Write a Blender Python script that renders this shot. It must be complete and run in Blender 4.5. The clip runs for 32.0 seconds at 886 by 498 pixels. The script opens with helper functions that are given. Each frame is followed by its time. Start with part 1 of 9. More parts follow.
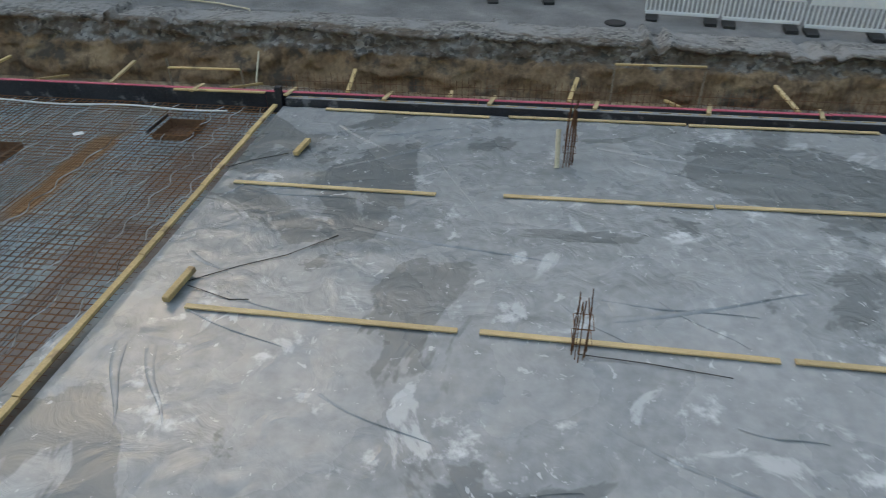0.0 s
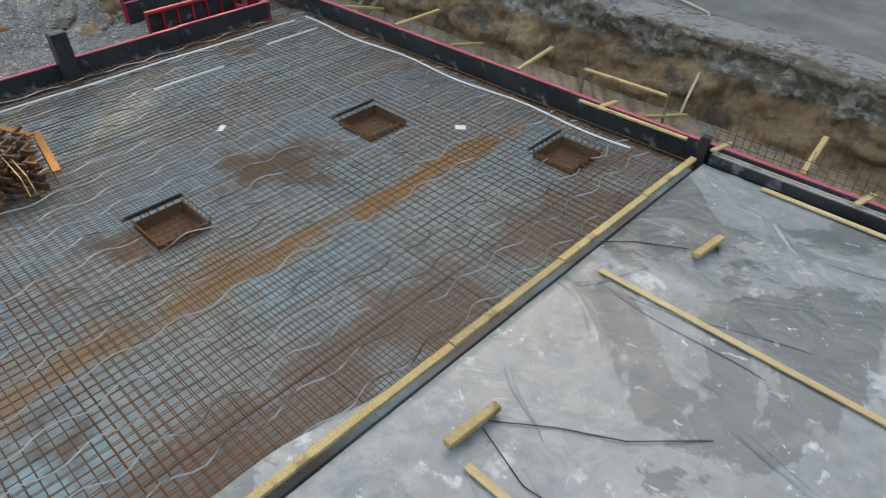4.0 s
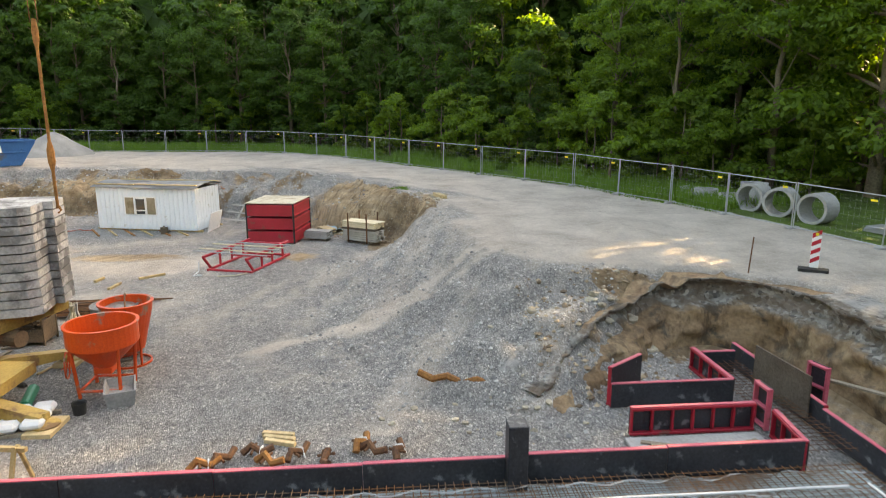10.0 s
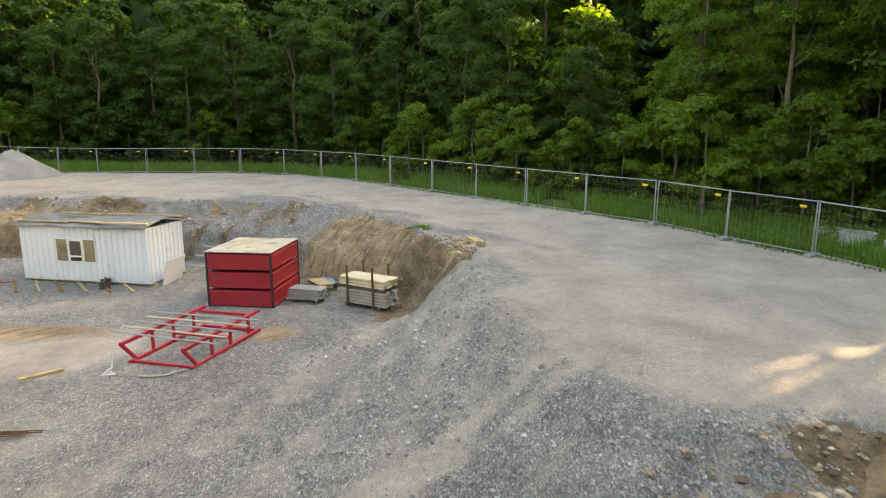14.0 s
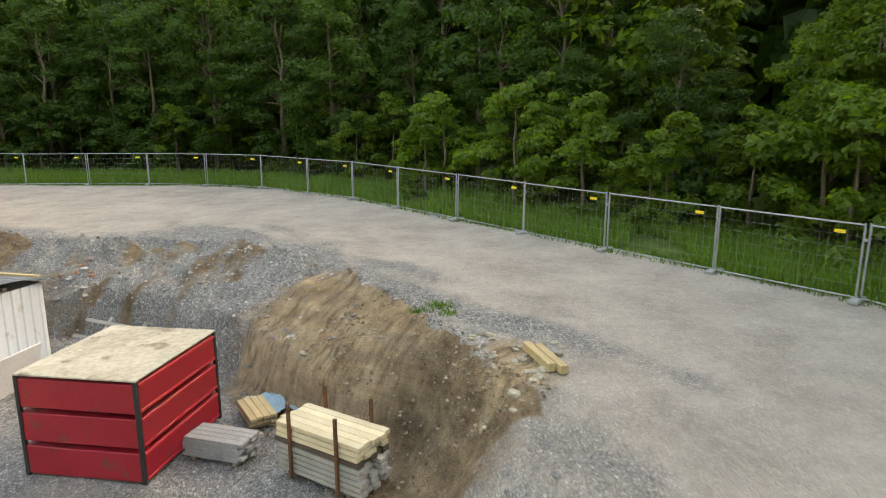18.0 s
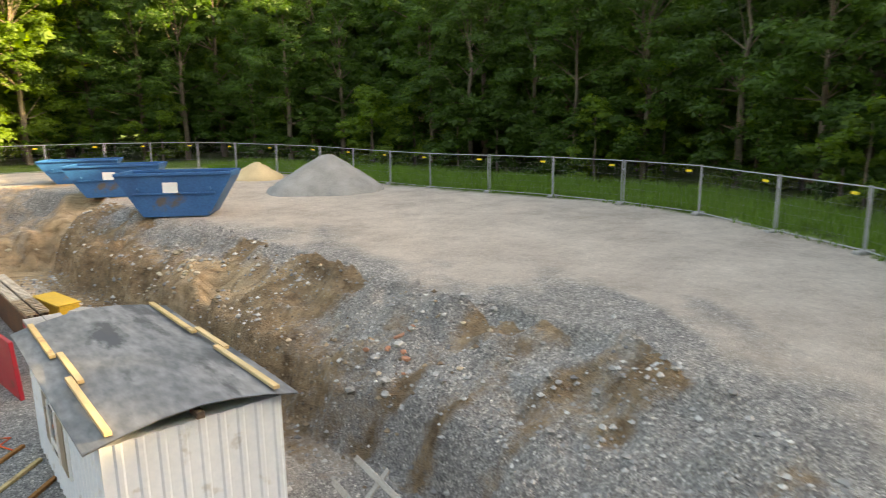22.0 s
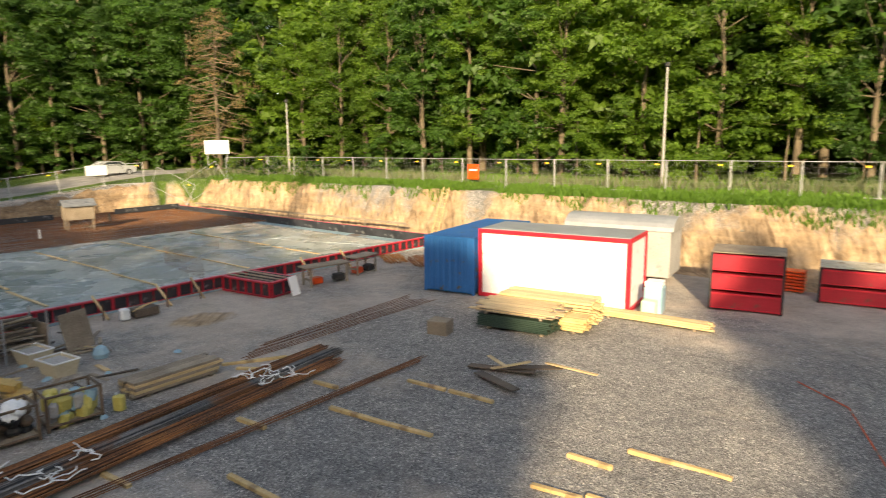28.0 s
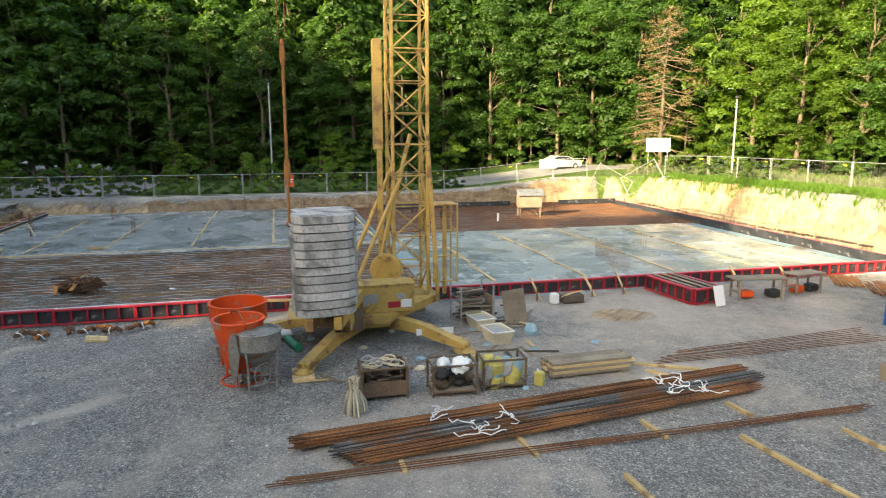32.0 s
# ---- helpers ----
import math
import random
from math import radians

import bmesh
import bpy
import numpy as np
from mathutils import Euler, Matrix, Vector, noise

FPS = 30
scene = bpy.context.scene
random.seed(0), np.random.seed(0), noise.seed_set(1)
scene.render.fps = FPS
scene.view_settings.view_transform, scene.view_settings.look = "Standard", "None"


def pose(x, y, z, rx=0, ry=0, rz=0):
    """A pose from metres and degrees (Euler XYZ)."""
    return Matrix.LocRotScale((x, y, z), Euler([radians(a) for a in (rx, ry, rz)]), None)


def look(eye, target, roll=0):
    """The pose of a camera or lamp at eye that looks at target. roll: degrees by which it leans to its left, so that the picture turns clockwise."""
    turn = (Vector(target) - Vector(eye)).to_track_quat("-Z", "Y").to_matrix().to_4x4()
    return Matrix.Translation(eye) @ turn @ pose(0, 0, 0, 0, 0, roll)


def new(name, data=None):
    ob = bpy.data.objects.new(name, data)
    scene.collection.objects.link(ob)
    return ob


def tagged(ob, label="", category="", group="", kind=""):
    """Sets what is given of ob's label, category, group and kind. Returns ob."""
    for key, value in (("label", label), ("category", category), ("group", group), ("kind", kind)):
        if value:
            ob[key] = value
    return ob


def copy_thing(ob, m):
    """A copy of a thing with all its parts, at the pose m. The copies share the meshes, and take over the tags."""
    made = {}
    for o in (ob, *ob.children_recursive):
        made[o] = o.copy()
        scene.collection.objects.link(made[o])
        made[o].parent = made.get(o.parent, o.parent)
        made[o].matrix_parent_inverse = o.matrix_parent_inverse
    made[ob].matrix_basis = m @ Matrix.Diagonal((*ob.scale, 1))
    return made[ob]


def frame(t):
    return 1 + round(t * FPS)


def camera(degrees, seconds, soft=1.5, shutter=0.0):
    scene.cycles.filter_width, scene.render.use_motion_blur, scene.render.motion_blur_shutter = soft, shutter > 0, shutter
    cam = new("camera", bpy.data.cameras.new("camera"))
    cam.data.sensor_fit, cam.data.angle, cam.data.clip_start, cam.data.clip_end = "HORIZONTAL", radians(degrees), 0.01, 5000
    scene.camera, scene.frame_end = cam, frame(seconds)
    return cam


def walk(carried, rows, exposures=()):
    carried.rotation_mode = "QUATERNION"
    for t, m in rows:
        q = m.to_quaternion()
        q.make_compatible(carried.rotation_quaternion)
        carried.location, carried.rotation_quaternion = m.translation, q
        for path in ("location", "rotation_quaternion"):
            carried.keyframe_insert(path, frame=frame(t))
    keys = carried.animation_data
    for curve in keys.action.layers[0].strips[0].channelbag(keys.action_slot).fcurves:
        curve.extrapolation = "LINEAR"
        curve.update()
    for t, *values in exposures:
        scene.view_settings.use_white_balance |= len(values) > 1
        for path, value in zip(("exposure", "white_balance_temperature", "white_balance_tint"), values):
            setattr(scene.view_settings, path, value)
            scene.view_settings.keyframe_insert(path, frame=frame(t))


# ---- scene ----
cam = camera(68.0, 32.0, soft=1.0, shutter=0.4)
METRES, EYE, TILT, LEAN, TURN = 52.0, 6.7, 0.0, 0.0, 8.2
ROWS = [
    (0.0, 0.0, 0.0, 0.0, -0.37, -34.83, 0.53),
    (0.5, -0.0009, 0.0116, -0.0001, 4.85, -36.02, 0.5),
    (1.0, -0.0031, 0.023, -0.0001, 11.45, -36.94, 0.45),
    (1.5, -0.0064, 0.0341, -0.0003, 17.2, -37.54, 0.39),
    (2.0, -0.0101, 0.0448, -0.0002, 21.5, -38.44, 0.42),
    (2.5, -0.0152, 0.0548, -0.0001, 24.54, -38.76, 0.37),
    (4.5, -0.0391, 0.0896, 0.0003, 40.34, -38.73, 0.22),
    (5.0, -0.0464, 0.0967, 0.0004, 44.74, -38.69, 0.17),
    (5.5, -0.054, 0.1034, 0.0006, 49.12, -38.7, 0.15),
    (6.0, -0.062, 0.1095, 0.0009, 52.96, -37.9, 0.11),
    (6.5, -0.0701, 0.1152, 0.0013, 56.41, -34.87, 0.09),
    (7.0, -0.0787, 0.12, 0.0015, 59.79, -31.55, 0.05),
    (7.5, -0.0875, 0.1241, 0.0017, 63.1, -28.37, 0.03),
    (8.0, -0.097, 0.1278, 0.002, 66.54, -25.08, -0.01),
    (8.5, -0.1068, 0.131, 0.0022, 69.94, -21.76, 0.07),
    (9.0, -0.1168, 0.1336, 0.0026, 73.31, -18.51, 0.06),
    (9.5, -0.1272, 0.136, 0.0025, 76.04, -15.29, 0.08),
    (10.0, -0.1385, 0.1388, 0.0025, 76.92, -12.43, 0.11),
    (10.5, -0.1523, 0.1415, 0.0018, 77.61, -11.23, 0.13),
    (11.0, -0.1696, 0.1448, 0.0014, 78.77, -11.21, 0.18),
    (11.5, -0.1901, 0.1484, 0.001, 78.93, -11.21, 0.22),
    (12.0, -0.2138, 0.1526, 0.0005, 78.94, -11.2, 0.25),
    (12.5, -0.2399, 0.157, 0.0002, 78.93, -11.21, 0.27),
    (13.0, -0.2673, 0.1618, -0.0002, 78.92, -11.2, 0.28),
    (13.5, -0.2955, 0.1666, -0.0004, 78.91, -11.23, 0.3),
    (14.0, -0.3247, 0.1717, -0.0006, 78.89, -11.24, 0.31),
    (14.5, -0.3541, 0.177, -0.0007, 78.9, -11.28, 0.32),
    (16.5, -0.4677, 0.198, 0.0001, 79.05, -11.5, 0.45),
    (17.0, -0.4971, 0.203, -0.0005, 79.23, -11.52, 0.44),
    (17.5, -0.5265, 0.2079, -0.001, 79.82, -11.52, 0.47),
    (18.0, -0.5562, 0.2124, -0.0015, 80.96, -11.54, 0.46),
    (18.5, -0.5861, 0.2159, -0.002, 83.17, -11.52, 0.52),
    (19.0, -0.6156, 0.2179, -0.0023, 86.58, -11.52, 0.54),
    (19.5, -0.6444, 0.2182, -0.0027, 90.18, -11.54, 0.59),
    (20.0, -0.6726, 0.2167, -0.0032, 93.78, -11.54, 0.62),
    (20.5, -0.7002, 0.2129, -0.0037, 98.94, -11.51, 0.69),
    (21.0, -0.7266, 0.2064, -0.0042, 105.17, -11.46, 0.76),
    (21.5, -0.7517, 0.1975, -0.0044, 111.39, -11.43, 0.86),
    (22.0, -0.7754, 0.1865, -0.0047, 117.61, -11.36, 0.94),
    (22.5, -0.7954, 0.174, -0.005, 124.47, -11.22, 0.98),
    (23.0, -0.8109, 0.1602, -0.0053, 133.67, -11.05, 1.0),
    (23.5, -0.8221, 0.146, -0.0054, 142.69, -10.9, 1.02),
    (24.0, -0.8298, 0.1321, -0.006, 151.38, -10.73, 0.98),
    (24.5, -0.8344, 0.1203, -0.0064, 159.07, -10.6, 0.96),
    (25.0, -0.8371, 0.1091, -0.0066, 166.62, -10.47, 0.93),
    (25.5, -0.8383, 0.0993, -0.0067, 174.2, -10.37, 0.89),
    (26.0, -0.8383, 0.091, -0.0065, 181.81, -10.29, 0.82),
    (26.5, -0.8372, 0.0831, -0.0062, 189.31, -10.18, 0.74),
    (28.5, -0.8362, 0.0788, -0.0057, 217.97, -9.97, 0.33),
    (29.0, -0.8369, 0.0789, -0.0049, 225.1, -10.01, 0.25),
    (29.5, -0.8374, 0.0787, -0.0042, 231.99, -10.04, 0.15),
    (30.0, -0.838, 0.078, -0.0035, 236.42, -10.07, 0.11),
    (30.5, -0.8385, 0.0776, -0.003, 238.71, -10.09, 0.1),
    (31.0, -0.8387, 0.0776, -0.0028, 241.5, -10.13, 0.09),
    (31.5, -0.8385, 0.0777, -0.0022, 244.64, -10.16, 0.06),
    (32.0, -0.8386, 0.0779, -0.0018, 247.75, -10.19, 0.04),
]
walk(cam, [(t, pose(0, 0, EYE, TILT, LEAN, TURN) @ pose(METRES * x, METRES * y, METRES * z, 90 + pitch, roll, yaw)) for t, x, y, z, yaw, pitch, roll in ROWS],
     exposures=[(0.0, 1.95, 9000, 8), (4.0, 2.4, 9900, 10), (8.0, 2.62, 10300, 12), (10.0, 2.86, 10900, 12), (12.0, 2.86, 11400, 12), (14.0, 2.78, 11600, 12), (18.0, 2.85, 12200, 12), (22.0, 2.75, 11500, 12), (24.5, 1.8, 10300, 12), (26.0, 1.25, 9300, 10), (29.0, 1.15, 7900, 8), (30.5, 1.78, 8100, 5), (32.0, 2.1, 8300, 5)])

# ---- light ----
SUN_TO = Vector((-0.54, 0.84, 0.0)).normalized()
SUN_EL = radians(20.0)
world = bpy.data.worlds.new("evening_sky")
scene.world = world
world.use_nodes = True
wn = world.node_tree.nodes
wn.clear()
sky = wn.new("ShaderNodeTexSky")
sky.sky_type = "NISHITA"
sky.sun_disc = False
sky.sun_elevation = radians(24.0)
sky.sun_rotation = math.atan2(SUN_TO.x, SUN_TO.y)
sky.air_density, sky.dust_density, sky.ozone_density = 1.0, 1.6, 1.0
wbg, wout = wn.new("ShaderNodeBackground"), wn.new("ShaderNodeOutputWorld")
wbg.inputs["Strength"].default_value = 0.15
world.node_tree.links.new(sky.outputs[0], wbg.inputs[0])
world.node_tree.links.new(wbg.outputs[0], wout.inputs[0])
sun = new("sun", bpy.data.lights.new("sun", "SUN"))
sun.data.energy, sun.data.angle, sun.data.color = 4.8, radians(0.9), (1.0, 0.86, 0.64)
sun.matrix_world = look(SUN_TO * 80 * math.cos(SUN_EL) + Vector((0, 0, 80 * math.sin(SUN_EL))), (0, 0, 0))

# ---- mesh tools ----


class MB:
    """Collects vertices and faces of one mesh."""

    def __init__(self):
        self.v, self.f = [], []

    def add(self, verts, faces, m=None):
        k = len(self.v)
        if m is not None:
            verts = [m @ Vector(p) for p in verts]
        self.v.extend(tuple(p) for p in verts)
        self.f.extend([tuple(k + i for i in q) for q in faces])
        return self

    def box(self, c, s, m=None, bev=0.0):
        x, y, z = (a / 2 for a in s)
        b = min(bev, 0.45 * min(s))
        t = Matrix.Translation(c) if m is None else m @ Matrix.Translation(c)
        if b <= 0:
            vs = [(i * x, j * y, k * z) for i in (-1, 1) for j in (-1, 1) for k in (-1, 1)]
            fs = [(0, 1, 3, 2), (4, 6, 7, 5), (0, 4, 5, 1), (2, 3, 7, 6), (0, 2, 6, 4), (1, 5, 7, 3)]
            return self.add(vs, fs, t)
        vs, idx = [], {}
        for i in (-1, 1):
            for j in (-1, 1):
                for k in (-1, 1):
                    for ax in range(3):
                        p = [i * (x - b), j * (y - b), k * (z - b)]
                        p[ax] = (i * x, j * y, k * z)[ax]
                        idx[i, j, k, ax] = len(vs)
                        vs.append(p)
        fs = []
        for ax in range(3):
            o1, o2 = [(1, 2), (2, 0), (0, 1)][ax]
            for s1 in (-1, 1):
                q = []
                for a, c2 in ((-1, -1), (1, -1), (1, 1), (-1, 1)):
                    key = [0, 0, 0]
                    key[ax], key[o1], key[o2] = s1, a, c2
                    q.append(idx[(*key, ax)])
                fs.append(tuple(q if s1 > 0 else q[::-1]))
            for a in (-1, 1):
                for c2 in (-1, 1):
                    def kk(sa):
                        key = [0, 0, 0]
                        key[ax], key[o1], key[o2] = sa, a, c2
                        return tuple(key)
                    q = [idx[(*kk(-1), o1)], idx[(*kk(1), o1)], idx[(*kk(1), o2)], idx[(*kk(-1), o2)]]
                    fs.append(tuple(q if a * c2 > 0 else q[::-1]))
        for i in (-1, 1):
            for j in (-1, 1):
                for k in (-1, 1):
                    q = [idx[i, j, k, a] for a in range(3)]
                    fs.append(tuple(q if i * j * k > 0 else q[::-1]))
        return self.add(vs, fs, t)

    def tube(self, p0, p1, r0, r1=None, n=8, caps=True):
        p0, p1 = Vector(p0), Vector(p1)
        r1 = r0 if r1 is None else r1
        q = (p1 - p0).to_track_quat("Z", "Y").to_matrix()
        vs = []
        for p, r in ((p0, r0), (p1, r1)):
            for i in range(n):
                a = 2 * math.pi * i / n
                vs.append(p + q @ Vector((r * math.cos(a), r * math.sin(a), 0)))
        fs = [(i, (i + 1) % n, n + (i + 1) % n, n + i) for i in range(n)]
        if caps:
            fs += [tuple(range(n))[::-1], tuple(range(n, 2 * n))]
        return self.add(vs, fs)

    def path(self, pts, r, n=6):
        pts = [Vector(p) for p in pts]
        vs = []
        for i, p in enumerate(pts):
            d = (pts[min(i + 1, len(pts) - 1)] - pts[max(i - 1, 0)]).normalized()
            q = d.to_track_quat("Z", "Y").to_matrix()
            for k in range(n):
                a = 2 * math.pi * k / n
                vs.append(p + q @ Vector((r * math.cos(a), r * math.sin(a), 0)))
        fs = []
        for i in range(len(pts) - 1):
            for k in range(n):
                fs.append((i * n + k, i * n + (k + 1) % n, (i + 1) * n + (k + 1) % n, (i + 1) * n + k))
        fs += [tuple(range(n))[::-1], tuple(range((len(pts) - 1) * n, len(pts) * n))]
        return self.add(vs, fs)

    def lathe(self, prof, n=24, m=None, close=False):
        vs = [(r * math.cos(2 * math.pi * k / n), r * math.sin(2 * math.pi * k / n), z) for r, z in prof for k in range(n)]
        fs = []
        rows = len(prof)
        for i in range(rows if close else rows - 1):
            j = (i + 1) % rows
            for k in range(n):
                fs.append((i * n + k, i * n + (k + 1) % n, j * n + (k + 1) % n, j * n + k))
        if not close:
            if prof[0][0] > 0.001:
                fs.append(tuple(range(n))[::-1])
            if prof[-1][0] > 0.001:
                fs.append(tuple(range((rows - 1) * n, rows * n)))
        return self.add(vs, fs, m)

    def prism(self, poly, h0, h1, m=None):
        """A polygon in x, y drawn out from h0 to h1 in z."""
        n = len(poly)
        vs = [(x, y, h0) for x, y in poly] + [(x, y, h1) for x, y in poly]
        fs = [(i, (i + 1) % n, n + (i + 1) % n, n + i) for i in range(n)]
        fs += [tuple(range(n))[::-1], tuple(range(n, 2 * n))]
        return self.add(vs, fs, m)

    def mesh(self, name, material, smooth=False):
        me = bpy.data.meshes.new(name)
        me.from_pydata(self.v, [], self.f)
        if smooth:
            me.polygons.foreach_set("use_smooth", [True] * len(me.polygons))
        if material:
            me.materials.append(material)
        me.update()
        return me


def part(name, mb, material, parent, label="", smooth=False, m=None):
    ob = new(name, mb if isinstance(mb, bpy.types.Mesh) else mb.mesh(name, material, smooth))
    ob.parent = parent
    if m is not None:
        ob.matrix_basis = m
    if label:
        ob["label"] = label
    return ob


def thing(name, at, label, category, group="", turn=0.0, kind=""):
    ob = new(name)
    ob.empty_display_size = 0.2
    ob.matrix_basis = pose(*at, 0, 0, turn)
    return tagged(ob, label, category, group, kind)


def solid(name, mb, material, label, category, group="", kind="", smooth=False, m=None):
    """A thing that is one mesh."""
    ob = new(name, mb.mesh(name, material, smooth))
    if m is not None:
        ob.matrix_basis = m
    return tagged(ob, label, category, group, kind)


# ---- materials ----


def surf(name, dark, light, rough=0.75, metal=0.0, big=0.8, fine=22.0, bump=0.25, spots=None, spot_amount=0.0, spot_scale=2.0, per_object=0.0, stretch=None, gloss_var=0.15):
    """A surface with variation at two scales, fine relief and, on request, spots of a second colour."""
    mt = bpy.data.materials.new(name)
    mt.use_nodes = True
    nt = mt.node_tree
    nd, ln = nt.nodes, nt.links
    bs = nd["Principled BSDF"]
    tc = nd.new("ShaderNodeTexCoord")
    src = tc.outputs["Object"]
    if stretch:
        mp = nd.new("ShaderNodeMapping")
        mp.inputs["Scale"].default_value = stretch
        ln.new(src, mp.inputs[0])
        src = mp.outputs[0]
    n1, n2 = nd.new("ShaderNodeTexNoise"), nd.new("ShaderNodeTexNoise")
    for n, sc, de in ((n1, big, 5.0), (n2, fine, 4.0)):
        n.inputs["Scale"].default_value, n.inputs["Detail"].default_value = sc, de
        ln.new(src, n.inputs["Vector"])
    add = nd.new("ShaderNodeMath")
    add.operation = "MULTIPLY_ADD"
    ln.new(n1.outputs[0], add.inputs[0])
    add.inputs[1].default_value = 1.0
    ln.new(n2.outputs[0], add.inputs[2])
    rg = nd.new("ShaderNodeMapRange")
    rg.inputs[1].default_value, rg.inputs[2].default_value = 0.7, 1.3
    ln.new(add.outputs[0], rg.inputs[0])
    mx = nd.new("ShaderNodeMix")
    mx.data_type = "RGBA"
    mx.inputs[6].default_value, mx.inputs[7].default_value = (*dark, 1), (*light, 1)
    ln.new(rg.outputs[0], mx.inputs[0])
    col = mx.outputs[2]
    if spots:
        n3 = nd.new("ShaderNodeTexNoise")
        n3.inputs["Scale"].default_value, n3.inputs["Detail"].default_value = spot_scale, 6.0
        n3.inputs["Roughness"].default_value = 0.62
        ln.new(src, n3.inputs["Vector"])
        r3 = nd.new("ShaderNodeMapRange")
        r3.inputs[1].default_value, r3.inputs[2].default_value = 0.62 - 0.25 * spot_amount, 0.70 - 0.25 * spot_amount
        ln.new(n3.outputs[0], r3.inputs[0])
        m3 = nd.new("ShaderNodeMix")
        m3.data_type = "RGBA"
        ln.new(r3.outputs[0], m3.inputs[0])
        ln.new(col, m3.inputs[6])
        m3.inputs[7].default_value = (*spots, 1)
        col = m3.outputs[2]
    if per_object:
        oi, hs = nd.new("ShaderNodeObjectInfo"), nd.new("ShaderNodeHueSaturation")
        r4 = nd.new("ShaderNodeMapRange")
        r4.inputs[3].default_value, r4.inputs[4].default_value = 1 - per_object, 1 + per_object
        ln.new(oi.outputs["Random"], r4.inputs[0])
        ln.new(r4.outputs[0], hs.inputs["Value"])
        ln.new(col, hs.inputs["Color"])
        col = hs.outputs[0]
    ln.new(col, bs.inputs["Base Color"])
    r5 = nd.new("ShaderNodeMapRange")
    r5.inputs[3].default_value, r5.inputs[4].default_value = max(0.03, rough - gloss_var), min(1, rough + gloss_var)
    ln.new(n1.outputs[0], r5.inputs[0])
    ln.new(r5.outputs[0], bs.inputs["Roughness"])
    bs.inputs["Metallic"].default_value = metal
    if bump:
        bp = nd.new("ShaderNodeBump")
        bp.inputs["Strength"].default_value, bp.inputs["Distance"].default_value = bump, 0.02
        ln.new(n2.outputs[0], bp.inputs["Height"])
        ln.new(bp.outputs[0], bs.inputs["Normal"])
    return mt


WOOD = surf("pale_sawn_wood", (0.42, 0.29, 0.14), (0.66, 0.5, 0.28), 0.7, 0, 1.5, 30, 0.3, per_object=0.15, stretch=(1, 6, 6))
WOOD_YELLOW = surf("yellow_formwork_wood", (0.4, 0.27, 0.11), (0.62, 0.45, 0.22), 0.65, 0, 1.5, 30, 0.3, per_object=0.15, spots=(0.3, 0.2, 0.1), spot_amount=0.2)
WOOD_GREY = surf("weathered_wood", (0.16, 0.12, 0.085), (0.34, 0.28, 0.21), 0.85, 0, 1.5, 30, 0.4, per_object=0.2)
WOOD_PALE = surf("silver_grey_wood", (0.3, 0.28, 0.25), (0.5, 0.47, 0.42), 0.85, 0, 1.5, 30, 0.4, per_object=0.15)
WOOD_DARK = surf("dark_wet_wood", (0.05, 0.035, 0.025), (0.13, 0.1, 0.075), 0.8, 0, 1.5, 25, 0.4, per_object=0.2)
RUST = surf("rusty_steel", (0.07, 0.03, 0.018), (0.24, 0.105, 0.045), 0.85, 0.1, 1.2, 18, 0.3)
RUST_ORANGE = surf("orange_rust", (0.2, 0.075, 0.02), (0.42, 0.18, 0.05), 0.85, 0.05, 1.2, 18, 0.3)
REBAR = surf("grey_rebar_steel", (0.09, 0.056, 0.036), (0.21, 0.13, 0.08), 0.85, 0.08, 0.7, 20, 0.2, spots=(0.22, 0.095, 0.036), spot_amount=0.75, spot_scale=0.6)
GALV = surf("galvanised_steel", (0.3, 0.31, 0.31), (0.44, 0.45, 0.45), 0.5, 0.45, 2.0, 40, 0.1)
RED = surf("red_painted_steel", (0.3, 0.008, 0.02), (0.42, 0.016, 0.035), 0.5, 0, 1.2, 30, 0.1, spots=(0.2, 0.05, 0.04), spot_amount=0.12)
RED_BRIGHT = surf("bright_red_paint", (0.42, 0.01, 0.025), (0.55, 0.02, 0.04), 0.45, 0, 1.2, 30, 0.08)
PINK = surf("pink_edge_paint", (0.45, 0.06, 0.1), (0.6, 0.13, 0.17), 0.6, 0, 1.2, 30, 0.1)
PLY_BLACK = surf("black_form_ply", (0.012, 0.013, 0.017), (0.04, 0.042, 0.05), 0.45, 0, 0.9, 20, 0.1, spots=(0.16, 0.165, 0.17), spot_amount=0.14, spot_scale=2.6)
HUT_WHITE = surf("pale_blue_white_metal", (0.64, 0.71, 0.77), (0.74, 0.8, 0.85), 0.4, 0, 0.6, 12, 0.03, spots=(0.55, 0.57, 0.57), spot_amount=0.06)
WHITE = surf("white_painted_metal", (0.66, 0.68, 0.7), (0.8, 0.81, 0.82), 0.45, 0, 0.6, 12, 0.04, spots=(0.5, 0.5, 0.48), spot_amount=0.1)
PLASTIC_WHITE = surf("white_plastic", (0.7, 0.7, 0.7), (0.82, 0.82, 0.8), 0.5, 0, 1.0, 20, 0.05)
BLUE = surf("blue_container_paint", (0.008, 0.08, 0.25), (0.015, 0.13, 0.37), 0.5, 0, 0.8, 20, 0.06, spots=(0.12, 0.07, 0.04), spot_amount=0.08)
CONCRETE = surf("grey_concrete", (0.25, 0.245, 0.235), (0.4, 0.39, 0.375), 0.9, 0, 0.8, 18, 0.25, spots=(0.25, 0.25, 0.25), spot_amount=0.2)
ORANGE = surf("orange_paint", (0.58, 0.05, 0.006), (0.76, 0.09, 0.012), 0.45, 0, 1.3, 30, 0.1, spots=(0.3, 0.2, 0.15), spot_amount=0.15)
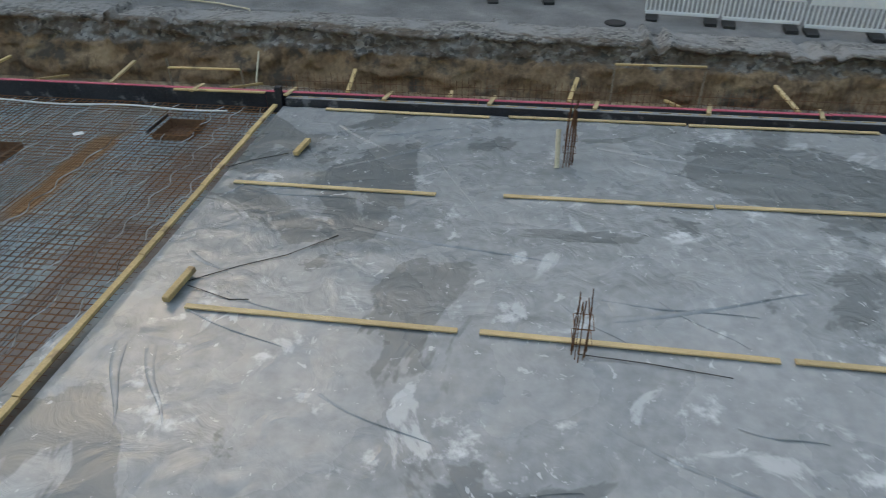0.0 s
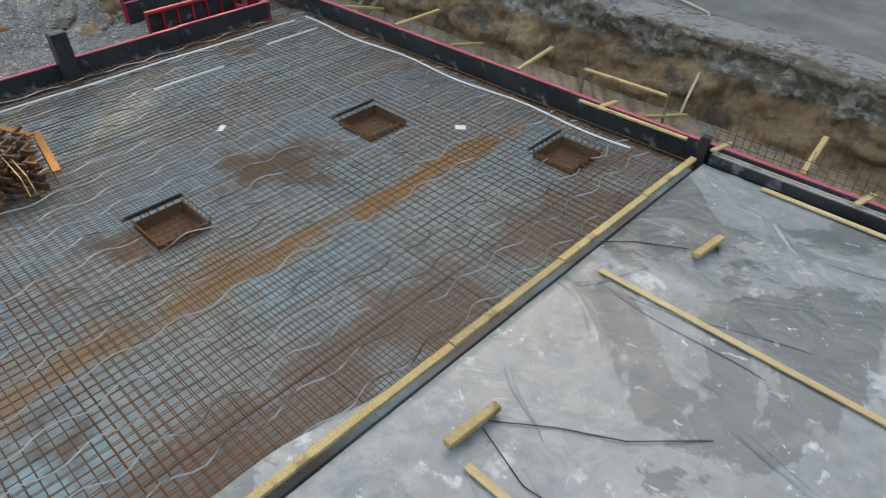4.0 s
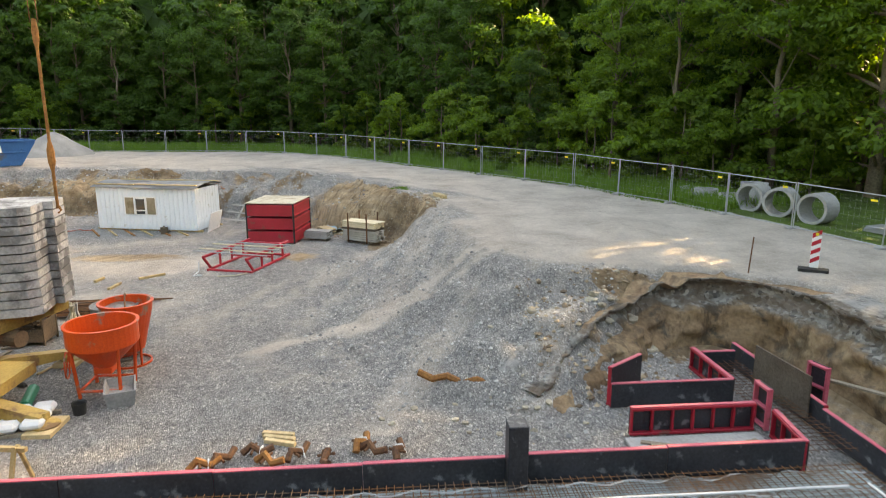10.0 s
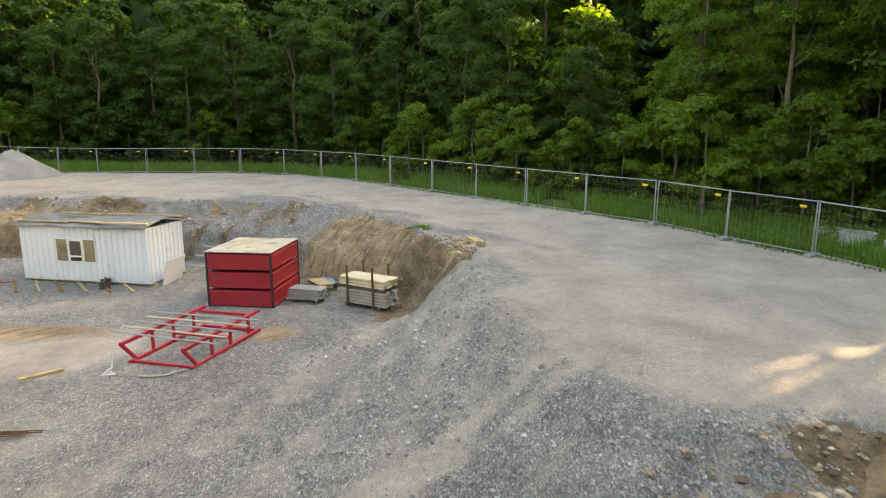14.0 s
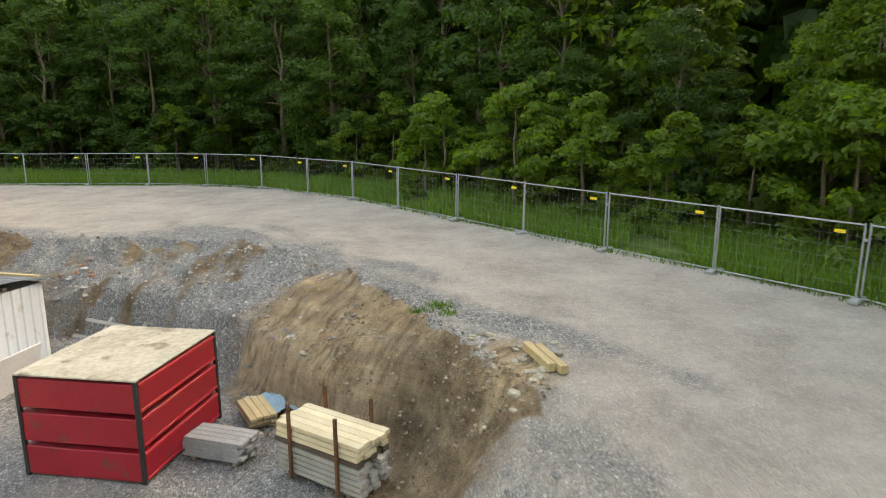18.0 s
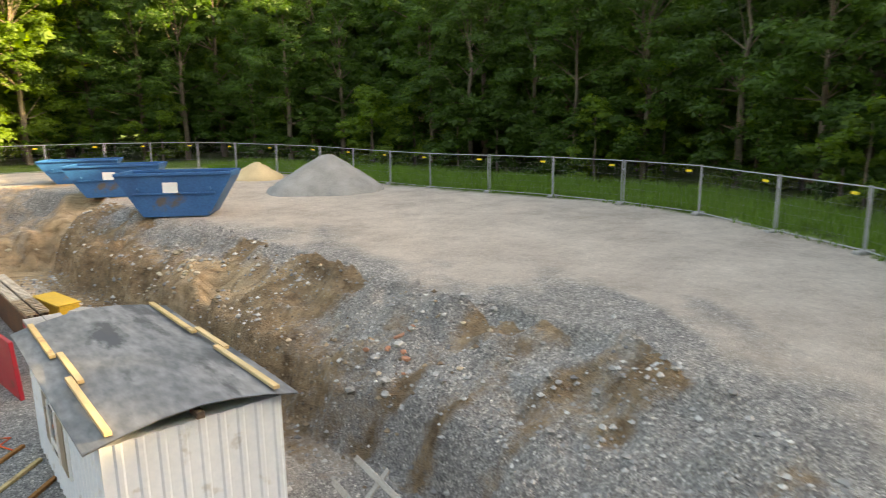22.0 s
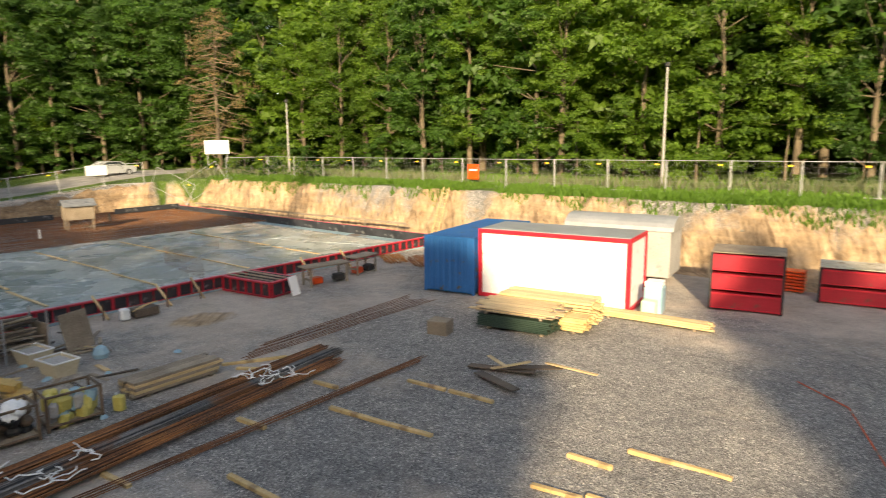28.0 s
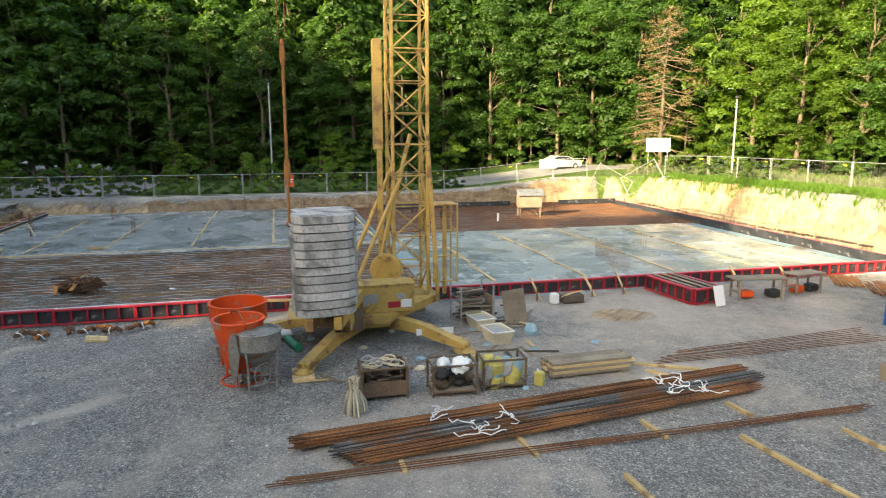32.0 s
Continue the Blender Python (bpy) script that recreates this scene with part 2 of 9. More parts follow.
CRANE = surf("worn_yellow_paint", (0.38, 0.235, 0.06), (0.55, 0.36, 0.11), 0.55, 0, 1.2, 18, 0.2, spots=(0.24, 0.13, 0.055), spot_amount=0.34, spot_scale=1.8)
BLACK = surf("black_rubber", (0.01, 0.01, 0.01), (0.03, 0.03, 0.03), 0.7, 0, 2, 30, 0.1)
ROOF_FELT = surf("grey_roofing_felt", (0.075, 0.082, 0.092), (0.22, 0.23, 0.238), 0.6, 0, 0.55, 4, 0.15, spots=(0.045, 0.05, 0.058), spot_amount=0.42, spot_scale=0.6, stretch=(0.7, 1.9, 1))
BARK = surf("tree_bark", (0.06, 0.045, 0.03), (0.19, 0.15, 0.1), 0.9, 0, 1.0, 14, 0.5)
GREEN_PAINT = surf("green_plastic", (0.01, 0.2, 0.1), (0.02, 0.32, 0.17), 0.4, 0, 2, 20, 0.05)
DARK_GREEN = surf("dark_green_panel", (0.012, 0.03, 0.02), (0.03, 0.055, 0.04), 0.5, 0, 1, 20, 0.1)
YELLOW = surf("yellow_tag", (0.75, 0.55, 0.02), (0.85, 0.65, 0.04), 0.5, 0, 2, 20, 0.02)
GLASS_DARK = surf("window_glass", (0.02, 0.025, 0.03), (0.04, 0.05, 0.055), 0.08, 0, 1, 8, 0.0, gloss_var=0.03)
GLASS_BROWN = surf("boarded_window_pane", (0.16, 0.13, 0.085), (0.26, 0.22, 0.15), 0.3, 0, 1, 8, 0.0)
GROUP_CREAM = surf("cream_plastic", (0.5, 0.42, 0.28), (0.68, 0.6, 0.44), 0.55, 0, 1.5, 20, 0.05)

# ---- ground ----
# The foot line of the excavation: x, y and the run of the slope that rises from it.
FOOT = [(14.0, 17.8, 1.0), (-12.0, 17.9, 1.0), (-24.6, 17.4, 0.9), (-26.0, 15.4, 1.0), (-25.6, 14.2, 2.6), (-22.3, 11.0, 7.5), (-21.6, 9.6, 8.5), (-23.2, 6.4, 9.5), (-30.0, 3.0, 10.5), (-37.0, 4.0, 6.5),
        (-39.8, 6.0, 3.0), (-42.2, 6.0, 1.5), (-43.6, 4.8, 1.8), (-45.0, 2.9, 3.2), (-46.8, 0.9, 4.2), (-49.0, -1.6, 4.0), (-50.3, -7.0, 3.3), (-52.0, -13.0, 3.2), (-53.0, -21.0, 3.0),
        (-54.2, -28.0, 3.0), (-51.5, -32.0, 6.0), (-47.0, -33.0, 3.0), (-36.0, -33.2, 1.6), (-5.0, -33.3, 1.6), (9.0, -32.5, 1.4), (13.0, -28.0, 1.2), (13.0, 10.0, 1.0), (14.0, 16.0, 1.0)]
FENCE_LINE = [(-28.9, 23.1), (-32.4, 22.0), (-35.5, 20.9), (-38.7, 19.75), (-41.6, 18.2), (-44.9, 16.7), (-47.7, 14.5), (-50.5, 12.2), (-53.3, 10.0), (-56.2, 7.7), (-59.3, 5.2), (-62.2, 2.85), (-64.2, 0.3), (-66.7, -2.7), (-68.0, -6.2), (-68.8, -9.8), (-69.0, -13.4), (-69.1, -17.1), (-69.7, -26.0), (-68.0, -36.0), (-64.5, -41.5), (-58.5, -45.2), (-54.5, -44.6),
              (-40.0, -39.8), (-20.0, -37.6), (4.0, -36.8), (15.5, -28.0), (16.0, 8.0), (16.5, 20.0)]
YARD = -0.1
SANDY = [(-22.5, -14.3, 0.9, 1.3, 0.7), (-39.2, -6.0, 0.9, 2.8, 0.8), (-38.5, 1.9, 0.8, 0.9, 0.6), (-53.4, -13.5, 0.9, 3.2, 0.75), (-41.9, 8.3, 1.5, 0.8, 0.7), (-52.6, -27.0, 1.6, 3.0, 0.7)]  # pale sand on the gravel: x, y, radii, amount


def smooth01(a):
    a = np.clip(a, 0, 1)
    return a * a * (3 - 2 * a)


def polygon_distance(px, py, pts):
    """Signed distance (outside positive) to a closed line, and the third value of the nearest edge."""
    best, val, wsum, inside = np.full(px.shape, 1e9), np.zeros(px.shape), np.zeros(px.shape), np.zeros(px.shape, bool)
    for i, a in enumerate(pts):
        b = pts[(i + 1) % len(pts)]
        ex, ey = b[0] - a[0], b[1] - a[1]
        t = np.clip(((px - a[0]) * ex + (py - a[1]) * ey) / (ex * ex + ey * ey), 0, 1)
        d = np.hypot(px - a[0] - t * ex, py - a[1] - t * ey)
        near = d < best
        best = np.where(near, d, best)
        if len(a) > 2:
            w = 1.0 / (d * d + 0.25) ** 1.5
            val, wsum = val + w * (a[2] + t * (b[2] - a[2])), wsum + w
        cross = ((a[1] > py) != (b[1] > py)) & (px < ex * (py - a[1]) / (ey if abs(ey) > 1e-9 else 1e-9) + a[0])
        inside ^= cross
    return np.where(inside, -best, best), val / np.maximum(wsum, 1e-12)


def value_noise(x, y, seed):
    """Smooth noise on a grid of ones, from -1 to 1."""
    xi, yi = np.floor(x).astype(int), np.floor(y).astype(int)
    fx, fy = smooth01(x - xi), smooth01(y - yi)

    def h(a, b):
        n = (a * 374761393 + b * 668265263 + seed * 974711) & 0x7FFFFFFF
        n = ((n ^ (n >> 13)) * 1274126177) & 0x7FFFFFFF
        return ((n ^ (n >> 16)) & 0xFFFF) / 32767.5 - 1
    return (h(xi, yi) * (1 - fx) + h(xi + 1, yi) * fx) * (1 - fy) + (h(xi, yi + 1) * (1 - fx) + h(xi + 1, yi + 1) * fx) * fy


def outer_level(x, y):
    north = 1.3 - 0.021 * np.clip(x, -75, 10)
    south = 2.75 - 0.008 * np.clip(x, -60, 10)
    return north + (south - north) * smooth01((-y - 15) / 22.0)


def ground_height(x, y, rough=True):
    x, y = np.asarray(x, float), np.asarray(y, float)
    d, run = polygon_distance(x, y, FOOT)
    wob = 0.45 * value_noise(x * 0.9, y * 0.9, 3) + 0.18 * value_noise(x * 2.3, y * 2.3, 5)
    up = np.clip((d + wob * np.clip(run * 0.35, 0.2, 1.0)) / np.maximum(run, 0.5), 0, 1)
    steep = np.clip((2.6 - run) / 1.2, 0, 1)
    prof = up * (1 - 0.35 * steep) + smooth01(up) * 0.35 * steep
    west = np.clip((-42.5 - x) / 2.5, 0, 1) * (y > -31) * (run > 1.6)
    cut = 0.4 + 0.12 * value_noise(x * 0.4, y * 0.4, 17)
    prof = prof * steep + (1 - steep) * (0.35 * prof + 0.65 * smooth01(up))
    prof = prof * (1 - west) + west * (cut * smooth01(up / 0.22) + (1 - cut) * up ** 1.15)
    h = YARD + (outer_level(x, y) - YARD) * np.where(d > 0, prof, np.clip(prof, 0, 0.06))
    ax, ay, bx, by = -24.9, 11.9, -27.2, 14.8
    t = np.clip(((x - ax) * (bx - ax) + (y - ay) * (by - ay)) / ((bx - ax) ** 2 + (by - ay) ** 2), 0, 1)
    shoulder = 1.35 + 0.4 * t - 0.22 * np.clip(np.hypot(x - ax - t * (bx - ax), y - ay - t * (by - ay)) - 0.5, 0, 20) ** 1.05
    shoulder = shoulder * np.clip((d - 0.1) / 1.5, 0, 1)
    h = np.where(d > 0, 0.5 * (h + shoulder + np.sqrt((h - shoulder) ** 2 + 0.02)) - 0.05 * np.clip(1 - np.abs(h - shoulder) * 4, 0, 1), h)
    if rough:
        face = (up > 0.02) & (up < 0.98)
        calm = 1 - 0.65 * np.clip(1.6 - np.hypot((x + 45.6) / 3.2, (y - 4.4) / 2.8), 0, 1)
        h = h + calm * np.where(face, 0.16 * value_noise(x * 1.7, y * 1.7, 7) + 0.12 * value_noise(x * 3.4, y * 3.4, 9) * (0.4 + steep), 0)
        ridge = 1 - np.abs(value_noise(x * 0.75 + 9, y * 0.75, 43)) * 2
        ridge2 = 1 - np.abs(value_noise(x * 1.5, y * 1.5 + 4, 45)) * 2
        groove = 1 - 2 * np.abs(value_noise((x * 0.74 + y * 0.67) * 1.6, (x * 0.67 - y * 0.74) * 0.25, 47))
        groove2 = 1 - 2 * np.abs(value_noise((x * 0.74 + y * 0.67) * 3.7, (x * 0.67 - y * 0.74) * 0.35, 49))
        own = np.clip(1.5 - np.hypot((x + 45.6) / 3.2, (y - 4.4) / 2.8), 0, 1)
        toe = np.clip(1 - np.abs(up - 0.28) / 0.26, 0, 1) * np.clip(0.35 + 1.6 * value_noise(x * 0.8 + 3, y * 0.8, 51), 0, 1)
        h = h + np.where(face, own * (0.13 * groove + 0.09 * groove2 - 0.5 * toe), 0)
        h = h + np.where(face, (0.06 * groove + 0.035 * groove2) * np.clip((-38 - x) / 4, 0, 1) * (y > -6), 0)
        h = h + np.where(face, west * np.clip(up * 5, 0, 1) * calm * (0.15 * ridge + 0.11 * ridge2), 0)
        h = h + 0.035 * value_noise(x * 0.5, y * 0.5, 11) + 0.012 * value_noise(x * 2.9, y * 2.9, 13)
        h = h + 0.3 * np.clip(1 - np.hypot((x + 33.2) / 2.2, (y - 15.4) / 1.1), 0, 1) * (0.8 + 0.3 * value_noise(x * 1.4, y * 1.4, 19))
        h = h + 0.05 * np.clip(d - run, 0, 1) * value_noise(x * 0.23, y * 0.23, 15)
    return h


def ground_at(x, y):
    return float(ground_height(np.array([x]), np.array([y]), False)[0])


def axis_lines(lo, hi, step, far):
    mid = np.arange(lo, hi + step / 2, step)
    out, s = [], step
    a = 0.0
    while a < far:
        s *= 1.28
        a += s
        out.append(a)
    out = np.array(out)
    return np.concatenate([lo - out[::-1], mid, hi + out])


gx, gy = axis_lines(-60.0, 16.0, 0.2, 900.0), axis_lines(-40.0, 22.0, 0.2, 900.0)
gx = np.unique(np.round(np.concatenate([gx, np.arange(-55.1, -44.0, 0.2)]), 3))
gy = np.unique(np.round(np.concatenate([gy, np.arange(-35.4, -32.6, 0.08)]), 3))
GX, GY = np.meshgrid(gx, gy)
GZ = ground_height(GX, GY)
pit_d, pit_run = polygon_distance(GX, GY, FOOT)
fen_d, _ = polygon_distance(GX, GY, [(*p, 0.0) for p in FENCE_LINE] + [(20.0, 70.0, 0.0), (-22.0, 70.0, 0.0)])
far_rise = np.clip((np.hypot(GX + 25, GY + 8) - 75) / 60, 0, 1)
GZ = GZ + far_rise * 2.5
inner = (GX > -18.6) & (GX < 12.4) & (GY > -31.5) & (GY < 14.8)
GZ = np.where(inner, YARD - 0.03, GZ)
face_up = np.clip(pit_d / np.maximum(pit_run, 0.5), 0, 1)
n_mid = value_noise(GX * 0.35, GY * 0.35, 21)
fc, pc = -0.47 * GX - 0.88 * GY, -0.88 * GX + 0.47 * GY
streak = 0.7 * value_noise(fc * 0.55, pc * 0.3, 81) + 0.5 * value_noise(fc * 1.9, pc * 0.4, 83) + 0.4 * value_noise(GX * 1.3, GY * 1.3, 87)
earth_w = np.where((pit_d > -0.8) & (face_up < 0.9), np.clip((3.9 - pit_run) / 0.9, 0, 1), 0)
earth_w = np.where(pit_run > 2.9, earth_w * np.clip(1.25 - face_up * 1.3, 0, 1), earth_w)
earth_w = np.maximum(earth_w, np.where((pit_d > 0) & (face_up < 0.95) & (pit_run > 2.9) & (pit_run < 4.6) & (GX < -44), np.clip(0.44 + 0.75 * streak, 0, 1), 0))
earth_w = np.where(GY < -30, 0, earth_w)
mound = np.clip(1.6 - np.hypot((GX + 45.6) / 2.6, (GY - 4.2) / 2.3), 0, 1) * (pit_d > -0.5) * (face_up < 1.0)
sand_w = np.where((GY > 8) & (GY < 20) & (pit_run < 2.0) & (face_up < 0.55), 0.62 + 0.25 * n_mid, 0.0)
north_top = (GY > 8) & (pit_run < 2.0) & (face_up > 0.5)
earth_w = np.where(north_top, earth_w * 0.45, earth_w)
sand_w = np.maximum(sand_w, np.clip(1.15 * mound + 0.25 * n_mid * mound, 0, 1.0))
earth_w = np.maximum(earth_w, mound)
sand_w = np.maximum(sand_w, np.where((pit_d > -1.2) & (pit_d < 9) & (GY < -27), np.clip(1.15 - face_up * 0.6 + 0.6 * n_mid, 0, 1), 0))
dust_w = np.clip((pit_d - pit_run) / 5.0 + 0.3 + 0.4 * n_mid, 0, 1) * (pit_d > 0)
n_low = value_noise(GX * 0.13 + 3, GY * 0.13, 25)
along, across = GX * 0.92 - GY * 0.4, GX * 0.4 + GY * 0.92
track = value_noise(across * 0.6, along * 0.08, 27) + 0.5 * value_noise(across * 1.7 + 0.5 * n_low, along * 0.2, 29)
dust_w = np.maximum(dust_w, np.where((GX < -21) & (GX > -46) & (GY > -3) & (GY < 13), np.clip(0.22 + 0.26 * track, 0, 0.5), 0))
road_track = value_noise((GX * 0.7 - GY * 0.72) * 1.2, (GX * 0.72 + GY * 0.7) * 0.1, 33)
dust_w = np.where((pit_d > pit_run), np.clip(dust_w + 0.25 * road_track, 0, 1), dust_w)
dust_w = np.maximum(dust_w, np.clip(0.6 + 0.32 * n_low + 0.3 * n_mid, 0.15, 0.95) * (pit_d < 0) * np.clip((-GX - 8 + 0.5 * GY * (GY > 0)) / 6, 0, 1) * np.clip((1.5 - GY) / 5, 0.35, 1))
for cx, cy, rx, ry, a in SANDY:
    sand_w = np.maximum(sand_w, a * np.clip(1.5 - np.hypot((GX - cx) / rx, (GY - cy) / ry) + 0.3 * n_mid, 0, 1))
TYRE_LINE = [(-25.6, 0.8, 0.0), (-27.2, 3.6, 0.0), (-28.3, 5.9, 0.0), (-29.4, 8.6, 0.0), (-30.5, 11.0, 0.0), (-33.0, 13.4, 0.0)]
line_d = np.abs(polygon_distance(GX, GY, TYRE_LINE)[0])
dust_w = np.maximum(dust_w, 0.75 * np.clip(1.0 - line_d / 0.6 + 0.6 * n_mid + 0.6 * track, 0, 1) * (GX > -34) * (GY > -1))
# Dark oily soil by the crane, with the shade under it put in too.
oily_shade = np.clip(1.5 - np.hypot((GX + 24.6) / 3.0, (GY + 2.6) / 3.6) + 0.2 * n_mid, 0, 1)
damp = np.clip(1.5 - np.hypot((GX + 33.5) / 2.6, (GY + 10.5) / 4.0), 0, 1) * np.clip(0.5 + 0.9 * value_noise(GX * 0.25, GY * 1.5, 85), 0, 1)
# Taking dust away round the stacks leaves the ground darker there.
bare = np.clip(1.6 - np.hypot((GX + 46.0) / 4.2, (GY + 17.0) / 8.0) + 0.45 * n_mid, 0, 1) * (pit_d < 0.5)
dust_w = dust_w * (1 - oily_shade) * (1 - 0.9 * damp) * (1 - 0.95 * bare)
grass_w = np.clip(fen_d / 0.8 + 0.35 * n_mid, 0, 1)
strip = (GY < -32.0) & (GX > -50) & (GX < 15)
grass_w = np.maximum(grass_w, np.where(strip, np.clip((pit_d - pit_run) / 0.7 + 0.3 * n_mid, 0, 1), 0))
street = (GX > -20.5 + 0.2 * n_mid) & (GY > 10)
asphalt_w = np.where(street & (pit_d > 0), np.clip((GX + 24) / 6, 0, 1), 0) * (face_up > 0.99)
asphalt_w = np.maximum(asphalt_w, np.where((GX > 19) & (GX < 27) & (GY < -20 + 2 * n_mid), 1.0, 0))
grass_w = np.where(asphalt_w > 0.5, 0, grass_w)
nx_, ny_ = len(gx), len(gy)
verts = np.stack([GX, GY, GZ], -1).reshape(-1, 3)
ii = (np.arange(ny_ - 1)[:, None] * nx_ + np.arange(nx_ - 1)[None, :]).reshape(-1)
quads = np.stack([ii, ii + 1, ii + nx_ + 1, ii + nx_], -1)
gm = bpy.data.meshes.new("ground")
gm.vertices.add(len(verts))
gm.vertices.foreach_set("co", verts.reshape(-1))
gm.loops.add(quads.size)
gm.loops.foreach_set("vertex_index", quads.reshape(-1))
gm.polygons.add(len(quads))
gm.polygons.foreach_set("loop_start", np.arange(0, quads.size, 4))
gm.polygons.foreach_set("use_smooth", np.ones(len(quads), bool))
gm.update()
gm.validate()
for nm, arr in (("sand", sand_w), ("earth", earth_w), ("dust", dust_w), ("grass", grass_w), ("asphalt", asphalt_w)):
    at = gm.attributes.new(nm, "FLOAT", "POINT")
    at.data.foreach_set("value", arr.astype(np.float32).reshape(-1))


def ground_material():
    mt = bpy.data.materials.new("site_ground")
    mt.use_nodes = True
    nt = mt.node_tree
    nd, ln = nt.nodes, nt.links
    bs = nd["Principled BSDF"]
    geo = nd.new("ShaderNodeNewGeometry")

    def noise_tex(scale, detail=5.0, rough=0.55):
        n = nd.new("ShaderNodeTexNoise")
        n.inputs["Scale"].default_value, n.inputs["Detail"].default_value, n.inputs["Roughness"].default_value = scale, detail, rough
        ln.new(geo.outputs["Position"], n.inputs["Vector"])
        return n.outputs[0]

    def ramp(fac, *stops):
        r = nd.new("ShaderNodeValToRGB")
        while len(r.color_ramp.elements) < len(stops):
            r.color_ramp.elements.new(0.5)
        for e, (p, c) in zip(r.color_ramp.elements, stops):
            e.position, e.color = p, (*c, 1)
        ln.new(fac, r.inputs[0])
        return r.outputs[0]

    def mix(fac, a, b, kind="MIX"):
        m = nd.new("ShaderNodeMix")
        m.data_type, m.blend_type = "RGBA", kind
        for sock, val in ((0, fac), (6, a), (7, b)):
            if isinstance(val, (int, float)):
                m.inputs[sock].default_value = val
            else:
                ln.new(val, m.inputs[sock])
        return m.outputs[2]

    def weight(name, scale=1.3, amount=0.7):
        a = nd.new("ShaderNodeAttribute")
        a.attribute_name = name
        m = nd.new("ShaderNodeMath")
        m.operation = "MULTIPLY_ADD"
        ln.new(noise_tex(scale, 6.0, 0.65), m.inputs[0])
        m.inputs[1].default_value = amount
        s = nd.new("ShaderNodeMath")
        s.operation = "SUBTRACT"
        ln.new(a.outputs["Fac"], s.inputs[0])
        s.inputs[1].default_value = amount / 2
        ln.new(s.outputs[0], m.inputs[2])
        r = nd.new("ShaderNodeMapRange")
        r.inputs[1].default_value, r.inputs[2].default_value = 0.3, 0.65
        ln.new(m.outputs[0], r.inputs[0])
        return r.outputs[0]

    vor = nd.new("ShaderNodeTexVoronoi")
    vor.inputs["Scale"].default_value = 32.0
    ln.new(geo.outputs["Position"], vor.inputs["Vector"])
    stones = vor.outputs["Color"]
    sep = nd.new("ShaderNodeSeparateColor")
    ln.new(stones, sep.inputs[0])
    gravel = ramp(sep.outputs[0], (0.0, (0.19, 0.187, 0.186)), (0.4, (0.33, 0.323, 0.318)), (0.8, (0.44, 0.43, 0.42)), (0.94, (0.58, 0.565, 0.545)), (1.0, (0.8, 0.78, 0.75)))
    v3 = nd.new("ShaderNodeTexVoronoi")
    v3.inputs["Scale"].default_value = 18.0
    ln.new(geo.outputs["Position"], v3.inputs["Vector"])
    s3 = nd.new("ShaderNodeSeparateColor")
    ln.new(v3.outputs["Color"], s3.inputs[0])
    gravel = mix(0.45, gravel, ramp(s3.outputs[0], (0.0, (0.55, 0.55, 0.57)), (0.5, (0.95, 0.94, 0.94)), (0.88, (1.05, 1.03, 1.0)), (0.97, (1.9, 1.85, 1.78))), "MULTIPLY")
    gravel = mix(0.75, gravel, ramp(noise_tex(0.35, 6.0, 0.6), (0.3, (0.62, 0.62, 0.62)), (0.7, (1.0, 0.98, 0.95))), "MULTIPLY")
    gravel = mix(0.5, gravel, ramp(noise_tex(3.2, 7.0, 0.75), (0.35, (0.5, 0.5, 0.51)), (0.5, (1.0, 0.99, 0.97)), (0.66, (1.3, 1.28, 1.24))), "MULTIPLY")
    dust = ramp(noise_tex(0.6, 7.0, 0.6), (0.3, (0.47, 0.4, 0.34)), (0.5, (0.635, 0.55, 0.475)), (0.7, (0.77, 0.675, 0.59)))
    dust = mix(0.3, dust, gravel)
    dust = mix(0.4, dust, ramp(noise_tex(4.0, 8.0, 0.75), (0.32, (0.62, 0.61, 0.6)), (0.5, (1.0, 0.98, 0.95)), (0.7, (1.12, 1.1, 1.06))), "MULTIPLY")
    sandc = ramp(noise_tex(1.1, 12.0, 0.74), (0.27, (0.23, 0.168, 0.115)), (0.4, (0.42, 0.32, 0.225)), (0.55, (0.54, 0.43, 0.32)), (0.72, (0.65, 0.55, 0.44)))
    layer = nd.new("ShaderNodeTexNoise")
    mp = nd.new("ShaderNodeMapping")
    mp.inputs["Scale"].default_value = (0.15, 0.15, 2.2)
    ln.new(geo.outputs["Position"], mp.inputs[0])
    ln.new(mp.outputs[0], layer.inputs["Vector"])
    layer.inputs["Scale"].default_value, layer.inputs["Detail"].default_value = 1.0, 6.0
    sandc = mix(0.6, sandc, ramp(layer.outputs[0], (0.35, (0.55, 0.52, 0.5)), (0.5, (1.0, 0.93, 0.8)), (0.65, (0.8, 0.8, 0.8))), "MULTIPLY")
    turn, mp2, rake = nd.new("ShaderNodeVectorRotate"), nd.new("ShaderNodeMapping"), nd.new("ShaderNodeTexNoise")
    turn.rotation_type = "Z_AXIS"
    turn.inputs["Angle"].default_value = 0.835
    mp2.inputs["Scale"].default_value = (0.5, 5.0, 1.2)
    rake.inputs["Scale"].default_value, rake.inputs["Detail"].default_value, rake.inputs["Roughness"].default_value = 1.0, 7.0, 0.65
    ln.new(geo.outputs["Position"], turn.inputs["Vector"])
    ln.new(turn.outputs[0], mp2.inputs[0])
    ln.new(mp2.outputs[0], rake.inputs["Vector"])
    sandc = mix(0.85, sandc, ramp(rake.outputs[0], (0.36, (0.5, 0.44, 0.38)), (0.48, (1.0, 0.93, 0.84)), (0.66, (1.32, 1.24, 1.12))), "MULTIPLY")
    asph = ramp(noise_tex(0.8, 7.0, 0.6), (0.3, (0.22, 0.215, 0.21)), (0.6, (0.34, 0.33, 0.32)), (0.75, (0.45, 0.43, 0.41)))
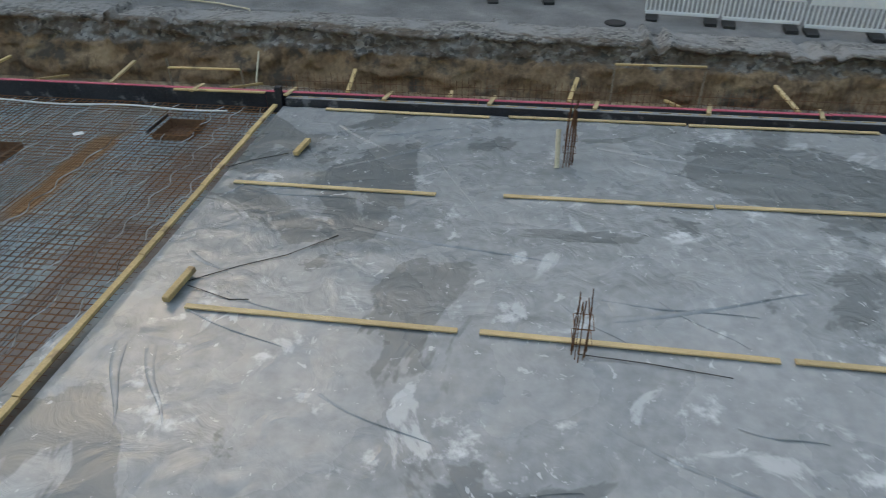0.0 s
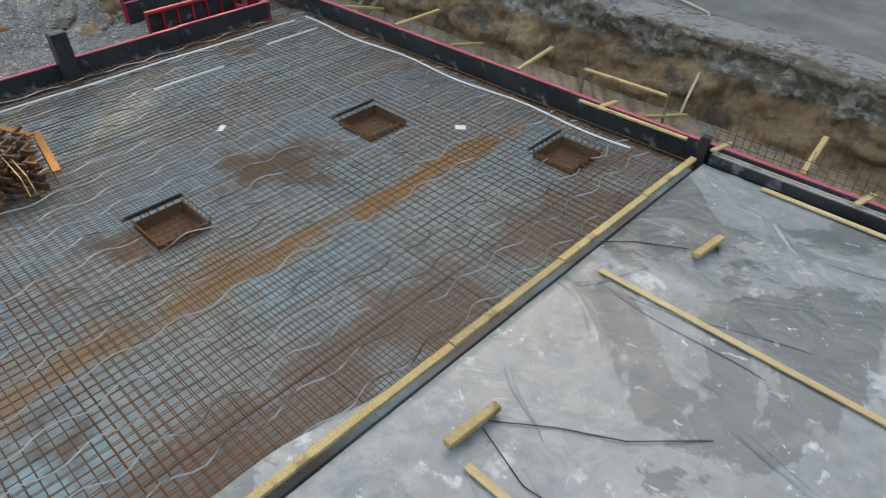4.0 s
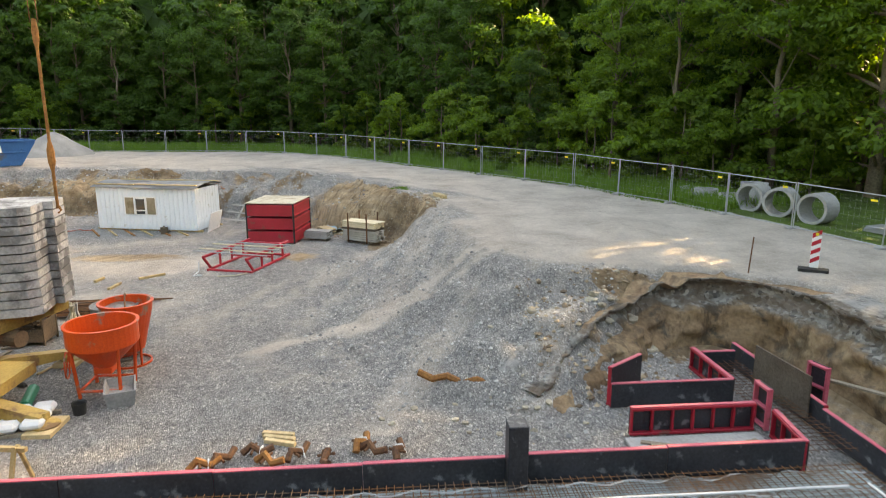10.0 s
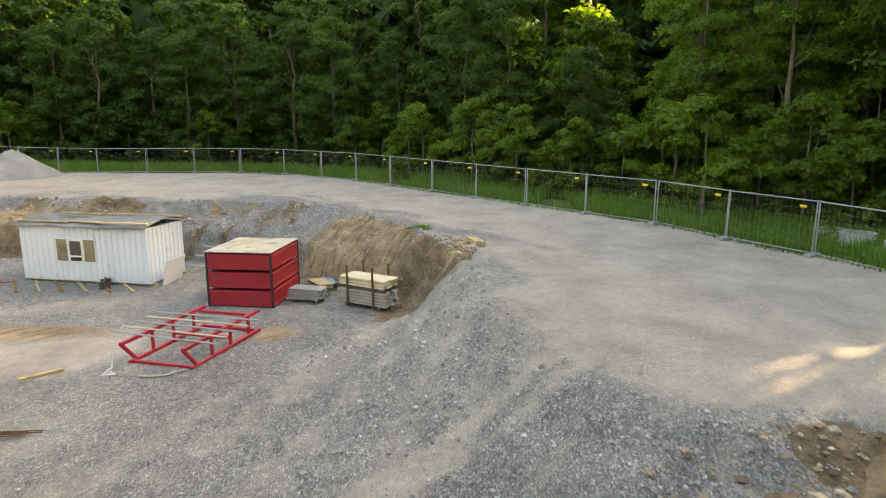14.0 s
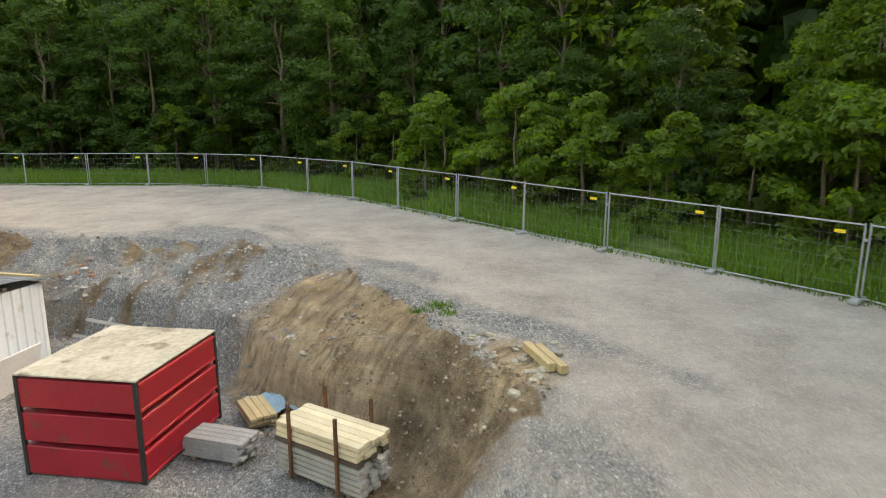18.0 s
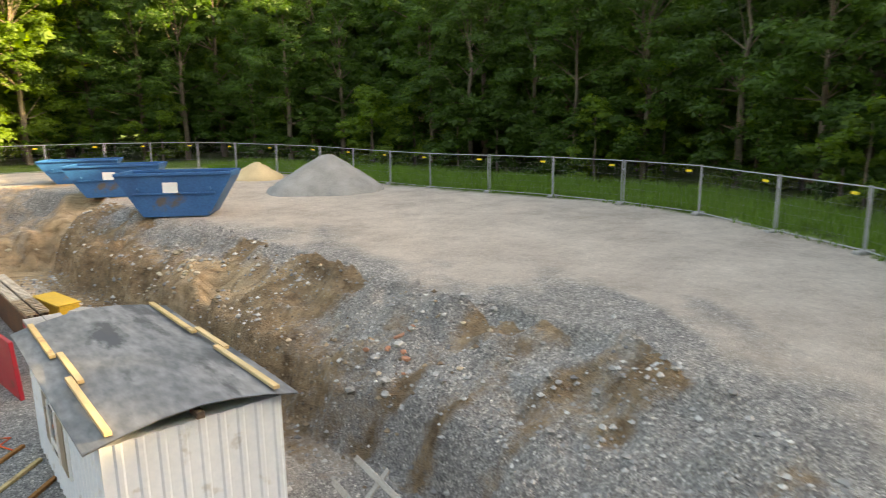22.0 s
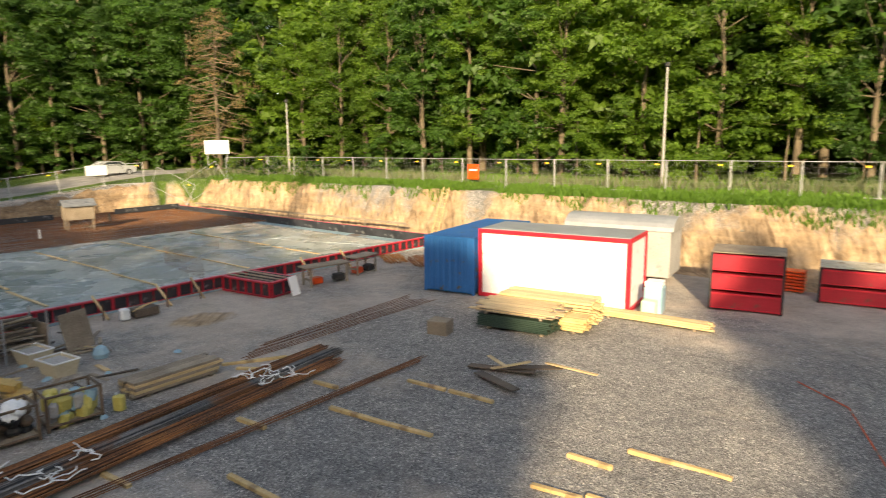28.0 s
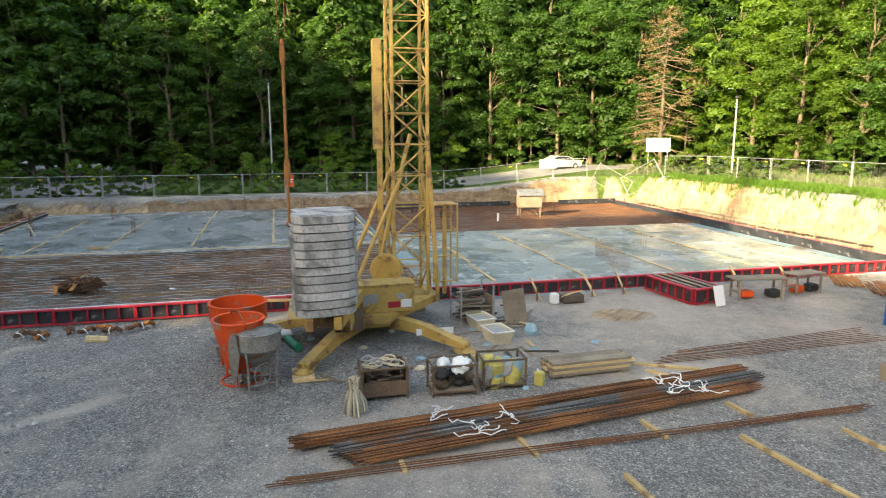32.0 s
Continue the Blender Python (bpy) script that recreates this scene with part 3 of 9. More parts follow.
    grass = ramp(noise_tex(1.6, 7.0, 0.65), (0.3, (0.05, 0.085, 0.016)), (0.55, (0.09, 0.16, 0.028)), (0.75, (0.17, 0.24, 0.05)))
    col = mix(weight("dust"), gravel, dust)
    earth = ramp(noise_tex(1.4, 12.0, 0.76), (0.3, (0.09, 0.06, 0.038)), (0.43, (0.24, 0.165, 0.105)), (0.55, (0.37, 0.265, 0.17)), (0.65, (0.47, 0.35, 0.23)), (0.74, (0.6, 0.48, 0.35)))
    v2 = nd.new("ShaderNodeTexVoronoi")
    v2.inputs["Scale"].default_value, v2.inputs["Randomness"].default_value = 7.0, 1.0
    ln.new(geo.outputs["Position"], v2.inputs["Vector"])
    clod = nd.new("ShaderNodeMapRange")
    clod.inputs[1].default_value, clod.inputs[2].default_value, clod.inputs[3].default_value, clod.inputs[4].default_value = 0.2, 0.3, 0.8, 0.0
    ln.new(v2.outputs["Distance"], clod.inputs[0])
    s2 = nd.new("ShaderNodeSeparateColor")
    ln.new(v2.outputs["Color"], s2.inputs[0])
    pebble = ramp(s2.outputs[0], (0.0, (0.12, 0.1, 0.08)), (0.6, (0.25, 0.22, 0.18)), (1.0, (0.5, 0.45, 0.37)))
    earth = mix(clod.outputs[0], earth, pebble)
    earth = mix(0.5, earth, ramp(layer.outputs[0], (0.38, (0.5, 0.48, 0.46)), (0.5, (1.0, 0.95, 0.88)), (0.62, (0.85, 0.86, 0.88))), "MULTIPLY")
    earth = mix(0.55, earth, ramp(noise_tex(7.0, 6.0, 0.7), (0.3, (0.45, 0.45, 0.45)), (0.5, (0.95, 0.93, 0.9)), (0.7, (1.0, 1.0, 1.0))), "MULTIPLY")
    col = mix(weight("earth", 2.6, 0.9), col, earth)
    sandc = mix(0.3, sandc, ramp(noise_tex(6.0, 6.0, 0.7), (0.3, (0.5, 0.5, 0.5)), (0.5, (0.97, 0.95, 0.92)), (0.7, (1.0, 1.0, 1.0))), "MULTIPLY")
    col = mix(weight("sand", 1.8, 0.9), col, sandc)
    col = mix(weight("asphalt"), col, asph)
    col = mix(weight("grass", 2.0, 0.8), col, grass)
    ln.new(col, bs.inputs["Base Color"])
    bs.inputs["Roughness"].default_value = 0.92
    bs.inputs["Specular IOR Level"].default_value = 0.25
    b1, b2 = nd.new("ShaderNodeBump"), nd.new("ShaderNodeBump")
    b1.inputs["Strength"].default_value, b1.inputs["Distance"].default_value = 0.7, 0.18
    b2.inputs["Strength"].default_value, b2.inputs["Distance"].default_value = 1.0, 0.05
    ln.new(noise_tex(2.2, 8.0, 0.68), b1.inputs["Height"])
    ln.new(vor.outputs["Distance"], b2.inputs["Height"])
    ln.new(b1.outputs[0], b2.inputs["Normal"])
    ln.new(b2.outputs[0], bs.inputs["Normal"])
    return mt


GROUND = ground_material()
gm.materials.append(GROUND)
tagged(new("ground", gm), "grey gravel yard with sandy earth banks, dusty track and grass verge", "ground", kind="structure")


# ---- cut earth wall along the north and north-west side of the pit ----
def cut_earth():
    mt = surf("cut_earth", (0.14, 0.083, 0.046), (0.32, 0.208, 0.12), 0.95, 0, 0.9, 9.0, 0.7, spots=(0.075, 0.06, 0.045), spot_amount=0.34, spot_scale=1.1)
    nd, ln = mt.node_tree.nodes, mt.node_tree.links
    bs = nd["Principled BSDF"]
    base = bs.inputs["Base Color"].links[0].from_socket
    geo = nd.new("ShaderNodeNewGeometry")

    def tex(scale, stretch, detail=9.0):
        mp, n = nd.new("ShaderNodeMapping"), nd.new("ShaderNodeTexNoise")
        mp.inputs["Scale"].default_value = stretch
        n.inputs["Scale"].default_value, n.inputs["Detail"].default_value, n.inputs["Roughness"].default_value = scale, detail, 0.68
        ln.new(geo.outputs["Position"], mp.inputs[0])
        ln.new(mp.outputs[0], n.inputs["Vector"])
        return n.outputs[0]

    def blend(fac, lo, hi, amount, col, tint):
        r, m = nd.new("ShaderNodeMapRange"), nd.new("ShaderNodeMix")
        r.inputs[1].default_value, r.inputs[2].default_value, r.inputs[4].default_value = lo, hi, amount
        ln.new(fac, r.inputs[0])
        m.data_type = "RGBA"
        ln.new(r.outputs[0], m.inputs[0])
        ln.new(col, m.inputs[6])
        if isinstance(tint, tuple):
            m.inputs[7].default_value = (*tint, 1)
        else:
            ln.new(tint, m.inputs[7])
        return m.outputs[2]
    col = blend(tex(0.8, (1, 1, 1)), 0.52, 0.64, 0.6, base, (0.42, 0.295, 0.175))
    col = blend(tex(2.2, (1, 1, 0.35)), 0.53, 0.63, 0.75, col, (0.08, 0.052, 0.033))
    vo = nd.new("ShaderNodeTexVoronoi")
    vo.inputs["Scale"].default_value = 9.0
    ln.new(geo.outputs["Position"], vo.inputs["Vector"])
    sp = nd.new("ShaderNodeSeparateColor")
    ln.new(vo.outputs["Color"], sp.inputs[0])
    rp = nd.new("ShaderNodeValToRGB")
    rp.color_ramp.elements[0].color, rp.color_ramp.elements[1].color = (0.05, 0.047, 0.045, 1), (0.34, 0.32, 0.29, 1)
    ln.new(sp.outputs[0], rp.inputs[0])
    fill = blend(tex(1.6, (1, 1, 2.5)), 0.42, 0.56, 0.8, rp.outputs[0], (0.125, 0.088, 0.06))
    at = nd.new("ShaderNodeAttribute")
    at.attribute_name = "height"
    ad = nd.new("ShaderNodeMath")
    ad.operation = "MULTIPLY_ADD"
    ln.new(tex(0.7, (1, 1, 1.5)), ad.inputs[0])
    ad.inputs[1].default_value = 0.5
    ln.new(at.outputs["Fac"], ad.inputs[2])
    col = blend(ad.outputs[0], 0.86, 0.92, 1.0, col, fill)
    cp = nd.new("ShaderNodeAttribute")
    cp.attribute_name = "cap"
    crust = blend(tex(1.1, (1, 1, 1)), 0.4, 0.6, 1.0, rp.outputs[0], (0.31, 0.3, 0.288))
    col = blend(cp.outputs["Fac"], 0.2, 0.6, 0.9, col, crust)
    ln.new(col, bs.inputs["Base Color"])
    bp = nd.new("ShaderNodeBump")
    bp.inputs["Strength"].default_value, bp.inputs["Distance"].default_value = 0.9, 0.12
    ln.new(tex(3.0, (1, 1, 1), 11.0), bp.inputs["Height"])
    ln.new(bp.outputs[0], bs.inputs["Normal"])
    return mt


def earth_wall(name, line, label):
    """Broken, nearly upright earth face along a line (x, y, share of the full height, lean), with a crumbling top edge."""
    pts, nrm = [], []
    for (x0, y0, h0, l0), (x1, y1, h1, l1) in zip(line[:-1], line[1:]):
        n = int(math.hypot(x1 - x0, y1 - y0) / 0.1)
        L = math.hypot(x1 - x0, y1 - y0)
        for i in range(n):
            f = i / n
            pts.append((x0 + (x1 - x0) * f, y0 + (y1 - y0) * f, h0 + (h1 - h0) * f, l0 + (l1 - l0) * f))
            nrm.append((-(y1 - y0) / L, (x1 - x0) / L))
    pts, nrm = np.array(pts), np.array(nrm)
    k = np.ones(15) / 15
    pad = np.pad(nrm, ((7, 7), (0, 0)), mode="edge")
    nrm = np.stack([np.convolve(pad[:, 0], k, "valid"), np.convolve(pad[:, 1], k, "valid")], 1)
    nrm /= np.linalg.norm(nrm, axis=1)[:, None]
    s = np.arange(len(pts)) * 0.1
    top = ground_height(pts[:, 0] + nrm[:, 0] * 2.0, pts[:, 1] + nrm[:, 1] * 2.0) * pts[:, 2]
    rows, hs, caps = [], [], []
    R = 26
    for r in range(R + 1):
        f = r / R
        z = -0.15 + (top + 0.15) * f
        ridge = 1 - 2 * np.abs(value_noise(s * 0.8, z * 1.3 + 5, 61))
        d = 0.16 * ridge + 0.13 * value_noise(s * 1.9, z * 3.0, 63) + 0.06 * value_noise(s * 4.3, z * 6.0, 65) + 0.035 * value_noise(s * 9.0, z * 11.0, 67)
        step = smooth01((f - 0.62 - 0.12 * value_noise(s * 0.5, s * 0, 69)) / 0.06)
        back = 0.1 + (0.42 * f + 0.22 * step - 0.14 * smooth01((f - 0.9) / 0.08)) * pts[:, 3] - d * np.clip(np.minimum(f, 1.0) * 6, 0.3, 1)
        rows.append(np.stack([pts[:, 0] + nrm[:, 0] * back, pts[:, 1] + nrm[:, 1] * back, z], 1))
        hs.append(np.full(len(s), f))
        caps.append(np.zeros(len(s)))
    edge = 0.15 + 0.6 * pts[:, 3] + 0.2 * value_noise(s * 0.9, s * 0, 71) + 0.1 * value_noise(s * 3.1, s * 0, 73)
    for c, (o, lift) in enumerate(((0.0, 0.02), (0.35, 0.03), (0.9, 0.02), (1.5, -0.04))):
        x, y = pts[:, 0] + nrm[:, 0] * (edge + o), pts[:, 1] + nrm[:, 1] * (edge + o)
        z = np.maximum(top, ground_height(x, y) * (c > 1)) + np.where(x < -24.2, -0.03 - 0.12 * (c > 0), lift)
        rows.append(np.stack([x, y, z], 1))
        hs.append(np.where(x < -24.2, 0.45, 1.0))
        caps.append(np.where(x < -24.2, 0.0, 0.15 if c == 0 else 1.0))
    v = np.concatenate(rows)
    n, m = len(s), len(rows)
    q = [(r * n + i, r * n + i + 1, (r + 1) * n + i + 1, (r + 1) * n + i) for r in range(m - 1) for i in range(n - 1)]
    me = bpy.data.meshes.new(name)
    me.from_pydata(v.tolist(), [], q)
    for nm, arr in (("height", np.concatenate(hs)), ("cap", np.concatenate(caps))):
        a = me.attributes.new(nm, "FLOAT", "POINT")
        a.data.foreach_set("value", arr.astype(np.float32))
    me.materials.append(cut_earth())
    me.polygons.foreach_set("use_smooth", np.ones(len(q), bool))
    me.update()
    tagged(new(name, me), label, "earth wall", kind="structure")


earth_wall("earth_wall_north", [(-21.5, 10.1, 0.4, 1.5), (-22.5, 11.3, 0.75, 2.0), (-24.3, 13.1, 0.95, 2.2), (-25.4, 14.3, 1.0, 1.3), (-25.6, 15.5, 1.0, 0.8), (-24.7, 16.6, 1.0, 0.8), (-23.4, 16.85, 1.0, 1.0), (-12.0, 17.0, 1.0, 1.0), (13.6, 16.9, 1.0, 1.0)], "brown cut earth wall with a dark stony top layer")

# ---- foundation ----
SLAB = 0.28


def film_material(name, dark, light, pale, wet):
    """Grey plastic film over wet concrete: smooth wet patches, creases and pale torn-looking flecks."""
    mt = surf(name, dark, light, 0.27, 0.0, 0.45, 5.0, 0.0, spots=pale, spot_amount=0.05, spot_scale=1.3, gloss_var=0.1)
    nd, ln = mt.node_tree.nodes, mt.node_tree.links
    bs = nd["Principled BSDF"]
    tc = nd.new("ShaderNodeTexCoord")
    col = bs.inputs["Base Color"].links[0].from_socket

    def layer(scale, detail, dist, lo, hi, amount, tint, base):
        n = nd.new("ShaderNodeTexNoise")
        n.inputs["Scale"].default_value, n.inputs["Detail"].default_value, n.inputs["Distortion"].default_value, n.inputs["Roughness"].default_value = scale, detail, dist, 0.6
        ln.new(tc.outputs["Object"], n.inputs["Vector"])
        r = nd.new("ShaderNodeMapRange")
        r.inputs[1].default_value, r.inputs[2].default_value, r.inputs[4].default_value = lo, hi, amount
        ln.new(n.outputs[0], r.inputs[0])
        m = nd.new("ShaderNodeMix")
        m.data_type = "RGBA"
        ln.new(r.outputs[0], m.inputs[0])
        ln.new(base, m.inputs[6])
        m.inputs[7].default_value = (*tint, 1)
        return m.outputs[2]
    col = layer(0.26, 6.0, 0.9, 0.54, 0.555, 0.85, wet, col)
    col = layer(2.2, 7.0, 1.8, 0.668, 0.69, 0.75, pale, col)
    col = layer(0.55, 8.0, 1.4, 0.62, 0.66, 0.6, pale, col)
    col = layer(1.4, 9.0, 3.0, 0.65, 0.665, 0.65, pale, col)
    col = layer(5.5, 6.0, 2.5, 0.695, 0.705, 0.9, tuple(min(1, c * 1.35) for c in pale), col)
    ln.new(col, bs.inputs["Base Color"])
    wv, rd = nd.new("ShaderNodeTexNoise"), nd.new("ShaderNodeTexNoise")
    wv.inputs["Scale"].default_value, wv.inputs["Detail"].default_value, wv.inputs["Distortion"].default_value = 1.6, 7.0, 1.2
    rd.noise_type = "RIDGED_MULTIFRACTAL"
    rd.inputs["Scale"].default_value, rd.inputs["Detail"].default_value = 0.75, 3.0
    mp = nd.new("ShaderNodeMapping")
    mp.inputs["Scale"].default_value, mp.inputs["Rotation"].default_value = (0.45, 1.7, 1.0), (0, 0, 0.5)
    ln.new(tc.outputs["Object"], wv.inputs["Vector"])
    ln.new(tc.outputs["Object"], mp.inputs[0])
    ln.new(mp.outputs[0], rd.inputs["Vector"])
    bp, b2 = nd.new("ShaderNodeBump"), nd.new("ShaderNodeBump")
    bp.inputs["Strength"].default_value, bp.inputs["Distance"].default_value = 0.5, 0.07
    b2.inputs["Strength"].default_value, b2.inputs["Distance"].default_value = 0.9, 0.045
    ln.new(wv.outputs[0], bp.inputs["Height"])
    ln.new(rd.outputs[0], b2.inputs["Height"])
    ln.new(bp.outputs[0], b2.inputs["Normal"])
    ln.new(b2.outputs[0], bs.inputs["Normal"])
    return mt


FILM = film_material("plastic_film", (0.2, 0.213, 0.216), (0.318, 0.332, 0.335), (0.53, 0.545, 0.55), (0.132, 0.144, 0.144))
FILM_PALE = film_material("pale_plastic_film", (0.27, 0.3, 0.29), (0.42, 0.45, 0.44), (0.62, 0.64, 0.63), (0.2, 0.23, 0.22))
INSUL = surf("blue_grey_base_sheet", (0.175, 0.23, 0.242), (0.35, 0.43, 0.445), 0.55, 0, 0.35, 4.0, 0.1, spots=(0.17, 0.115, 0.085), spot_amount=0.28, spot_scale=0.35)


def rust_and_sun_trail(mt, lines):
    """Rust trails and one painted strip of sun along y on the base sheets, at the given x, with ragged edges."""
    nd, ln = mt.node_tree.nodes, mt.node_tree.links
    bs = nd["Principled BSDF"]
    geo, sep = nd.new("ShaderNodeNewGeometry"), nd.new("ShaderNodeSeparateXYZ")
    ln.new(geo.outputs["Position"], sep.inputs[0])
    ns = nd.new("ShaderNodeTexNoise")
    ns.inputs["Scale"].default_value, ns.inputs["Detail"].default_value = 0.9, 6.0
    ln.new(geo.outputs["Position"], ns.inputs["Vector"])
    col = bs.inputs["Base Color"].links[0].from_socket
    for x, half, rust, y0, y1 in lines:
        o = nd.new("ShaderNodeMath")
        o.operation = "MULTIPLY_ADD"
        ln.new(ns.outputs[0], o.inputs[0])
        o.inputs[1].default_value = half * 3.2
        o.inputs[2].default_value = -x - half * 1.6
        a = nd.new("ShaderNodeMath")
        a.operation = "ADD"
        ln.new(sep.outputs[0], a.inputs[0])
        ln.new(o.outputs[0], a.inputs[1])
        b = nd.new("ShaderNodeMath")
        b.operation = "ABSOLUTE"
        ln.new(a.outputs[0], b.inputs[0])
        r = nd.new("ShaderNodeMapRange")
        r.inputs[1].default_value, r.inputs[2].default_value, r.inputs[3].default_value, r.inputs[4].default_value = half * 0.7, half * 1.5, 0.85, 0.0
        ln.new(b.outputs[0], r.inputs[0])
        g = nd.new("ShaderNodeMapRange")
        g.inputs[1].default_value, g.inputs[2].default_value = 0.33, 0.47
        n2 = nd.new("ShaderNodeTexNoise")
        n2.inputs["Scale"].default_value = 0.55
        ln.new(geo.outputs["Position"], n2.inputs["Vector"])
        ln.new(n2.outputs[0], g.inputs[0])
        k = nd.new("ShaderNodeMath")
        k.operation = "MULTIPLY"
        ln.new(r.outputs[0], k.inputs[0])
        ln.new(g.outputs[0], k.inputs[1])
        for edge, s_in, s_out in ((y0, 0, 1), (y1, 1, 0)):
            e = nd.new("ShaderNodeMapRange")
            e.inputs[1].default_value, e.inputs[2].default_value, e.inputs[3].default_value, e.inputs[4].default_value = edge - 0.8, edge + 0.8, s_in, s_out
            ln.new(sep.outputs[1], e.inputs[0])
            k2 = nd.new("ShaderNodeMath")
            k2.operation = "MULTIPLY"
            ln.new(k.outputs[0], k2.inputs[0])
            ln.new(e.outputs[0], k2.inputs[1])
            k = k2
        m = nd.new("ShaderNodeMix")
        m.data_type = "RGBA"
        ln.new(k.outputs[0], m.inputs[0])
        ln.new(col, m.inputs[6])
        m.inputs[7].default_value = (*rust, 1)
        col = m.outputs[2]
    ln.new(col, bs.inputs["Base Color"])


def sheet_tints(mt):
    """Sheets of a few makes: blue, grey and faded pink-brown."""
    nd, ln = mt.node_tree.nodes, mt.node_tree.links
    bs = nd["Principled BSDF"]
    oi, rp, mx = nd.new("ShaderNodeObjectInfo"), nd.new("ShaderNodeValToRGB"), nd.new("ShaderNodeMix")
    el = rp.color_ramp.elements
    el[0].position, el[0].color = 0.0, (0.86, 1.0, 1.08, 1)
    el[1].position, el[1].color = 1.0, (1.1, 0.9, 0.8, 1)
    for p, c in ((0.35, (0.92, 1.05, 1.12, 1)), (0.55, (1.0, 1.0, 0.98, 1)), (0.75, (0.85, 0.9, 0.92, 1))):
        e = el.new(p)
        e.color = c
    ln.new(oi.outputs["Random"], rp.inputs[0])
    mx.data_type, mx.blend_type = "RGBA", "MULTIPLY"
    mx.inputs[0].default_value = 1.0
    ln.new(bs.inputs["Base Color"].links[0].from_socket, mx.inputs[6])
    ln.new(rp.outputs[0], mx.inputs[7])
    ln.new(mx.outputs[2], bs.inputs["Base Color"])


sheet_tints(INSUL)
# The bright orange strip at x -15.4 is a patch of sunlight put into colour.
rust_and_sun_trail(INSUL, [(-9.9, 0.24, (0.34, 0.16, 0.04), 3.5, 14.2), (-10.1, 0.5, (0.27, 0.17, 0.09), 3.0, 8.0), (-7.1, 0.75, (0.17, 0.125, 0.105), -8, 14.6), (-15.4, 0.4, (0.46, 0.25, 0.06), -9, 4.4), (-13.6, 0.18, (0.36, 0.2, 0.05), 1.5, 4.5), (-17.8, 0.7, (0.19, 0.125, 0.085), -9, 6), (-12.6, 1.0, (0.2, 0.14, 0.105), -9, 3)])

SPACER = surf("pale_spacer_steel", (0.27, 0.27, 0.265), (0.47, 0.47, 0.46), 0.32, 0.68, 1, 20, 0.1, spots=(0.14, 0.1, 0.075), spot_amount=0.5, spot_scale=0.8)
EARTH = surf("brown_earth", (0.1, 0.05, 0.028), (0.2, 0.105, 0.055), 0.85, 0, 1.0, 14, 0.3)


def film_sheet(name, x0, x1, y0, y1, label, seed, material):
    """A wrinkled sheet of film with a skirt that hangs to the base."""
    nx, ny = int((x1 - x0) / 0.16), int((y1 - y0) / 0.16)
    X, Y = np.meshgrid(np.linspace(x0, x1, nx), np.linspace(y0, y1, ny))
    r1 = 1 - np.abs(value_noise(X * 0.55 + 0.3 * Y, Y * 0.8 - 0.2 * X, seed))
    r2 = 1 - np.abs(value_noise(X * 1.3 - 0.7 * Y, Y * 0.5 + 0.9 * X, seed + 1))
    Z = SLAB + 0.028 * np.clip(r1 - 0.9, 0, 1) * 10 * 0.6 + 0.022 * np.clip(r2 - 0.88, 0, 1) * 8 * 0.6 + 0.006 * value_noise(X * 2.2, Y * 2.2, seed + 2)
    edge = (X <= x0) | (X >= x1) | (Y <= y0) | (Y >= y1)
    Z = np.where(edge, 0.02, Z)
    ii = (np.arange(ny - 1)[:, None] * nx + np.arange(nx - 1)[None, :]).reshape(-1)
    me = bpy.data.meshes.new(name)
    me.from_pydata(np.stack([X, Y, Z], -1).reshape(-1, 3).tolist(), [], np.stack([ii, ii + 1, ii + nx + 1, ii + nx], -1).tolist())
    me.polygons.foreach_set("use_smooth", [True] * len(me.polygons))
    me.materials.append(material)
    return tagged(new(name, me), label, "floor slab", kind="structure")


A_X0, A_Y0, A_Y1, E_X = -6.3, -8.0, 15.0, 12.0
film_sheet("slab_north", A_X0, E_X, A_Y0, A_Y1, "fresh concrete slab under wrinkled grey plastic film", 31, FILM)
film_sheet("slab_south", -18.5, -3.6, -29.5, -9.0, "concrete slab covered with pale wrinkled plastic film", 41, FILM_PALE)
HOLES = [(-12.25, -11.35, 6.7, 7.6), (-12.6, -11.6, 11.4, 12.4), (-8.8, -7.9, 13.2, 14.1)]
base = MB()
base.box((-4.3, -20.0, -0.09), (29.6, 23.6, 0.14))
base.box((2.85, 3.5, -0.09), (18.3, 23.2, 0.14))
tagged(new("base_layer", base.mesh("base_layer", INSUL)), "grey base layer below the slabs", "base", kind="structure")
mesh_base = tagged(new("base_layer_west", MB().box((-12.6, 3.5, -0.13), (12.5, 23.0, 0.04)).mesh("base_layer_west", EARTH)), "blue-grey insulation sheets with rust trails and a painted sun strip below the reinforcement", "base", kind="structure")
rb = random.Random(12)
bx = -18.8
while bx < -6.5:
    by = -8.0
    while by < 14.9:
        x1, y1 = min(bx + 1.25, -6.35), min(by + 2.5, 14.95)
        cuts = [h for h in HOLES if h[0] < x1 and h[1] > bx and h[2] < y1 and h[3] > by]
        cells = [(bx, x1, by, y1)]
        for a, b, c, d in cuts:
            nxt = []
            for p, q, r, t in cells:
                a2, b2, c2, d2 = max(a, p), min(b, q), max(c, r), min(d, t)
                if a2 >= b2 or c2 >= d2:
                    nxt.append((p, q, r, t))
                    continue
                nxt += [z for z in ((p, a2, r, t), (b2, q, r, t), (a2, b2, r, c2), (a2, b2, d2, t)) if z[1] - z[0] > 0.02 and z[3] - z[2] > 0.02]
            cells = nxt
        zt = rb.uniform(-0.006, 0.006)
        for p, q, r, t in cells:
            part("sheet", MB().box(((p + q) / 2, (r + t) / 2, -0.05 + zt), (q - p - 0.008, t - r - 0.008, 0.11), bev=0.004), INSUL, mesh_base)
        by += 2.5
    bx += 1.25
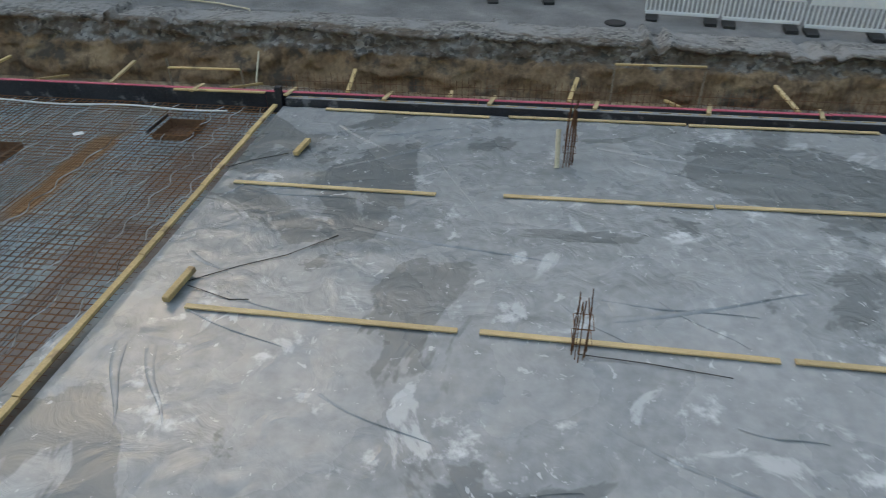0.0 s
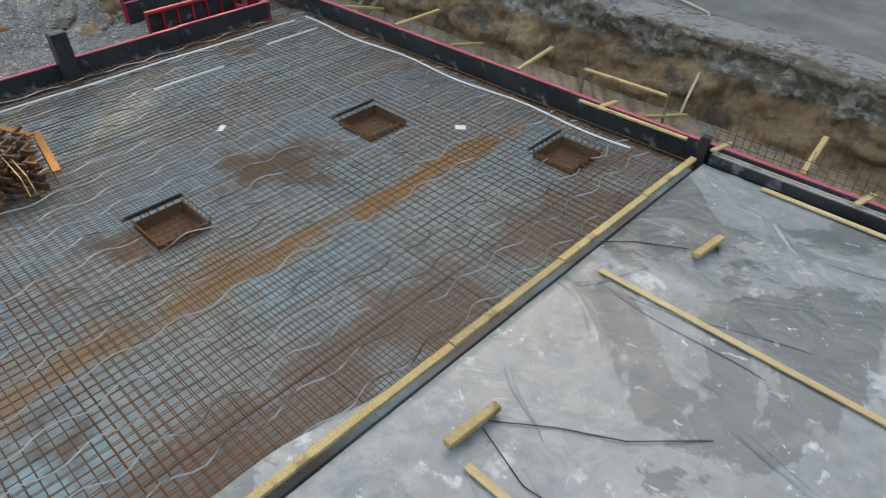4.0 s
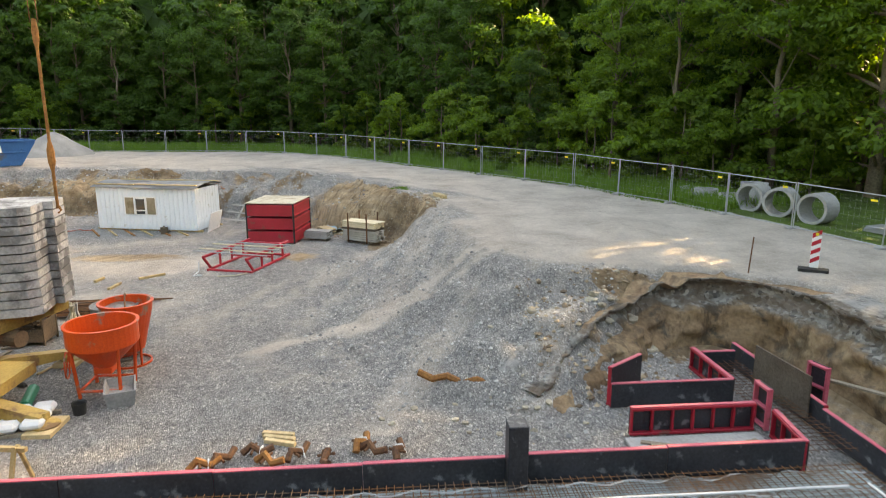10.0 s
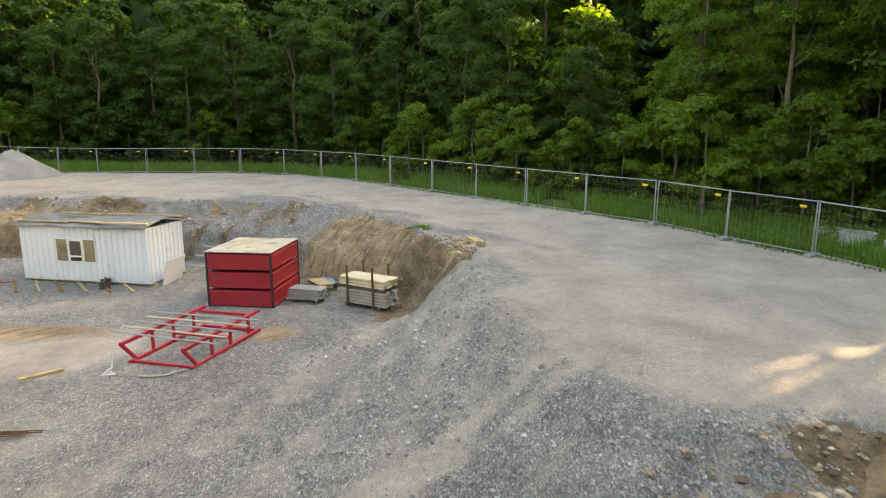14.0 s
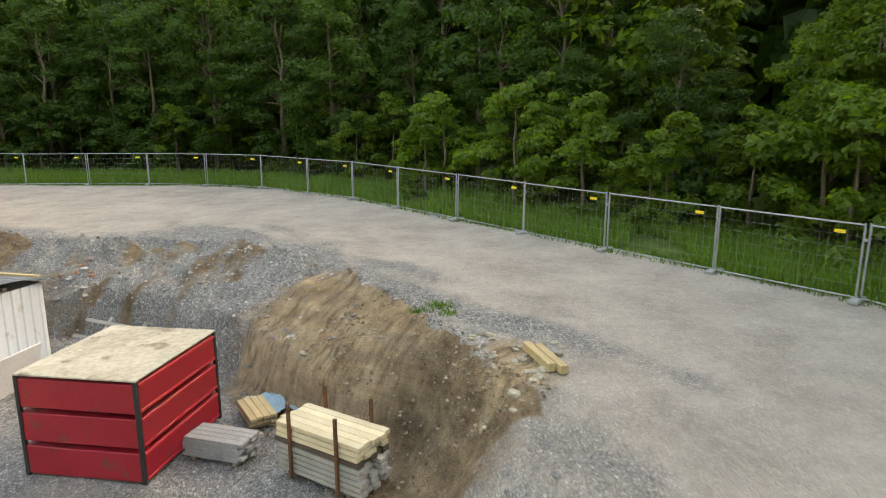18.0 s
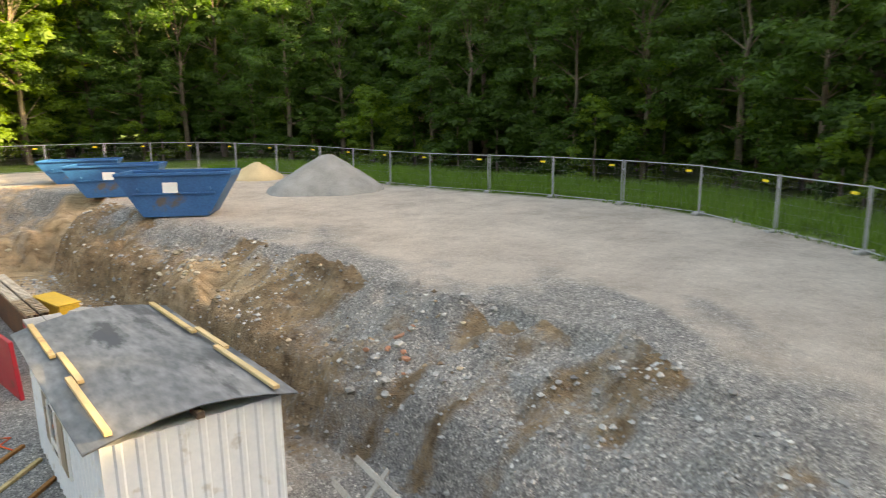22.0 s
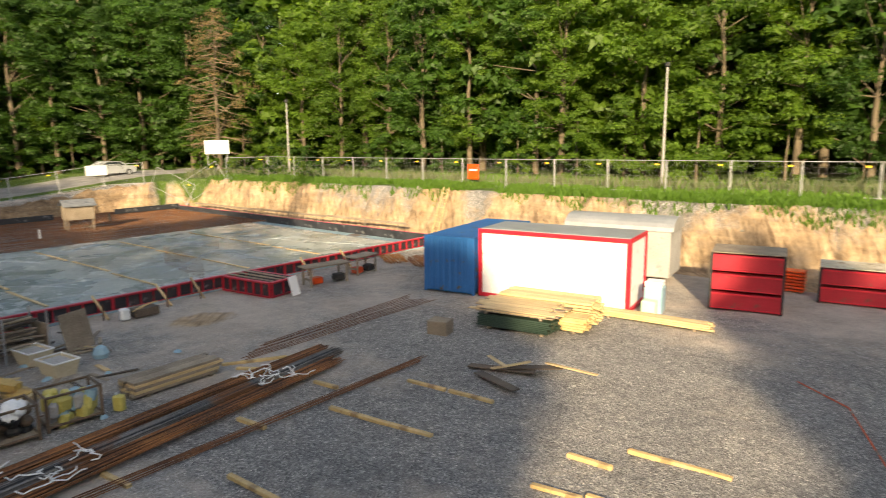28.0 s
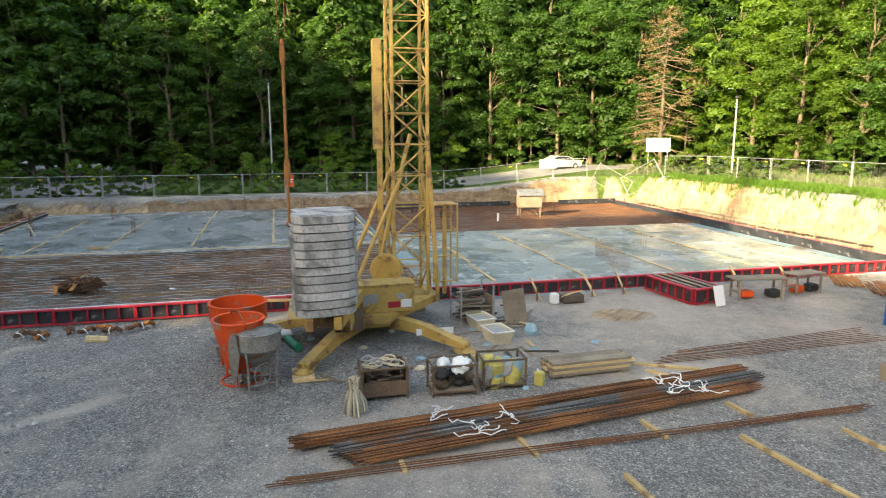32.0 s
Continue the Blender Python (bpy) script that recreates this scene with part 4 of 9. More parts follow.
for a, b, c, d in HOLES:
    cx, cy = (a + b) / 2, (c + d) / 2
    pit = thing("column_pit", (cx, cy, -0.11), "square column pit lined with bent rusty bars", "pit", "column pits in the reinforcement")
    part("floor", MB().box((0, 0, 0.01), (b - a, d - c, 0.02)), EARTH, pit, "brown earth floor")
    for sx, sy, w, l in ((-1, 0, 0.025, d - c), (1, 0, 0.025, d - c), (0, -1, b - a, 0.025), (0, 1, b - a, 0.025)):
        part("side", MB().box((sx * (b - a) / 2, sy * (d - c) / 2, 0.13), (w, l, 0.24)), EARTH, pit)
    for k in range(7):
        u = -0.45 + 0.15 * k
        part("bar", MB().path([(u, -0.5, 0.36), (u, -0.46, 0.1), (u, 0.46, 0.1), (u, 0.5, 0.36)], 0.008, 4), RUST, pit)
        part("bar", MB().path([(-0.5, u, 0.38), (-0.46, u, 0.12), (0.46, u, 0.12), (0.5, u, 0.38)], 0.008, 4), RUST, pit)
    # Thin dark strip along the west edge of the pit.
    part("upstand", MB().box((-(b - a) / 2 - 0.07, -0.05, 0.33), (0.03, d - c + 0.2, 0.07), bev=0.004), PLY_BLACK, pit)


def rebar_mat(name, x0, x1, y0, y1, z, pitch, holes, label, material, r=0.008, only=""):
    ob = thing(name, (0, 0, 0), label, "reinforcement", "reinforcement mats")
    rnd = random.Random(5)
    sets = []
    if only != "y":
        sets += [("x", v) for v in np.arange(y0 + 0.05, y1, pitch)]
    if only != "x":
        sets += [("y", v) for v in np.arange(x0 + 0.05, x1, pitch)]
    for ax, v in sets:
        v += rnd.uniform(-0.012, 0.012)
        spans = [(x0, x1) if ax == "x" else (y0, y1)]
        for a, b, c, d in holes:
            lo, hi, cl, ch = (a, b, c, d) if ax == "x" else (c, d, a, b)
            if cl - 0.03 < v < ch + 0.03:
                spans = [q for s in spans for q in ((s[0], min(s[1], lo)), (max(s[0], hi), s[1])) if q[1] - q[0] > 0.1] if any(s[0] < hi and s[1] > lo for s in spans) else spans
        zz = z + (0.016 if ax == "x" else 0.0)
        for s0, s1 in spans:
            n = max(2, int((s1 - s0) / 2.5))
            pts = []
            for i in range(n + 1):
                u = s0 + (s1 - s0) * i / n
                w = v + rnd.uniform(-0.012, 0.012)
                pts.append((u, w, zz + rnd.uniform(-0.01, 0.008)) if ax == "x" else (w, u, zz + rnd.uniform(-0.01, 0.008)))
            part("bar", MB().path(pts, r, 4), material, ob)
    return ob


rebar_mat("rebar_mat", -18.7, -6.4, -8.0, 14.9, 0.2, 0.15, HOLES, "welded grid of grey and rusty reinforcing bars", REBAR)
rebar_mat("rebar_mat", -18.7, -6.4, -8.0, 14.9, 0.06, 0.15, HOLES, "lower layer of reinforcing bars on spacers", RUST, 0.006)

for k in range(22):
    x = -18.4 + k * 0.56
    y, pts, rw = -7.9, [], random.Random(k)
    ph = rw.uniform(0, 6)
    while y < 14.8:
        pts.append((x + (0.075 + 0.02 * math.sin(y * 0.7 + ph)) * math.sin(y * 2 * math.pi / 0.95 + ph + 0.5 * math.sin(y * 1.3)) + rw.uniform(-0.01, 0.01), y, 0.235 + 0.006 * math.sin(3 * y)))
        y += 0.155
    cut = [q for q in pts if not any(h[0] - 0.1 < q[0] < h[1] + 0.1 and h[2] - 0.1 < q[1] < h[3] + 0.1 for h in HOLES)]
    runs, cur = [], [cut[0]]
    for q in cut[1:]:
        if q[1] - cur[-1][1] > 0.4:
            runs.append(cur)
            cur = []
        cur.append(q)
    runs.append(cur)
    mb = MB()
    for r_ in runs:
        if len(r_) > 2:
            mb.path(r_, 0.014, 4)
    solid("spacer_snake", mb, SPACER, "wavy pale steel spacer bar on the reinforcement", "spacer", "wavy spacers in the reinforcement")
rebar_mat("rebar_mat", -3.4, 12.0, -31.0, -8.2, 0.2, 0.2, [], "grid of rust-brown reinforcing bars", RUST, 0.012)


def form_panel(length, height, ribs=True):
    """A formwork panel along local x from 0: black ply on the y side, red steel frame behind."""
    ob = thing("edge_formwork", (0, 0, 0), "red steel formwork panel faced with black plywood", "formwork wall", "formwork round the foundation")
    part("ply", MB().box((length / 2, 0.012, height / 2), (length - 0.01, 0.022, height - 0.01), bev=0.004), PLY_BLACK, ob, "black plywood face")
    for z in (0.03, height - 0.03):
        part("rail", MB().box((length / 2, -0.055, z), (length - 0.006, 0.11, 0.06), bev=0.008), RED, ob)
    for i in range(int(length / 0.45) + 1):
        x = 0.03 + (length - 0.06) * i / max(1, int(length / 0.45))
        part("rib", MB().box((x, -0.05, height / 2), (0.05, 0.09, height - 0.13), bev=0.006), RED, ob)
    part("edge_strip", MB().box((length / 2, -0.03, height + 0.012), (length - 0.006, 0.1, 0.02), bev=0.005), PINK, ob, "pink painted top edge")
    return ob


def form_run(p0, p1, height, z, length=2.7):
    p0, p1 = Vector((*p0, 0)), Vector((*p1, 0))
    n = max(1, round((p1 - p0).length / length))
    seg = (p1 - p0).length / n
    turn = math.degrees(math.atan2(p1.y - p0.y, p1.x - p0.x))
    first = form_panel(seg, height)
    rnd = random.Random(int(p0.x * 7 + p0.y))
    for i in range(n):
        q = p0 + (p1 - p0) * (i / n)
        m = pose(q.x, q.y, z + rnd.uniform(-0.012, 0.012), 0, 0, turn + rnd.uniform(-0.15, 0.15))
        if i == 0:
            first.matrix_basis = m
        else:
            copy_thing(first, m)


form_run((-18.95, 8.2), (-18.95, -31.2), 0.55, -0.06)
form_run((-18.95, 13.95), (-18.95, 8.55), 0.6, -0.05)
form_run((12.3, 15.22), (-20.3, 15.22), 0.55, -0.05)
form_run((-18.9, -31.5), (12.2, -31.5), 0.55, -0.05)

mb = MB().box((0, 0, 0.66), (0.36, 0.36, 1.32), bev=0.015)
solid("column_form", mb, PLY_BLACK, "black plywood column form at the slab edge", "formwork", m=pose(-18.8, 8.35, -0.05))


def board(p0, p1, w, h, z, material, label="pale wooden board lying on the plastic film", name="board", group="boards on the film"):
    p0, p1 = Vector((*p0, 0)), Vector((*p1, 0))
    mb = MB().box(((p1 - p0).length / 2, 0, h / 2), ((p1 - p0).length, w, h), bev=0.006)
    return solid(name, mb, material, label, "board", group, m=pose(p0.x, p0.y, z, 0, 0, math.degrees(math.atan2(p1.y - p0.y, p1.x - p0.x))))


for a, b in (((-5.8, 10.92), (-1.7, 10.9)), ((-0.4, 11.0), (3.5, 11.05)), ((3.55, 11.08), (7.5, 11.15)), ((-5.0, 7.1), (-0.82, 7.06)), ((-0.5, 7.08), (3.6, 7.0)), ((3.8, 7.02), (7.9, 6.98)),
             ((-5.0, 14.72), (-0.95, 14.68)), ((-0.5, 14.75), (3.6, 14.78)), ((3.65, 14.74), (7.8, 14.8))):
    board(a, b, 0.1, 0.035, SLAB + 0.02, WOOD)
y = -7.8
while y < 14.5:
    ln_ = 3.2 if int(y) % 2 else 2.4
    board((-6.38, y), (-6.36, min(y + ln_, 14.9)), 0.12, 0.06, SLAB - 0.03, WOOD if int(y) % 3 == 0 else WOOD_YELLOW, ("pale" if int(y) % 3 == 0 else "yellow") + " wooden stop board along the pour joint", "stop_board", "boards along the pour joint")
    y += ln_ + 0.02

# ---- fence ----


def fence_panel(length=3.4, height=1.85):
    ob = thing("fence_panel", (0, 0, 0), "galvanised mesh fence panel in a concrete foot", "fence", "site fence panels")
    for z in (0.12, height):
        part("rail", MB().tube((0.05, 0, z), (length - 0.05, 0, z), 0.02, n=6), GALV, ob)
    for x in (0.04, length - 0.04):
        part("post", MB().tube((x, 0, 0.02), (x, 0, height + 0.04), 0.024, n=8), GALV, ob)
    wires = MB()
    for i in range(1, 18):
        x = length * i / 18
        wires.tube((x, 0, 0.12), (x, 0, height), 0.0019, n=3, caps=False)
    for i in range(1, 6):
        z = 0.12 + (height - 0.12) * i / 6
        wires.tube((0.05, 0, z), (length - 0.05, 0, z), 0.0019, n=3, caps=False)
    part("mesh", wires, GALV, ob)
    part("foot", MB().box((0, 0, 0.06), (0.24, 0.66, 0.13), bev=0.03), CONCRETE, ob, "grey concrete foot")
    part("tag", MB().box((length * 0.16, -0.03, height - 0.22), (0.24, 0.008, 0.085), bev=0.003), YELLOW, ob, "small yellow tag")
    part("clamp", MB().box((0.0, 0, height - 0.35), (0.09, 0.09, 0.06), bev=0.012), GALV, ob)
    return ob


fence_first = fence_panel()
fence_count = 0
for i in range(len(FENCE_LINE) - 1):
    a, b = Vector((*FENCE_LINE[i], 0)), Vector((*FENCE_LINE[i + 1], 0))
    n = max(1, round((b - a).length / 3.55))
    for k in range(n):
        p, q = a.lerp(b, k / n), a.lerp(b, (k + 1) / n)
        m = pose(p.x, p.y, ground_at(p.x, p.y) - 0.02, 0, 0, math.degrees(math.atan2(q.y - p.y, q.x - p.x)) + 0.8 * math.sin(9.1 * fence_count))
        tilt = math.degrees(math.atan2(ground_at(q.x, q.y) - ground_at(p.x, p.y), (q - p).length))
        m = m @ pose(0, 0, 0, 0.6 * math.sin(5 * fence_count), -tilt, 0)
        m = m @ Matrix.Diagonal(((q - p).length / 3.4, 1, 1, 1))
        panel = copy_thing(fence_first, m) if fence_count else fence_first
        panel.matrix_basis = m
        fence_count += 1

# ---- forest ----


def leaf_material(name, dark, light, trans):
    mt = bpy.data.materials.new(name)
    mt.use_nodes = True
    nd, ln = mt.node_tree.nodes, mt.node_tree.links
    bs, out = nd["Principled BSDF"], nd["Material Output"]
    geo, oi = nd.new("ShaderNodeNewGeometry"), nd.new("ShaderNodeObjectInfo")
    add = nd.new("ShaderNodeMath")
    add.operation = "MULTIPLY_ADD"
    ln.new(geo.outputs["Random Per Island"], add.inputs[0])
    add.inputs[1].default_value = 0.6
    sc = nd.new("ShaderNodeMath")
    sc.operation = "MULTIPLY"
    sc.inputs[1].default_value = 0.4
    ln.new(oi.outputs["Random"], sc.inputs[0])
    ln.new(sc.outputs[0], add.inputs[2])
    mx = nd.new("ShaderNodeMix")
    mx.data_type = "RGBA"
    mx.inputs[6].default_value, mx.inputs[7].default_value = (*dark, 1), (*light, 1)
    ln.new(add.outputs[0], mx.inputs[0])
    ln.new(mx.outputs[2], bs.inputs["Base Color"])
    bs.inputs["Roughness"].default_value = 0.5
    bs.inputs["Specular IOR Level"].default_value = 0.3
    tr = nd.new("ShaderNodeBsdfTranslucent")
    hs = nd.new("ShaderNodeHueSaturation")
    hs.inputs["Hue"].default_value, hs.inputs["Value"].default_value, hs.inputs["Saturation"].default_value = 0.49, 1.9, 1.12
    ln.new(mx.outputs[2], hs.inputs["Color"])
    ln.new(hs.outputs[0], tr.inputs["Color"])
    ms = nd.new("ShaderNodeMixShader")
    ms.inputs[0].default_value = trans
    ln.new(bs.outputs[0], ms.inputs[1])
    ln.new(tr.outputs[0], ms.inputs[2])
    ln.new(ms.outputs[0], out.inputs["Surface"])
    return mt


# LEAF is kept darker and LEAF_LIGHT brighter, for shaded and sunlit woods.
LEAF = leaf_material("broad_leaves", (0.02, 0.05, 0.01), (0.062, 0.135, 0.022), 0.48)
LEAF_LIGHT = leaf_material("young_leaves", (0.045, 0.095, 0.015), (0.14, 0.235, 0.034), 0.56)
LEAF_DRY = leaf_material("dry_leaves", (0.12, 0.08, 0.035), (0.2, 0.15, 0.07), 0.3)


def leaf_cloud(rng, lobes, per_lobe, size):
    """Bent leaf sprays on the shells of many lobes: centre, radius."""
    c = np.repeat(np.array([l[0] for l in lobes]), per_lobe, 0)
    r = np.repeat(np.array([l[1] for l in lobes]), per_lobe)
    n = len(c)
    d = rng.normal(size=(n, 3))
    d /= np.linalg.norm(d, axis=1)[:, None]
    d[:, 2] = np.where(d[:, 2] < -0.3, -d[:, 2] * 0.5, d[:, 2])
    pos = c + d * (r * rng.uniform(0.55, 1.12, n))[:, None] * np.array([1, 1, 0.72])
    nrm = d * 0.9 + rng.normal(size=(n, 3)) * 0.33 + np.array([0, 0, 0.3])
    nrm /= np.linalg.norm(nrm, axis=1)[:, None]
    u = np.cross(nrm, rng.normal(size=(n, 3)))
    u /= np.linalg.norm(u, axis=1)[:, None]
    w = np.cross(nrm, u)
    s = size * rng.uniform(0.6, 1.35, n)[:, None]
    p = np.stack([pos - u * s * 0.9 + w * s * 0.62, pos - u * s * 0.9 - w * s * 0.62, pos + u * s - nrm * s * 0.25], 1)
    return p.reshape(-1, 3), np.arange(3 * n).reshape(-1, 3)


def make_tree(seed, height, spread, bare, leaf, name="tree", label="tall broad-leaved tree with a dense green crown", lobes=84, per_lobe=210, size=0.14, group="trees round the site"):
    rng = np.random.default_rng(seed)
    rnd = random.Random(seed)
    ob = thing(name, (0, 0, 0), label, "tree" if name != "bush" else "bush", group)
    trunk = MB()
    r0 = 0.016 * height + 0.02
    pts = [Vector((0, 0, -0.4))]
    for i in range(1, 7):
        pts.append(Vector((rnd.uniform(-1, 1) * 0.02 * height * i / 6, rnd.uniform(-1, 1) * 0.02 * height * i / 6, height * 0.86 * i / 6)))
    for i in range(6):
        trunk.tube(pts[i], pts[i + 1], r0 * (1 - i / 6.6), r0 * (1 - (i + 1) / 6.6), 8, False)
    ls = []
    for i in range(lobes):
        f = (i + 0.5) / lobes
        z = height * (bare + (1 - bare) * f)
        rad = spread * math.sin(math.pi * min(1, (0.18 + 0.8 * f))) ** 0.7 * rnd.uniform(0.42, 1.08)
        a = rnd.uniform(0, 2 * math.pi)
        c = Vector((rad * math.cos(a), rad * math.sin(a), z))
        ls.append(((c.x, c.y, c.z), spread * rnd.uniform(0.16, 0.34)))
        if i % 4 == 0 and height > 6:
            k = min(5, int(6 * min(0.95, z * 0.8 / (height * 0.86))))
            trunk.tube(pts[k] + (pts[k + 1] - pts[k]) * 0.5, c, r0 * 0.3 * (1 - f * 0.5), 0.02, 5, False)
    part("trunk", trunk, BARK, ob, smooth=True)
    v, f = leaf_cloud(rng, ls, per_lobe, size)
    me = bpy.data.meshes.new("crown")
    me.from_pydata(v.tolist(), [], f.tolist())
    me.materials.append(leaf)
    part("crown", me, None, ob)
    return ob


tree_kinds = [make_tree(1, 19, 4.2, 0.12, LEAF), make_tree(2, 17, 4.8, 0.05, LEAF), make_tree(3, 21, 4.0, 0.14, LEAF_LIGHT, label="tall slender tree with light green leaves"),
              make_tree(4, 15, 4.4, 0.04, LEAF_LIGHT, label="broad tree with bright young leaves"), make_tree(5, 18, 4.4, 0.08, LEAF)]
bush_kinds = [make_tree(11, 3.2, 1.8, 0.02, LEAF, "bush", "dense green bush behind the fence", 20, 150, 0.11, "bushes along the fence"),
              make_tree(12, 4.6, 2.1, 0.02, LEAF_LIGHT, "bush", "light green bush behind the fence", 22, 150, 0.115, "bushes along the fence")]
back_kinds = [make_tree(31, 19, 4.2, 0.22, LEAF, per_lobe=62, size=0.28), make_tree(32, 17, 4.8, 0.12, LEAF, per_lobe=62, size=0.28),
              make_tree(33, 21, 3.8, 0.3, LEAF_LIGHT, label="tall slender tree with light green leaves", per_lobe=62, size=0.28),
              make_tree(34, 15, 4.4, 0.08, LEAF_LIGHT, label="broad tree with bright young leaves", per_lobe=62, size=0.28), make_tree(35, 18, 4.4, 0.16, LEAF, per_lobe=62, size=0.28)]
lawn_kind = make_tree(6, 20, 5.4, 0.07, LEAF_LIGHT, label="tall leafy tree with low branches on the lawn")
used = set()


def plant(kinds, k, x, y, scale, turn):
    m = pose(x, y, ground_at(x, y) + 2.5 * min(1, max(0, (math.hypot(x + 25, y + 8) - 75) / 60)) - 0.1, 0, 0, turn)
    ob = kinds[k]
    if id(ob) not in used:
        used.add(id(ob))
        ob.scale = (scale, scale, scale)
        ob.matrix_basis = m @ Matrix.Diagonal((scale, scale, scale, 1))
        return ob
    t = copy_thing(ob, m)
    t.matrix_basis = m @ Matrix.Diagonal((scale, scale, scale, 1))
    return t


# Edge of the wood: x, y and tree height, set to steer sun and shade.
WOOD_EDGE = [(30, 66, 34), (-8, 50, 33), (-24, 39, 25), (-44, 28, 19), (-52.8, 21.6, 18), (-54.0, 20.6, 10.4), (-62.2, 13.9, 10.4), (-63.6, 12.8, 16.5), (-72, 5, 15), (-78, -8, 16), (-79, -26, 16), (-77, -42, 17), (-70, -54, 22), (-56, -57, 22), (-38, -52, 22), (-18, -51, 22), (4, -50, 22), (24, -47, 22),
             (34, -32, 23), (35, -12, 24), (36, 14, 24), (36, 42, 24)]
UNSEEN = (0, 1, len(WOOD_EDGE) - 2, len(WOOD_EDGE) - 1)  # unseen stretches far from the way, the north trees raised to shade the east
OPEN_EDGE = 2  # thin row of trees on the lawn, with the wood well behind it
KIND_HEIGHT = (19, 17, 21, 15, 18)
SHADE_KINDS, SUNLIT_KINDS = (0, 1, 4), (2, 3, 2, 3, 0, 1, 4)  # darker leaf kinds put the shade of the west and east woods into colour
rt = random.Random(77)
CENTRE = Vector((-25, -8))
for i in range(len(WOOD_EDGE)):
    *a, ha = WOOD_EDGE[i]
    *b, hb = WOOD_EDGE[(i + 1) % len(WOOD_EDGE)]
    a, b = Vector(a), Vector(b)
    d = (b - a).normalized()
    out = Vector((d.y, -d.x))
    if out.dot(a - CENTRE) < 0:
        out = -out
    if i == OPEN_EDGE:
        for k in range(7):
            p = a.lerp(b, (k + 0.4) / 7) + out * (3.0 * math.sin(2.3 * k) + 3)
            plant([lawn_kind], 0, p.x, p.y, 0.95 + 0.06 * k, 77 * k)
        # Low trees added behind the row only to block sun dapples on the road.
        for k, (px, py) in enumerate(((-38.2, 33.6), (-41.6, 31.6), (-44.6, 30.2))):
            plant(back_kinds, 3, px, py, 0.6 + 0.03 * k, 110 * k)
        continue
    for row, (off, step, sc) in enumerate(((0, 4.5, 0.76), (4.5, 5.6, 0.95), (10.0, 8.0, 1.12))):
        n = max(1, int((b - a).length / step))
        for k in range(n):
            f = (k + 0.5 * (row % 2) + rt.uniform(-0.25, 0.25)) / n
            p = a.lerp(b, f) + out * (off + rt.uniform(-1.2, 1.2))
            kd = rt.choice(SHADE_KINDS if (a.x < -63 and a.y > -35) or (a.x > 20 and a.y < 30) else SUNLIT_KINDS)
            plant(back_kinds if row or i in UNSEEN else tree_kinds, kd, p.x, p.y, (ha + (hb - ha) * f) / KIND_HEIGHT[kd] * sc * rt.uniform(0.9, 1.1), rt.uniform(0, 360))
    n = max(1, int((b - a).length / 3.0))
    for k in range(n):
        p = a.lerp(b, (k + rt.random()) / n) - out * rt.uniform(-1.0, 3.2)
        plant(bush_kinds, rt.randrange(2), p.x, p.y, rt.uniform(0.8, 1.4), rt.uniform(0, 360))

dry = make_tree(21, 16, 3.4, 0.16, LEAF_DRY, label="half-dead tree with brown dry crown and bare twigs", lobes=60, per_lobe=60, size=0.1)
TWIG = surf("dry_twigs", (0.13, 0.09, 0.055), (0.26, 0.19, 0.12), 0.9, 0, 1.0, 14, 0.3)
rdt = random.Random(22)
for k in range(70):
    z = 2.0 + 13.5 * k / 70
    a, reach = rdt.uniform(0, 6.28), (1.0 - 0.62 * k / 70) * rdt.uniform(3.2, 4.8)
    tip = Vector((reach * math.cos(a), reach * math.sin(a), z - rdt.uniform(0.1, 0.9)))
    twig = MB().tube((0, 0, z), tip, 0.045, 0.012, 4, False)
    for j in range(7):
        q = Vector((0, 0, z)).lerp(tip, 0.3 + 0.1 * j)
        b = a + rdt.choice((-1, 1)) * rdt.uniform(0.5, 1.1)
        twig.tube(q, q + Vector((0.9 * math.cos(b), 0.9 * math.sin(b), rdt.uniform(-0.5, 0.1))) * rdt.uniform(0.5, 1.2), 0.018, 0.006, 3, False)
    part("branch", twig, TWIG, dry)
dry.matrix_basis = pose(18.2, -41.2, ground_at(18.2, -41.2))
for k in range(16):
    f = k / 15
    plant(bush_kinds, 1, -40 - 28 * f + 1.6 * math.sin(5 * k), 26.5 - 23 * f + 1.2 * math.cos(4 * k), 0.75 + 0.4 * abs(math.sin(2.7 * k)), 50 * k)
for k in range(30):
    plant(bush_kinds, (k // 2) % 2, 18.2 + 0.6 * math.sin(k * 3), -19 + 1.75 * k, 0.58 + 0.1 * (k % 3), 40 * k)
for k in range(12):
    plant(bush_kinds, k % 2, -2 + 1.5 * k, -37.6 + 0.5 * math.sin(2.1 * k) + 0.12 * k, 0.26 + 0.07 * (k % 3) + 0.012 * k, 63 * k)

# The depth of the wood behind its edge, where no single tree can be told.
rng = np.random.default_rng(9)
lob = []
